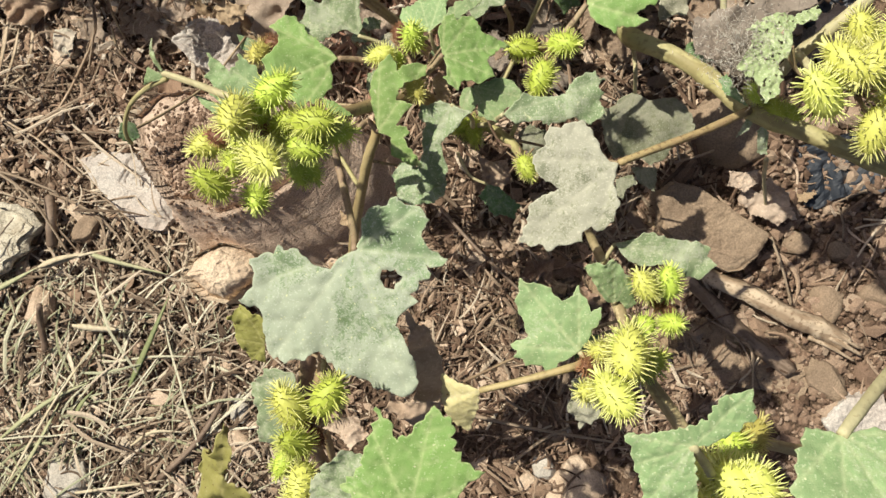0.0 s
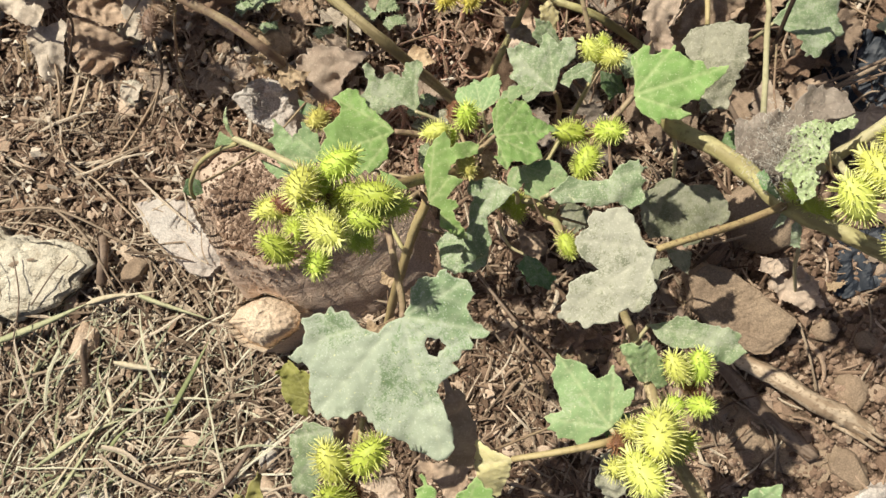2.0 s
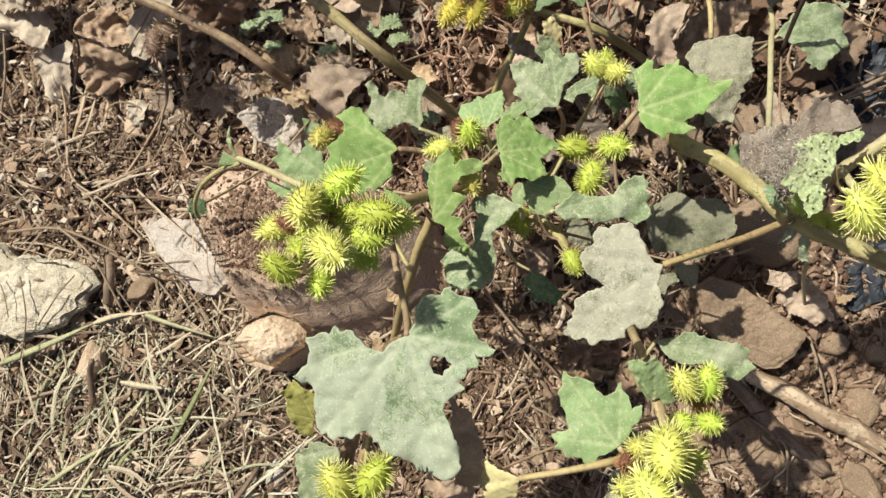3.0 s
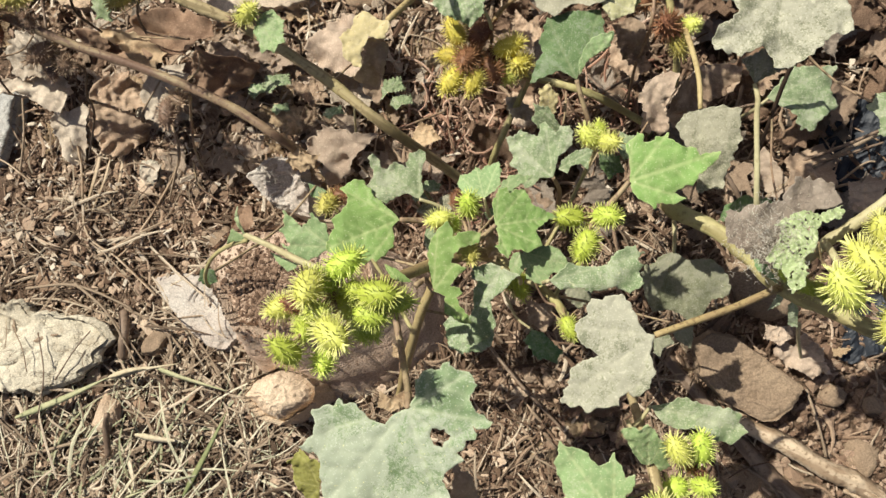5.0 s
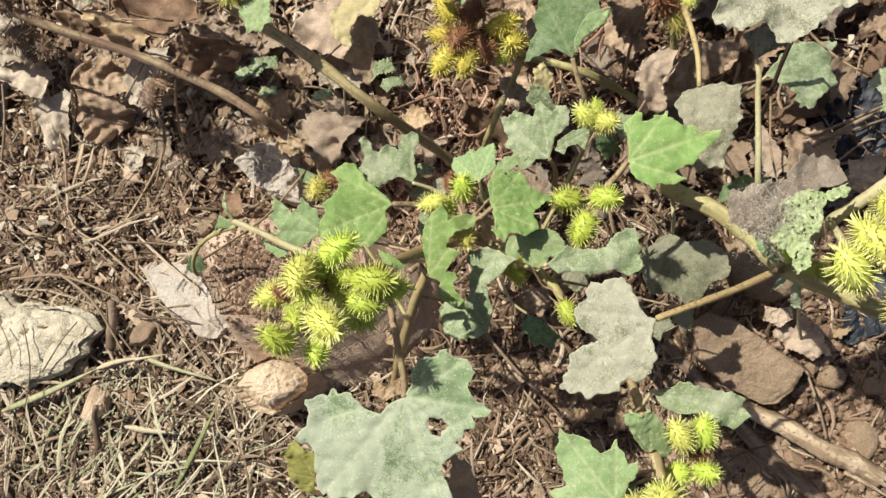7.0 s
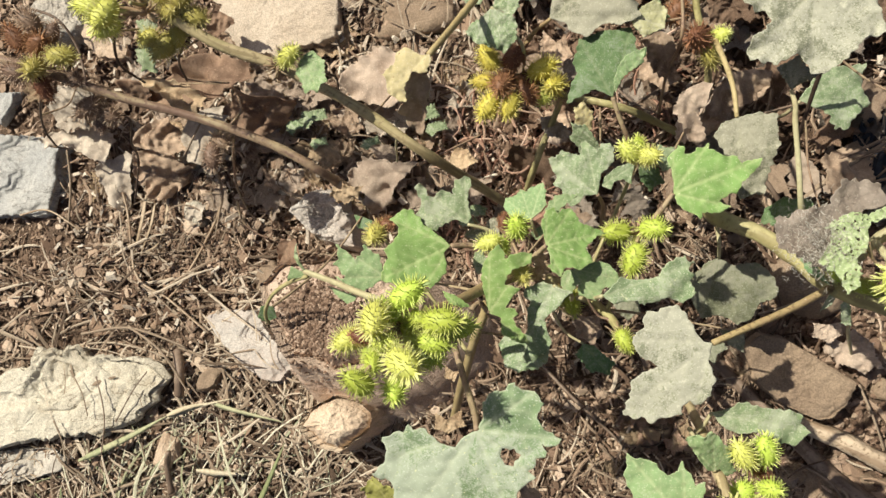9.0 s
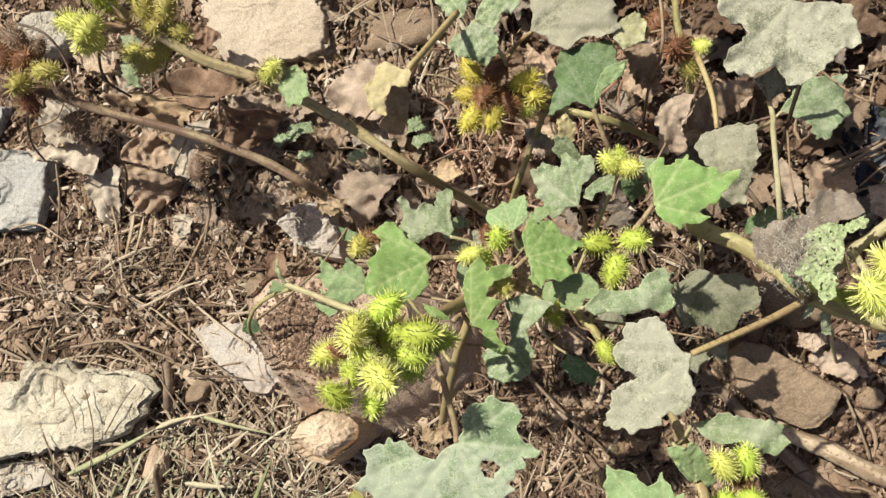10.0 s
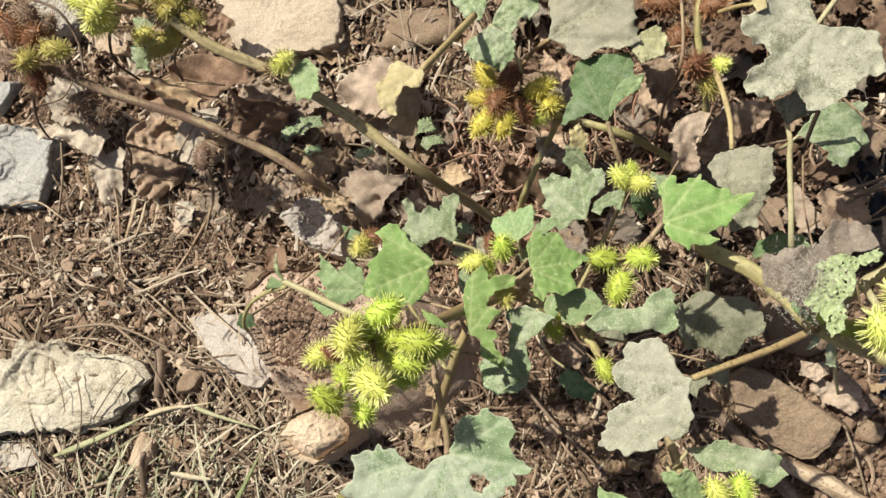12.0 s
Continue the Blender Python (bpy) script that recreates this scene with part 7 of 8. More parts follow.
dry_leaf((0.162, 0.165, 0.030), (0.162, 0.126, 0.040), -8, [(-63, 0.022), (-26, 0.039), (-2, 0.055), (29, 0.046), (76, 0.023), (113, 0.013), (0, 0.000)], DRY_BROWN, "brown-grey dead leaf on the soil", seed=269, crumple=0.1)
dry_leaf((0.036, 0.203, 0.125), (0.038, 0.163, 0.115), 0, [(-61, 0.009), (-43, 0.02), (-18, 0.028), (-7, 0.038), (2, 0.044), (13, 0.041), (15, 0.033), (10, 0.021), (41, 0.018), (93, 0.017), (105, 0.011), (0, 0.0)], DRY_GREY, "curled mauve-grey dead leaf", seed=270, curl=0.7, crumple=0.05, notch=0.02, pleat=0.1)
dry_leaf((0.107, 0.226, 0.035), (0.052, 0.192, 0.030), -7, [(-4, 0.065), (-18, 0.051), (-31, 0.039), (-49, 0.024), (-118, 0.007), (0, 0.000), (64, 0.006), (38, 0.016), (14, 0.028), (14, 0.042), (12, 0.058), (7, 0.068)], DRY_BROWN, "brown dead leaf, flat on the litter", seed=271, wave=0.06, notch=0.03, crumple=0.05)
dry_leaf((0.015, 0.251, 0.030), (0.024, 0.230, 0.030), 0, [(-137, 0.016), (-65, 0.019), (-6, 0.030), (31, 0.029), (82, 0.015), (0, 0.000)], DRY_BROWN, "reddish-brown dead leaf on the soil", seed=272)
dry_leaf((-0.052, 0.031, 0.030), (-0.042, 0.012, 0.030), 0, [(-138, 0.013), (-56, 0.019), (-16, 0.026), (18, 0.023), (75, 0.012), (0, 0.000)], DRY_BROWN, "reddish dead leaf in the shade", seed=273, crumple=0.12)
dry_leaf((-0.172, -0.053, 0.060), (-0.181, -0.061, 0.060), 0, [(-72, 0.012), (-6, 0.014), (53, 0.012), (121, 0.018), (170, 0.016), (0, 0.000)], DRY_TAN, "tan curled leaf scrap by the boulder", seed=274, crumple=0.15)
dry_leaf((-0.167, -0.013, 0.050), (-0.172, -0.009, 0.050), 0, [(0, 0.010), (73, 0.010), (134, 0.009), (-136, 0.006), (0, 0.000)], DRY_TAN, "tan curled leaf scrap on the soil", seed=275, crumple=0.15)
dry_leaf((-0.066, 0.211, 0.030), (-0.080, 0.206, 0.030), 0, [(-37, 0.015), (2, 0.020), (58, 0.017), (111, 0.016), (-180, 0.007), (0, 0.000)], DRY_BROWN, "reddish-brown dead leaf on the soil", seed=276)
dry_leaf((-0.349, 0.221, 0.010), (-0.332, 0.205, 0.010), 0, [(-155, 0.018), (-80, 0.025), (-23, 0.029), (22, 0.030), (0, 0.000)], DRY_BROWN, "brown dead leaf on the soil", seed=277, crumple=0.12)
dry_leaf((-0.080, 0.198, 0.030), (-0.063, 0.182, 0.030), 0, [(168, 0.013), (0, 0.000), (-75, 0.011), (-15, 0.019), (14, 0.023), (78, 0.013)], DRY_GREY, "grey dead leaf on the soil", seed=278, crumple=0.1)
dry_leaf((-0.288, 0.204, 0.030), (-0.280, 0.182, 0.030), 0, [(-125, 0.015), (-69, 0.023), (-21, 0.030), (16, 0.028), (66, 0.014), (0, 0.000)], DRY_TAN, "yellow-brown dead leaf on the soil", seed=279, crumple=0.12)
dry_leaf((-0.352, 0.237, 0.030), (-0.340, 0.250, 0.030), 0, [(78, 0.036), (110, 0.026), (0, 0.000), (-138, 0.008), (-46, 0.030), (-3, 0.033), (42, 0.031)], DRY_GREY, "pale grey frayed dead leaf", seed=280, crumple=0.16)

dry_leaf((-0.479, 0.205, 0.045), (-0.456, 0.162, 0.02), 8, [(54, 0.019), (46, 0.038), (36, 0.056), (23, 0.062), (-2, 0.057), (-20, 0.05), (-28, 0.036), (-46, 0.029), (0, 0.0)], DRY_BROWN, "grey-brown folded dead leaf with raised ribs", seed=351, fold=-0.3, wave=0.14, crumple=0.05, notch=0.03, pleat=0.2)
dry_leaf((-0.448, 0.261, 0.09), (-0.451, 0.235, 0.07), 0, [(-53, 0.009), (-24, 0.022), (-15, 0.036), (10, 0.031), (56, 0.019), (84, 0.012), (0, 0.0)], DRY_RUST, "dark rust-brown curled scrap of leaf", seed=352, curl=0.8, wave=0.08, crumple=0.1, notch=0.05)
dry_leaf((-0.377, 0.327, 0.06), (-0.388, 0.304, 0.05), 0, [(-81, 0.019), (-41, 0.026), (-2, 0.03), (24, 0.018), (81, 0.018), (87, 0.007), (0, 0.0)], DRY_RUST, "dark sunlit flap of the dead leaf, its light put into tan by the white slab", seed=353, curl=0.7, wave=0.1, crumple=0.12, notch=0.05)
dry_leaf((-0.521, 0.264, 0.05), (-0.578, 0.246, 0.035), 0, [(-44, 0.017), (-28, 0.048), (-10, 0.062), (6, 0.062), (32, 0.048), (68, 0.031), (93, 0.019), (0, 0.0)], DRY_PALE, "papery cream dead leaf under a dry stem", seed=354, fold=0.2, wave=0.08, crumple=0.1, notch=0.05)
dry_leaf((0.034, 0.2, 0.06), (0.053, 0.207, 0.09), 0, [(33, 0.011), (12, 0.03), (-3, 0.041), (-21, 0.034), (-62, 0.026), (-87, 0.028), (-110, 0.024), (-119, 0.014), (0, 0.0)], DRY_GREY, "pinkish-grey curled dead leaf among the stalks", seed=355, fold=0.4, wave=0.08, crumple=0.06, notch=0.03)
dry_leaf((0.075, 0.23, 0.05), (0.108, 0.205, 0.03), 0, [(-100, 0.021), (-79, 0.043), (-48, 0.042), (-29, 0.03), (4, 0.038), (21, 0.036), (37, 0.037), (44, 0.021), (0, 0.0)], DRY_BROWN, "large brown dead leaf on the litter", seed=356, wave=0.07, crumple=0.08, notch=0.03)
dry_leaf((0.004, 0.262, 0.06), (0.035, 0.237, 0.05), 0, [(57, 0.011), (27, 0.032), (-9, 0.041), (-26, 0.036), (-25, 0.016), (0, 0.0)], DRY_BROWN, "brown dead leaf under the brown burs", seed=357, wave=0.08, crumple=0.08, notch=0.05)
dry_leaf((-0.081, 0.201, 0.07), (-0.056, 0.186, 0.06), 0, [(35, 0.01), (11, 0.023), (0, 0.036), (-15, 0.026), (-38, 0.018), (-54, 0.009), (0, 0.0)], DRY_PALE, "pale shrivelled dead leaf beside a stem", seed=358, wave=0.1, crumple=0.1, notch=0.05)
dry_leaf((-0.168, 0.184, 0.02), (-0.146, 0.179, 0.02), 0, [(69, 0.008), (26, 0.015), (-8, 0.026), (-49, 0.019), (-95, 0.015), (0, 0.0)], DRY_TAN, "tan dead leaf on the root litter", seed=359, wave=0.1, crumple=0.12, notch=0.05)
leaf(upper_plant, (-0.002, 0.247, 0.17), (0.021, 0.249, 0.165), 5, [(44, 0.008), (32, 0.019), (4, 0.024), (-29, 0.023), (-75, 0.017), (-105, 0.008), (0, 0.0)], LEAF_STRAW, "pale yellowish lobe of a dusty leaf", seed=360, notch=0.03, teeth=0.012, wave=0.06)
leaf(upper_plant, (-0.018, 0.194, 0.165), (0.004, 0.22, 0.178), 14, [(45, 0.008), (29, 0.018), (23, 0.023), (17, 0.028), (9, 0.031), (0, 0.037), (-4, 0.031), (-8, 0.027), (0, 0.018), (8, 0.011), (0, 0.0)], LEAF_FRESH, "fresh green lobe folded up from a dusty leaf", seed=364, notch=0.0, teeth=0.012, wave=0.04)

green_weed = thing("seedling", (-0.201, 0.219, 0.000), "tiny crinkled green weed seedlings", "weed")
leaf(green_weed, (-0.191, 0.214, 0.036), (-0.180, 0.225, 0.034), -2, [(-36, 0.016), (11, 0.019), (46, 0.013), (92, 0.018), (133, 0.016), (-173, 0.010), (0, 0.000)], LEAF_DUSTY, "crinkled small green leaf", [(-0.198, 0.220, 0.010), (-0.203, 0.222, -0.010)], radius=0.0008, seed=281, notch=0.06, teeth=0.06, wave=0.14, crumple=0.05)
leaf(green_weed, (-0.178, 0.203, 0.036), (-0.171, 0.210, 0.034), -2, [(-36, 0.011), (10, 0.013), (45, 0.009), (91, 0.012), (132, 0.011), (-173, 0.007), (0, 0.000)], LEAF_DUSTY, "crinkled small green leaf", [(-0.185, 0.208, 0.010), (-0.189, 0.209, -0.010)], radius=0.0008, seed=282, notch=0.06, teeth=0.06, wave=0.14, crumple=0.05)
leaf(green_weed, (-0.297, 0.221, 0.036), (-0.287, 0.231, 0.034), -2, [(-36, 0.014), (11, 0.017), (47, 0.011), (93, 0.016), (132, 0.014), (-173, 0.009), (0, 0.000)], LEAF_DUSTY, "crinkled small green leaf", [(-0.308, 0.227, 0.010), (-0.315, 0.229, -0.010)], radius=0.0008, seed=283, notch=0.06, teeth=0.06, wave=0.14, crumple=0.05)
leaf(green_weed, (-0.313, 0.215, 0.036), (-0.305, 0.223, 0.034), -2, [(-36, 0.012), (11, 0.015), (47, 0.010), (93, 0.014), (132, 0.012), (-173, 0.008), (0, 0.000)], LEAF_DUSTY, "crinkled small green leaf", [(-0.325, 0.221, 0.010), (-0.333, 0.223, -0.010)], radius=0.0008, seed=284, notch=0.06, teeth=0.06, wave=0.14, crumple=0.05)
leaf(green_weed, (-0.241, 0.194, 0.036), (-0.235, 0.201, 0.034), -3, [(-36, 0.010), (11, 0.012), (46, 0.008), (91, 0.011), (132, 0.010), (-173, 0.006), (0, 0.000)], LEAF_DUSTY, "crinkled small green leaf", [(-0.250, 0.199, 0.010), (-0.256, 0.201, -0.010)], radius=0.0008, seed=285, notch=0.06, teeth=0.06, wave=0.14, crumple=0.05)
leaf(green_weed, (-0.292, 0.198, 0.036), (-0.286, 0.204, 0.034), -3, [(-37, 0.009), (11, 0.011), (46, 0.007), (91, 0.010), (131, 0.009), (-173, 0.006), (0, 0.000)], LEAF_DUSTY, "crinkled small green leaf", [(-0.303, 0.203, 0.010), (-0.310, 0.205, -0.010)], radius=0.0008, seed=286, notch=0.06, teeth=0.06, wave=0.14, crumple=0.05)
twig([(0.112, -0.052, 0.004), (0.128, -0.065, 0.010), (0.156, -0.078, 0.014), (0.183, -0.094, 0.014), (0.206, -0.103, 0.010), (0.228, -0.116, 0.004)], 0.0064, 0.0076, WOOD_PALE, "thick pale bark-stripped stick", 287, name="stick", sides=12, count=40)
for a, b, c, r in ((0.224, -0.110, 0.013, 0.0030), (0.226, -0.116, 0.011, 0.0036), (0.221, -0.121, 0.010, 0.0026), (0.228, -0.112, 0.007, 0.0028)):
    twig([(a - 0.022, b + 0.010, c - 0.001), (a - 0.004, b + 0.001, c), (a + 0.014, b - 0.010, c - 0.004)], r, r * 0.3, WOOD_PALE, "pale splinter at the end of a stick", 345)
twig([(0.058, -0.011, 0.004), (0.106, -0.065, 0.008), (0.147, -0.108, 0.010), (0.187, -0.140, 0.006)], 0.005, 0.006, WOOD_DARK, "dark grey-brown stick lying on the soil", 288, name="stick", sides=12, count=36)
twig([(-0.098, -0.006, 0.012), (-0.069, -0.038, 0.016), (-0.026, -0.081, 0.012)], 0.0016, 0.0012, WOOD_DARK, "thin dark twig lying on the soil", 289)
twig([(-0.462, 0.006, 0.000), (-0.454, -0.015, 0.012), (-0.458, -0.038, 0.006)], 0.005, 0.0045, WOOD_DARK, "short stub of wood lying on the soil", 290)
twig([(-0.456, -0.090, 0.030), (-0.467, -0.106, 0.014), (-0.469, -0.135, 0.004)], 0.0028, 0.0035, WOOD_DARK, "dark broken stub standing up", 291)
twig([(-0.559, -0.141, 0.006), (-0.492, -0.120, 0.008), (-0.441, -0.105, 0.006)], 0.0018, 0.001, STRAW, "dry grass stalk lying on the soil", 292)
twig([(-0.360, -0.251, 0.008), (-0.319, -0.212, 0.012), (-0.290, -0.166, 0.010)], 0.0028, 0.0022, WOOD_DARK, "grey-brown twig lying on the soil", 293)
twig([(-0.042, -0.224, 0.014), (-0.013, -0.200, 0.018), (0.010, -0.189, 0.014)], 0.0014, 0.0012, STRAW, "pale thin twig lying on the soil", 294)
twig([(-0.075, -0.182, 0.012), (-0.018, -0.191, 0.018), (0.052, -0.203, 0.010)], 0.0016, 0.001, STRAW, "pale thin twig lying on the soil", 295)
twig([(0.169, -0.031, 0.010), (0.177, -0.058, 0.016), (0.186, -0.086, 0.008)], 0.0012, 0.001, STRAW, "straw stalk lying on the soil", 296)
twig([(0.142, -0.114, 0.010), (0.154, -0.122, 0.014), (0.157, -0.160, 0.010)], 0.0014, 0.001, STRAW, "bent straw stalk lying on the soil", 297)
twig([(0.119, -0.096, 0.010), (0.145, -0.115, 0.014), (0.163, -0.155, 0.008)], 0.001, 0.0008, WOOD_DARK, "thin root lying on the soil", 298)
twig([(-0.538, 0.235, 0.015), (-0.511, 0.155, 0.012), (-0.501, 0.085, 0.012), (-0.466, 0.059, 0.010), (-0.424, 0.024, 0.008)], 0.0013, 0.001, WOOD_PALE, "pale winding root lying on the soil", 299)
twig([(-0.410, 0.191, 0.020), (-0.401, 0.155, 0.018), (-0.427, 0.108, 0.012), (-0.454, 0.070, 0.012), (-0.467, 0.060, 0.008)], 0.0014, 0.0011, WOOD_PALE, "pale winding root lying on the soil", 300)
twig([(-0.380, 0.153, 0.030), (-0.376, 0.129, 0.020), (-0.354, 0.116, 0.012), (-0.352, 0.142, 0.012)], 0.001, 0.0008, STEM_PURPLE, "thin curled brown root lying on the soil", 301)
twig([(-0.564, 0.026, 0.012), (-0.509, 0.031, 0.014), (-0.457, 0.014, 0.010), (-0.448, 0.007, 0.006)], 0.0014, 0.001, STRAW, "straw stalk lying on the soil", 302)
twig([(-0.509, 0.033, 0.014), (-0.468, 0.006, 0.020), (-0.440, -0.043, 0.010)], 0.0014, 0.001, STRAW, "straw stalk lying on the soil", 303)
twig([(0.088, 0.153, 0.050), (0.101, 0.136, 0.045), (0.117, 0.111, 0.030)], 0.0022, 0.002, WOOD_DARK, "grey dead stalk lying on the soil", 307)
twig([(0.121, 0.117, 0.020), (0.157, 0.144, 0.030), (0.189, 0.163, 0.030), (0.233, 0.188, 0.020)], 0.0022, 0.0016, STRAW, "dry grass stalk lying on the soil", 308)
twig([(-0.596, 0.356, 0.060), (-0.564, 0.344, 0.050), (-0.554, 0.320, 0.030), (-0.551, 0.286, 0.020)], 0.0016, 0.0012, WOOD_DARK, "thin grey stalk lying on the soil", 309)
twig([(-0.580, 0.140, 0.010), (-0.570, 0.180, 0.020), (-0.574, 0.216, 0.020)], 0.0012, 0.001, STRAW, "straw stalk lying on the soil", 310)
twig([(-0.429, 0.197, 0.040), (-0.407, 0.234, 0.040), (-0.397, 0.255, 0.030)], 0.001, 0.0008, STRAW, "thin straw lying on the soil", 311)
twig([(-0.182, 0.164, 0.090), (-0.160, 0.176, 0.080), (-0.133, 0.192, 0.060)], 0.0011, 0.0008, STEM_PURPLE, "thin reddish twig lying on the soil", 312)
BLADE_GREEN = stem_material("blade_green", (0.15, 0.18, 0.075), (0.22, 0.24, 0.11), (0.3, 0.3, 0.15), 0.3)
BLADE_PALE = stem_material("blade_pale", (0.33, 0.34, 0.19), (0.43, 0.41, 0.25), (0.5, 0.46, 0.33), 0.4)
BLADE_BARK = stem_material("blade_bark", (0.34, 0.25, 0.16), (0.47, 0.37, 0.26), (0.24, 0.16, 0.1), 0.5)
BLADE_STRAW = stem_material("blade_straw", (0.50, 0.42, 0.28), (0.58, 0.50, 0.37), (0.34, 0.26, 0.16), 0.3)
blade([(-0.387, -0.167, 0.006), (-0.361, -0.124, 0.016), (-0.343, -0.083, 0.012)], 0.0055, BLADE_GREEN, "dark green grass blade lying on straw")
blade([(-0.572, -0.104, 0.008), (-0.513, -0.08, 0.016), (-0.467, -0.057, 0.014)], 0.0065, BLADE_PALE, "broad pale green grass blade on the soil")
blade([(-0.467, -0.057, 0.014), (-0.444, -0.049, 0.016), (-0.418, -0.044, 0.012)], 0.005, BLADE_STRAW, "broad straw-coloured blade on the soil")
blade([(-0.418, -0.045, 0.012), (-0.392, -0.051, 0.018), (-0.343, -0.063, 0.014)], 0.0045, BLADE_PALE, "bent pale grass blade on the soil")
blade([(-0.436, -0.11, 0.014), (-0.409, -0.112, 0.016), (-0.385, -0.113, 0.014)], 0.006, BLADE_STRAW, "short cream straw blade on the soil")
blade([(-0.444, -0.134, 0.01), (-0.437, -0.146, 0.014), (-0.434, -0.165, 0.012)], 0.005, BLADE_STRAW, "short cream straw blade on the soil")
blade([(-0.515, -0.218, 0.01), (-0.462, -0.181, 0.018), (-0.421, -0.161, 0.012)], 0.0045, BLADE_PALE, "grey-green grass blade on the soil")
blade([(-0.507, -0.268, 0.008), (-0.467, -0.211, 0.016), (-0.449, -0.175, 0.012)], 0.0035, BLADE_PALE, "grey-green grass blade on the soil")
blade([(-0.442, -0.207, 0.008), (-0.43, -0.184, 0.016), (-0.418, -0.169, 0.012)], 0.004, BLADE_GREEN, "dark green grass blade lying on straw")
blade([(-0.512, -0.263, 0.008), (-0.455, -0.183, 0.02), (-0.413, -0.122, 0.012)], 0.0022, BLADE_STRAW, "long thin straw blade on the soil")
blade([(-0.46, -0.27, 0.01), (-0.406, -0.259, 0.014), (-0.353, -0.25, 0.012)], 0.003, BLADE_STRAW, "long thin straw blade on the soil")
blade([(-0.385, -0.22, 0.01), (-0.36, -0.205, 0.016), (-0.33, -0.205, 0.012)], 0.003, BLADE_STRAW, "curved yellow straw blade on the soil")
blade([(-0.472, -0.061, 0.012), (-0.432, -0.048, 0.014), (-0.395, -0.04, 0.012)], 0.003, BLADE_STRAW, "straw blade on the soil")
blade([(-0.487, 0.165, 0.014), (-0.489, 0.135, 0.02), (-0.505, 0.104, 0.01)], 0.0042, BLADE_BARK, "pale split strip of dry bark on the soil", "bark")
blade([(-0.477, 0.156, 0.014), (-0.479, 0.131, 0.02), (-0.497, 0.105, 0.01)], 0.0026, BLADE_BARK, "pale split strip of dry bark on the soil", "bark")
blade([(-0.462, 0.17, 0.014), (-0.461, 0.139, 0.02), (-0.475, 0.117, 0.01)], 0.003, BLADE_BARK, "bent pale strip of dry bark on the soil", "bark")
blade([(-0.473, 0.116, 0.014), (-0.476, 0.11, 0.02), (-0.492, 0.108, 0.01)], 0.0024, BLADE_BARK, "short pale strip of dry bark on the soil", "bark")
crumpled_sheet((0.206, 0.170, 0.004), (0.06, 0.075), PLASTIC, "crumpled dark blue-grey plastic sheet scrap", 3)
crumpled_sheet((0.224, 0.024, 0.002), (0.06, 0.05), PLASTIC, "crumpled dark blue-grey plastic sheet scrap", 5)
litter_leaves(44, (-0.62, -0.16, 0.13, 0.44), 61, tilt=11)
litter_leaves(150, (-0.12, 0.28, 0.10, 0.44), 62, (0.018, 0.045), 0.03, 22, (DRY_ASH, DRY_RUST, DRY_BROWN, DRY_RUST))
litter_leaves(16, (-0.16, 0.10, -0.16, 0.10), 63, (0.012, 0.03))
litter_leaves(20, (-0.022, 0.030, -0.078, -0.052), 67, (0.014, 0.028), 0.014, 25, (DRY_RED, DRY_TAN, DRY_RED, DRY_RED), "reddish curled dead bract on the soil")
litter_leaves(30, (-0.40, -0.15, 0.14, 0.29), 84, (0.020, 0.042), 0.006, 9, (DRY_GREY, DRY_BROWN, DRY_PALE, DRY_GREY))
litter_leaves(16, (-0.56, -0.36, 0.17, 0.33), 85, (0.018, 0.036), 0.006, 9, (DRY_GREY, DRY_BROWN, DRY_PALE, DRY_TAN))
litter_leaves(16, (-0.439, -0.259, 0.187, 0.287), 80, (0.012, 0.026), 0.006, 12)
litter_leaves(16, (-0.307, -0.187, 0.152, 0.272), 81, (0.012, 0.026), 0.006, 12)
litter_leaves(12, (-0.217, -0.117, 0.156, 0.276), 82, (0.012, 0.026), 0.006, 12)
litter_leaves(14, (-0.555, -0.395, 0.234, 0.334), 83, (0.012, 0.026), 0.006, 12)
litter_leaves(10, (0.10, 0.25, -0.02, 0.12), 64, (0.012, 0.028))
dry_leaf((0.198, 0.136, 0.050), (0.193, 0.114, 0.040), 12, [(-77, 0.010), (0, 0.000), (164, 0.008), (111, 0.018), (49, 0.028), (22, 0.033), (-7, 0.023)], DRY_GREY, "grey-tan dead leaf beside the plastic", seed=313, crumple=0.08, wave=0.06)
dry_leaf((-0.066, 0.269, 0.050), (-0.075, 0.255, 0.050), 0, [(-104, 0.017), (0, 0.000), (161, 0.010), (81, 0.018), (39, 0.023), (-14, 0.019)], DRY_BROWN, "reddish-brown dead leaf in shade", seed=314, crumple=0.1)
dry_leaf((0.020, 0.258, 0.090), (0.028, 0.227, 0.080), 3, [(-85, 0.017), (-109, 0.004), (0, 0.000), (45, 0.010), (18, 0.028), (-5, 0.036), (-28, 0.033), (-43, 0.025)], DRY_BROWN, "dark brown dead leaf below brown burs", seed=315, crumple=0.08)
twig([(0.060, 0.180, 0.050), (0.094, 0.192, 0.055), (0.130, 0.200, 0.050), (0.150, 0.203, 0.040)], 0.0012, 0.001, WOOD_DARK, "grey dead grass stalk across the litter", 316)
twig([(0.157, 0.155, 0.030), (0.186, 0.166, 0.040), (0.215, 0.179, 0.045)], 0.0015, 0.0012, WOOD_DARK, "split grey-tan stalk lying on the plastic", 317)
twig([(0.166, 0.152, 0.030), (0.190, 0.160, 0.038), (0.216, 0.169, 0.040)], 0.001, 0.0009, WOOD_DARK, "thin grey-tan stalk lying on the plastic", 318)
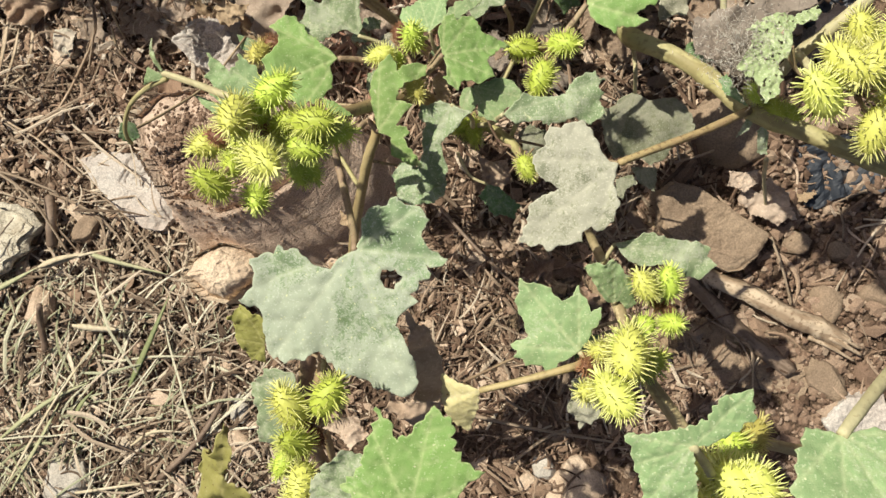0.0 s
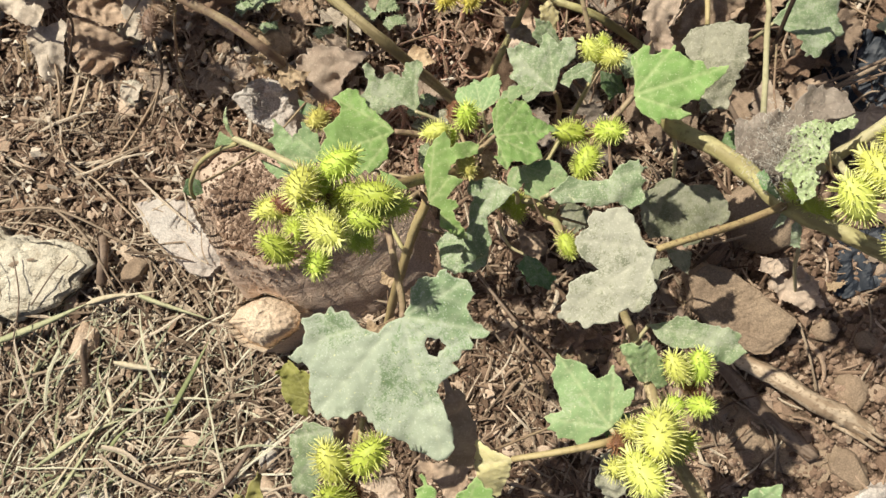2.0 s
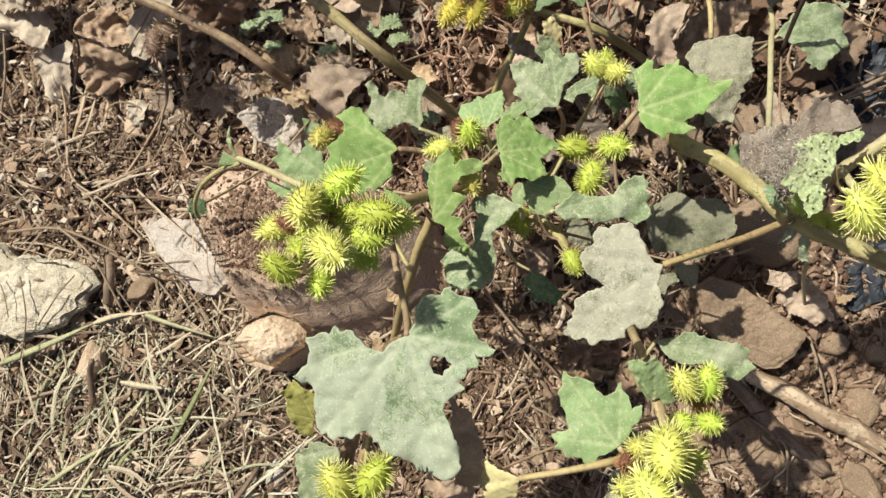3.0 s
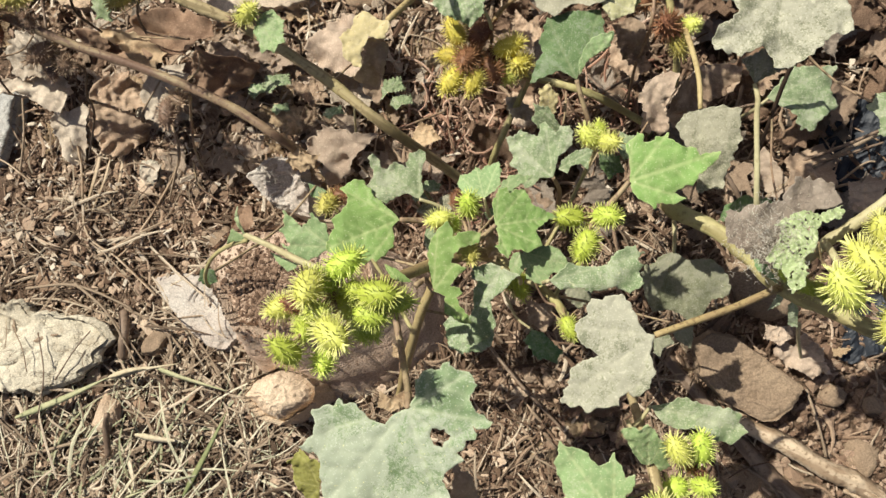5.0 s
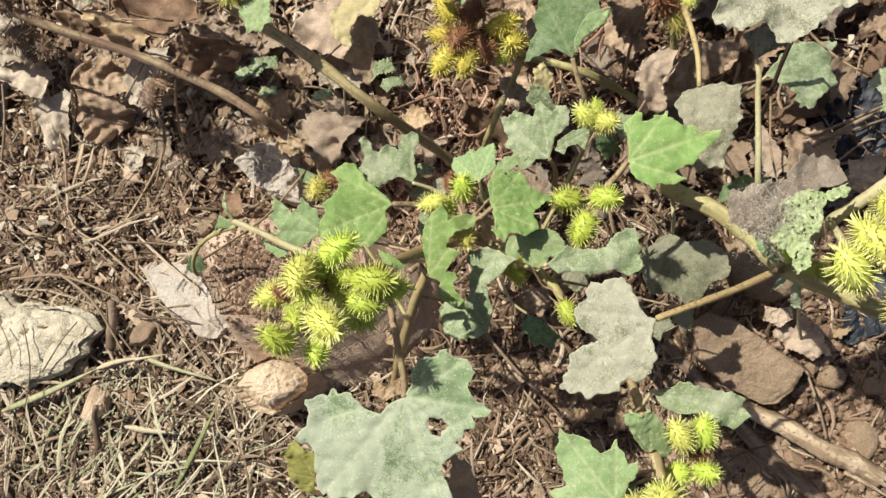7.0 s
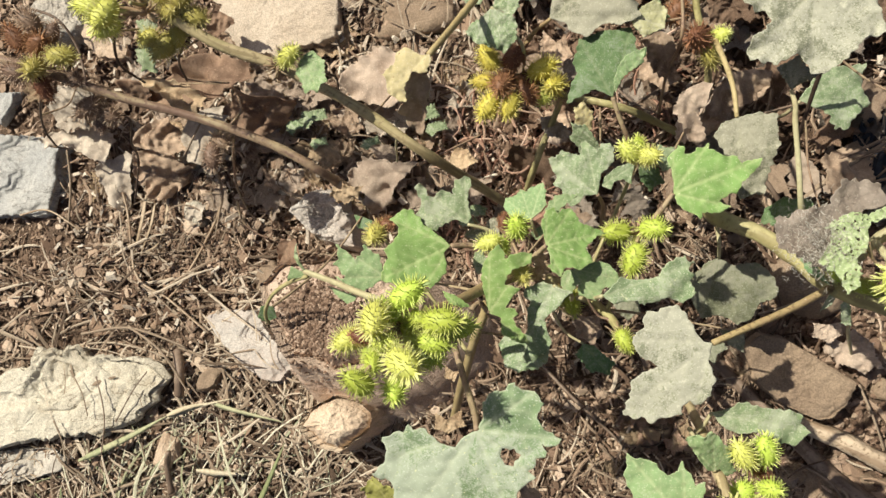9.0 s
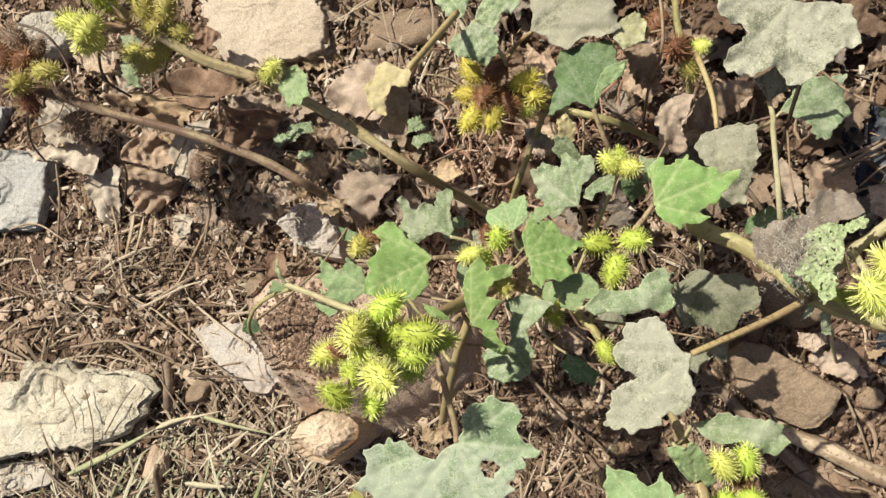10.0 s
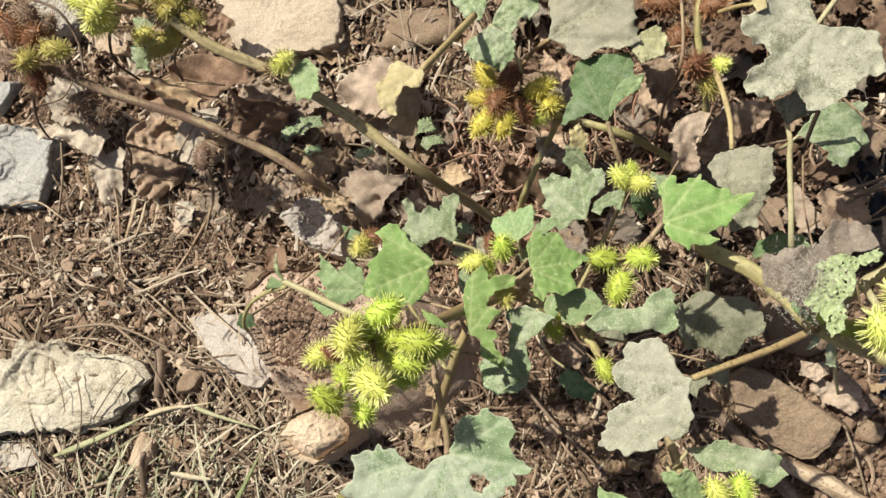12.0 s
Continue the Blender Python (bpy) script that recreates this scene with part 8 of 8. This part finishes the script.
twig([(0.187, 0.139, 0.030), (0.202, 0.152, 0.040), (0.211, 0.154, 0.040)], 0.0009, 0.0008, STRAW, "thin pale stalk on the plastic", 319)
twig([(-0.022, 0.205, 0.030), (-0.001, 0.214, 0.035), (0.019, 0.226, 0.030)], 0.0013, 0.001, WOOD_DARK, "grey dead stalk in the litter", 320)
twig([(-0.016, 0.229, 0.030), (-0.002, 0.215, 0.030), (0.015, 0.206, 0.030)], 0.0013, 0.001, WOOD_DARK, "grey dead stalk in the litter", 321)
twig([(-0.410, 0.187, 0.020), (-0.401, 0.161, 0.020), (-0.412, 0.120, 0.012)], 0.0010, 0.0008, STRAW, "bent pale straw in the soil", 325)
twig([(-0.635, 0.152, 0.014), (-0.600, 0.155, 0.016), (-0.565, 0.133, 0.012)], 0.0011, 0.0009, WOOD_PALE, "bent pale straw in the soil", 326)
twig([(-0.536, -0.016, 0.028), (-0.526, -0.055, 0.030), (-0.531, -0.094, 0.028)], 0.0007, 0.0006, WOOD_DARK, "thin dark straw lying on the white slab", 327)
twig([(-0.585, -0.060, 0.028), (-0.575, -0.077, 0.030), (-0.572, -0.094, 0.028)], 0.0008, 0.0006, STRAW, "thin straw lying on the white slab", 328)
twig([(-0.516, -0.061, 0.026), (-0.495, -0.030, 0.028), (-0.482, -0.012, 0.024)], 0.0007, 0.0006, WOOD_DARK, "thin dark straw lying on the white slab", 329)
twig([(-0.567, -0.010, 0.026), (-0.551, -0.032, 0.030), (-0.546, -0.055, 0.028)], 0.0006, 0.0005, STRAW, "thin straw lying on the white slab", 330)
rock("flat_stone", (-0.668, 0.273, -0.004), (0.03, 0.02, 0.013), ROCK_SLATE, "grey cracked stone under withered burs", "stone", (0, 0, 40), "", 331, level=5, cuts=14, keen=0.72, lumps=0.14, rough=0.06)
block("flat_stone", (-0.536, 0.33, -0.01), [(-173, 0.02), (-102, 0.019), (-44, 0.034), (-24, 0.034), (117, 0.017), (143, 0.039)], 0.026, ROCK_TAN, "flat tan stone flake under the burs", "stone", seed=332, top=0.95, bevel=0.08, layers=3, ledge=0.03, bumps=0.001, jag=0.05)
# added dark shape that stands for the shade of a gap in the litter
dry_leaf((0.065, 0.287, 0.060), (0.079, 0.269, 0.050), 20, [(-161, 0.008), (0, 0.000), (82, 0.012), (30, 0.024), (-2, 0.026), (-49, 0.017)], DRY_RUST, "added dark leaf shape for a shaded gap", seed=333, crumple=0.05)
leaf(upper_plant, (0.067, 0.246, 0.232), (0.074, 0.245, 0.235), 20, [(109, 0.002), (25, 0.008), (-17, 0.009), (-57, 0.006), (0, 0.000)], LEAF_YELLOW, "small yellow leaf tip", [(0.059, 0.249, 0.220), (0.051, 0.253, 0.200)], radius=0.0014, stalk=STEM_YELLOW, seed=334, notch=0.02, teeth=0.01)
leaf(main_plant, (-0.03, 0.126, 0.18), (-0.009, 0.135, 0.182), 0, [(48, 0.006), (25, 0.017), (15, 0.024), (7, 0.026), (-9, 0.021), (-24, 0.02), (-9, 0.015), (-8, 0.009), (-48, 0.007), (0, 0.0)], LEAF_DUSTY, "folded lobe of a dusty leaf", seed=361, notch=0.0, teeth=0.006, wave=0.05)
leaf(main_plant, (-0.126, 0.113, 0.170), (-0.112, 0.116, 0.172), -15, [(66, 0.006), (29, 0.010), (0, 0.014), (-21, 0.012), (-41, 0.006), (0, 0.000)], LEAF_DUSTY, "small pale withered leaf", [(-0.112, 0.091, 0.158), (-0.102, 0.077, 0.163), (-0.094, 0.066, 0.172)], radius=0.0009, stalk=STEM_PURPLE, seed=335, notch=0.06, wave=0.1, crumple=0.05, teeth=0.03)
leaf(main_plant, (-0.135, 0.107, 0.165), (-0.119, 0.107, 0.167), -20, [(47, 0.006), (16, 0.013), (-0, 0.016), (-19, 0.011), (-42, 0.005), (0, 0.000)], LEAF_DUSTY, "small pale withered leaf", [(-0.117, 0.088, 0.155), (-0.104, 0.076, 0.161), (-0.094, 0.066, 0.172)], radius=0.0009, stalk=STEM_PURPLE, seed=336, notch=0.06, wave=0.1, crumple=0.05, teeth=0.03)
leaf(main_plant, (-0.131, 0.097, 0.165), (-0.112, 0.100, 0.167), -20, [(47, 0.007), (18, 0.015), (-0, 0.019), (-22, 0.017), (-36, 0.008), (0, 0.000)], LEAF_GREY, "small pale grey leaf scrap", [(-0.114, 0.083, 0.156), (-0.103, 0.074, 0.162), (-0.094, 0.066, 0.172)], radius=0.0009, stalk=STEM_PURPLE, seed=337, notch=0.06, wave=0.1, crumple=0.05, teeth=0.03)
leaf(main_plant, (-0.114, 0.100, 0.170), (-0.102, 0.106, 0.172), -16, [(60, 0.007), (29, 0.012), (0, 0.013), (-38, 0.011), (-73, 0.008), (0, 0.000)], LEAF_GREY, "small pale grey leaf scrap", [(-0.105, 0.085, 0.160), (-0.099, 0.074, 0.164), (-0.094, 0.066, 0.172)], radius=0.0009, stalk=STEM_PURPLE, seed=338, notch=0.06, wave=0.1, crumple=0.05, teeth=0.03)
leaf(main_plant, (-0.126, 0.075, 0.160), (-0.115, 0.081, 0.162), -13, [(58, 0.010), (36, 0.014), (-0, 0.012), (-56, 0.012), (-87, 0.008), (0, 0.000)], LEAF_DUSTY, "small pale withered leaf", [(-0.111, 0.071, 0.153), (-0.101, 0.069, 0.159), (-0.092, 0.067, 0.168)], radius=0.0009, stalk=STEM_PURPLE, seed=339, notch=0.06, wave=0.1, crumple=0.05, teeth=0.03)
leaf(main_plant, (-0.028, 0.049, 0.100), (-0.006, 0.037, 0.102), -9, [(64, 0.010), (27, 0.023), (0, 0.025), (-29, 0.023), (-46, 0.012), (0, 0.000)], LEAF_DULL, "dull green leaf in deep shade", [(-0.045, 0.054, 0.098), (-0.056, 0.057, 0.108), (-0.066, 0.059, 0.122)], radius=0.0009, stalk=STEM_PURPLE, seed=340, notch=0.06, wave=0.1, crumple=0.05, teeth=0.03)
leaf(main_plant, (-0.083, 0.081, 0.150), (-0.070, 0.070, 0.152), -9, [(85, 0.006), (39, 0.010), (0, 0.017), (-25, 0.021), (-39, 0.015), (0, 0.000)], DRY_TAN, "tan withered leaf scrap on the stem", [(-0.086, 0.075, 0.144), (-0.087, 0.071, 0.147), (-0.089, 0.068, 0.153)], radius=0.0009, stalk=STEM_PURPLE, seed=341, notch=0.06, wave=0.1, crumple=0.05, teeth=0.03)
leaf(main_plant, (-0.083, 0.097, 0.160), (-0.071, 0.094, 0.162), -16, [(52, 0.008), (30, 0.014), (0, 0.013), (-34, 0.007), (0, 0.000)], LEAF_FRESH, "small pale green leaf", [(-0.086, 0.084, 0.150), (-0.087, 0.076, 0.153), (-0.089, 0.068, 0.160)], radius=0.0009, stalk=STEM_PURPLE, seed=342, notch=0.06, wave=0.1, crumple=0.05, teeth=0.03)
stem(main_plant, [(-0.006, 0.094, 0.176), (-0.019, 0.066, 0.164), (-0.031, 0.038, 0.170)], 0.0013, 0.0016, STEM_GREEN, "", seed=7, nodes=0)
stem(main_plant, [(-0.061, 0.055, 0.140), (-0.057, 0.054, 0.133), (-0.054, 0.053, 0.136)], 0.0013, 0.0016, STEM_GREEN, "", seed=7, nodes=0)
stem(main_plant, [(-0.003, 0.150, 0.150), (-0.027, 0.101, 0.132), (-0.051, 0.052, 0.140)], 0.0013, 0.0016, STEM_GREEN, "", seed=7, nodes=0)
stem(main_plant, [(-0.096, 0.094, 0.185), (-0.097, 0.079, 0.176), (-0.098, 0.064, 0.180)], 0.0013, 0.0016, STEM_GREEN, "", seed=7, nodes=0)
stem(main_plant, [(-0.210, 0.108, 0.125), (-0.172, 0.058, 0.120), (-0.134, 0.008, 0.145)], 0.0013, 0.0016, STEM_GREEN, "", seed=7, nodes=0)
stem(front_plant, [(-0.129, -0.115, 0.285), (-0.133, -0.104, 0.250), (-0.136, -0.093, 0.235)], 0.0013, 0.0016, STEM_GREEN, "", seed=7, nodes=0)
stem(low_plant, [(0.061, -0.062, 0.198), (0.042, -0.055, 0.198), (0.023, -0.048, 0.212)], 0.0013, 0.0016, STEM_GREEN, "", seed=7, nodes=0)
stem(low_plant, [(0.028, -0.090, 0.250), (0.036, -0.089, 0.238), (0.043, -0.089, 0.238)], 0.0013, 0.0016, STEM_GREEN, "", seed=7, nodes=0)
stem(low_plant, [(0.074, -0.117, 0.340), (0.077, -0.115, 0.324), (0.081, -0.113, 0.320)], 0.0013, 0.0016, STEM_GREEN, "", seed=7, nodes=0)
stem(right_plant, [(0.154, 0.056, 0.235), (0.142, 0.061, 0.231), (0.131, 0.067, 0.240)], 0.0013, 0.0016, STEM_GREEN, "", seed=7, nodes=0)
stem(right_plant, [(0.126, 0.054, 0.180), (0.122, 0.052, 0.179), (0.117, 0.049, 0.189)], 0.0013, 0.0016, STEM_GREEN, "", seed=7, nodes=0)
stem(upper_plant, [(0.034, 0.275, 0.130), (0.039, 0.274, 0.129), (0.044, 0.272, 0.138)], 0.0013, 0.0016, STEM_GREEN, "", seed=7, nodes=0)
stem(upper_plant, [(-0.097, 0.226, 0.115), (-0.093, 0.223, 0.108), (-0.089, 0.219, 0.110)], 0.0013, 0.0016, STEM_GREEN, "", seed=7, nodes=0)
stem(left_plant, [(-0.262, 0.228, 0.195), (-0.265, 0.230, 0.187), (-0.268, 0.231, 0.189)], 0.0013, 0.0016, STEM_GREEN, "", seed=7, nodes=0)
stem(left_plant, [(-0.348, 0.266, 0.250), (-0.351, 0.272, 0.229), (-0.354, 0.277, 0.223)], 0.0013, 0.0016, STEM_GREEN, "", seed=7, nodes=0)
stem(left_plant, [(-0.338, 0.269, 0.210), (-0.337, 0.268, 0.209), (-0.336, 0.267, 0.217)], 0.0013, 0.0016, STEM_GREEN, "", seed=7, nodes=0)
stem(dry_plant, [(-0.439, 0.225, 0.160), (-0.436, 0.221, 0.150), (-0.433, 0.217, 0.150)], 0.0013, 0.0016, STEM_GREEN, "", seed=7, nodes=0)
stem(dry_plant, [(-0.353, 0.193, 0.110), (-0.348, 0.193, 0.105), (-0.342, 0.193, 0.109)], 0.0013, 0.0016, STEM_GREEN, "", seed=7, nodes=0)


CAP_AT = (-0.272, 0.035, 0.085)
# ---- loose soil, straw, shreds and grass ----
rng = np.random.default_rng(5)

# clods over the whole bed, coarser gravel on the right
places = scatter(rng, 9000, (-0.74, 0.42, -0.34, 0.50), 0.001)
crumbs("soil_crumbs", places, rng.lognormal(math.log(0.0019), 0.5, len(places)).clip(0.0008, 0.007), SOIL_BITS,
       "crumbs of reddish-brown soil", "soil crumbs", 1)
places = scatter(rng, 1500, (0.06, 0.42, -0.34, 0.16), 0.001)
crumbs("gravel", places, rng.lognormal(math.log(0.0035), 0.55, len(places)).clip(0.0012, 0.012), SOIL_PALE,
       "brown earthy gravel and small clods", "gravel", 2)
places = scatter(rng, 300, (0.09, 0.30, -0.24, 0.06), 0.002)
crumbs("gravel", places, rng.lognormal(math.log(0.0045), 0.38, len(places)).clip(0.002, 0.011), SOIL_PALE, "small brown stones and clods on bare soil", "gravel", 9)
places = scatter(rng, 4600, (0.06, 0.32, -0.26, 0.08), 0.004)
crumbs("soil_crumbs", places, rng.lognormal(math.log(0.0016), 0.5, len(places)).clip(0.0006, 0.005), SOIL_BITS, "loose crumbs of brown soil", "soil crumbs", 10)
places = scatter(rng, 1300, (-0.12, 0.12, -0.34, 0.0), 0.001)
crumbs("gravel", places, rng.lognormal(math.log(0.0028), 0.5, len(places)).clip(0.001, 0.009), SOIL_PALE,
       "brown earthy gravel among roots", "gravel", 3)

# extra pale crumbs: their colour makes up for sunlight missing on this soil
places = scatter(rng, 1800, (-0.56, -0.14, 0.06, 0.22), 0.004)
crumbs("soil_crumbs", places, rng.lognormal(math.log(0.0017), 0.5, len(places)).clip(0.0007, 0.006), SOIL_PALE, "crumbs of reddish soil, sunlight put into a paler colour", "soil crumbs", 14)
places = scatter(rng, 9000, (-0.74, -0.10, 0.0, 0.46), 0.001)
crumbs("soil_crumbs", places, rng.lognormal(math.log(0.0013), 0.45, len(places)).clip(0.0006, 0.005), SOIL_PALE,
       "fine crumbs of pale reddish soil", "soil crumbs", 8)

# a cap of loose earth on the boulder
r = np.random.default_rng(77)
cap = []
boulder = bpy.data.objects["boulder"]
from mathutils.bvhtree import BVHTree
tree = BVHTree.FromPolygons([boulder.matrix_basis @ v.co for v in boulder.data.vertices], [tuple(f.vertices) for f in boulder.data.polygons])
for _ in range(4200):
    x, y = CAP_AT[0] + r.normal(0, 0.019), CAP_AT[1] + r.normal(0, 0.019)
    hit = tree.ray_cast((x, y, 0.4), (0, 0, -1))[0]
    if hit and hit.z > 0.035:
        cap.append((x, y, hit.z + 0.0005))
crumbs("soil_cap", cap, r.lognormal(math.log(0.0011), 0.42, len(cap)).clip(0.0005, 0.003), SOIL_BITS, "loose earth lying on the boulder", "soil crumbs", 6)


def strew(name, count, box, heading, spread, lengths, width, material, label, category, seed, **shape):
    r = np.random.default_rng(seed)
    starts = scatter(r, count, box, 0.002) + np.stack([0 * r.random(count), 0 * r.random(count), r.exponential(0.004, count)], -1)
    fibres(name, starts, r.normal(heading, spread, count), r.uniform(*lengths, count), r.lognormal(math.log(width), 0.4, count), material,
           label, category, seed, **shape)


strew("bark_shreds", 800, (-0.74, -0.2, 0.02, 0.50), 0.8, 2.0, (0.008, 0.035), 0.0007, SHREDS, "brown shreds of dead plants", "plant litter", 11, curl=0.6, rise=0.4, kink=0.12, flat=0.25, segs=5)
for count, box, seed in ((5200, (-0.74, -0.12, 0.02, 0.50), 71), (2600, (-0.2, 0.13, -0.3, 0.12), 72), (1500, (-0.74, -0.2, -0.34, 0.02), 73), (1500, (-0.1, 0.34, 0.1, 0.46), 74)):
    r = np.random.default_rng(seed)
    spots = scatter(r, count, box, 0.002) + np.stack([0 * r.random(count), 0 * r.random(count), r.exponential(0.0025, count)], -1)
    chips("plant_chips", spots, r.lognormal(math.log(0.0065), 0.5, count).clip(0.002, 0.022), r.lognormal(math.log(0.0022), 0.4, count), SHREDS_SHADED if seed == 74 else SHREDS,
          "broken brown chips of stalk and husk", "plant litter", seed)
for count, box, seed in ((520, (-0.60, -0.13, 0.13, 0.34), 75), (160, (-0.60, -0.2, 0.03, 0.14), 76), (140, (-0.02, 0.26, 0.10, 0.24), 77)):
    r = np.random.default_rng(seed)
    spots = scatter(r, count, box, 0.004) + np.stack([0 * r.random(count), 0 * r.random(count), r.exponential(0.004, count)], -1)
    chips("leaf_flakes", spots, r.lognormal(math.log(0.0085), 0.45, count).clip(0.003, 0.022), r.lognormal(math.log(0.0036), 0.4, count), PALE_BITS,
          "pale broken flakes of dead leaves", "plant litter", seed)
strew("straw_litter", 700, (-0.2, 0.13, -0.20, 0.10), 1.9, 0.9, (0.01, 0.045), 0.0008, STRAW, "thin pale shreds among the roots", "straw", 25, curl=0.5, rise=0.35, kink=0.03, flat=0.2)
strew("straw_litter", 420, (-0.60, -0.22, 0.05, 0.24), 1.6, 0.9, (0.012, 0.05), 0.0006, STRAW, "thin pale curly straw and roots", "straw", 29, curl=1.2, rise=0.4, kink=0.10, flat=0.3)
strew("grass_blades", 215, (-0.58, -0.30, -0.33, -0.10), 0.95, 0.5, (0.04, 0.12), 0.0007, HAY, "fine grey-green dry grass", "grass", 30, curl=0.5, rise=0.25, flat=0.15)
ROOTS = bits_material("roots", [(0.20, 0.10, 0.07), (0.40, 0.24, 0.17), (0.60, 0.43, 0.33)], 0.8)
strew("root_shreds", 420, (-0.19, -0.07, 0.10, 0.24), 1.2, 1.6, (0.012, 0.05), 0.0009, ROOTS, "curly reddish roots between the stems", "plant litter", 27, curl=1.6, rise=0.45, kink=0.10, flat=0.4)
strew("root_shreds", 260, (-0.08, 0.02, 0.17, 0.27), 0.6, 1.6, (0.012, 0.05), 0.0010, ROOTS, "reddish-brown roots in the shade", "plant litter", 28, curl=1.2, rise=0.45, kink=0.10, flat=0.4)
strew("root_shreds", 2300, (-0.2, 0.12, -0.34, 0.30), 1.8, 1.4, (0.010, 0.045), 0.0009, SHREDS_SHADED, "tangled roots and shreds with shade in their colour", "plant litter", 12, curl=0.7, rise=0.35, kink=0.07, flat=0.3)
strew("root_shreds", 1100, (-0.1, 0.34, 0.07, 0.46), 0.4, 1.6, (0.01, 0.06), 0.0010, SHREDS_SHADED, "dry roots and shreds between the plants, shade in their colour", "plant litter", 23, curl=0.7, rise=0.45, kink=0.08, flat=0.3)
strew("root_shreds", 420, (0.1, 0.42, -0.34, 0.45), 0.4, 1.6, (0.01, 0.05), 0.0009, SHREDS, "dry roots and shreds", "plant litter", 13, curl=0.7, rise=0.3, kink=0.08, flat=0.3)
strew("straw_litter", 560, (-0.74, -0.22, -0.34, 0.03), 0.35, 0.9, (0.02, 0.10), 0.0008, STRAW, "matted pale straw", "straw", 14, curl=0.5, rise=0.18, flat=0.25)
strew("straw_litter", 2100, (-0.74, -0.2, -0.34, 0.0), 1.0, 1.5, (0.008, 0.04), 0.0008, STRAW, "chopped pale straw", "straw", 15, curl=0.9, rise=0.4, flat=0.15)
strew("straw_litter", 160, (-0.74, -0.25, 0.0, 0.12), 0.0, 0.4, (0.03, 0.11), 0.0010, STRAW, "straw lying on the soil", "straw", 16, curl=0.4, rise=0.12, flat=0.3)
strew("straw_litter", 320, (-0.34, -0.08, 0.24, 0.50), 1.9, 0.6, (0.02, 0.09), 0.0011, STRAW, "dry grass round the white stone", "straw", 17, curl=0.5, rise=0.2, flat=0.25)
strew("straw_litter", 260, (-0.15, 0.42, -0.2, 0.45), 0.6, 1.5, (0.01, 0.06), 0.0008, STRAW, "scattered straws", "straw", 18, curl=0.5, rise=0.2, flat=0.3)
strew("grass_blades", 85, (-0.66, -0.36, -0.32, -0.12), 0.9, 1.0, (0.03, 0.10), 0.0010, GRASS, "grey-green dry grass blades", "grass", 19, curl=0.7, rise=0.25, flat=0.15)
strew("straw_litter", 420, (-0.70, -0.22, -0.34, 0.0), 0.5, 1.3, (0.02, 0.075), 0.0011, STRAW, "loose pale straw", "straw", 26, curl=0.5, rise=0.22, flat=0.2)
places = scatter(rng, 2600, (-0.74, 0.05, -0.34, 0.50), 0.004)
crumbs("leaf_scraps", places, rng.lognormal(math.log(0.004), 0.45, len(places)).clip(0.0015, 0.011), SHREDS, "flat scraps of dead leaves and husks", "plant litter", 4, 0.22)


# fuzz on the withered leaf
def fuzz():
    r = np.random.default_rng(31)
    count = 900
    c = np.array(FUZZ_AT)
    starts = c + r.normal(0, 1, (count, 3)) * np.array([0.009, 0.010, 0.002])
    verts, faces = [], []
    for s in starts:
        way = r.normal(0, 1, 3)
        way[2] = abs(way[2]) * 0.6
        way *= r.uniform(0.0012, 0.0035) / np.linalg.norm(way)
        v, f = tube([s - c, s - c + way * 0.5 + r.normal(0, 0.0006, 3), s - c + way], 0.00014, 0.00008, 3, 4, 0.0)
        faces += [tuple(len(verts) + i for i in q) for q in f]
        verts += v
    ob = part("fuzz", mesh_of("fuzz", verts, faces, FUZZ), right_plant, FUZZ_AT, "pale cottony fuzz")
    tagged(ob, kind="stuff")


FUZZ_AT = (0.09, 0.076, 0.262)
fuzz()
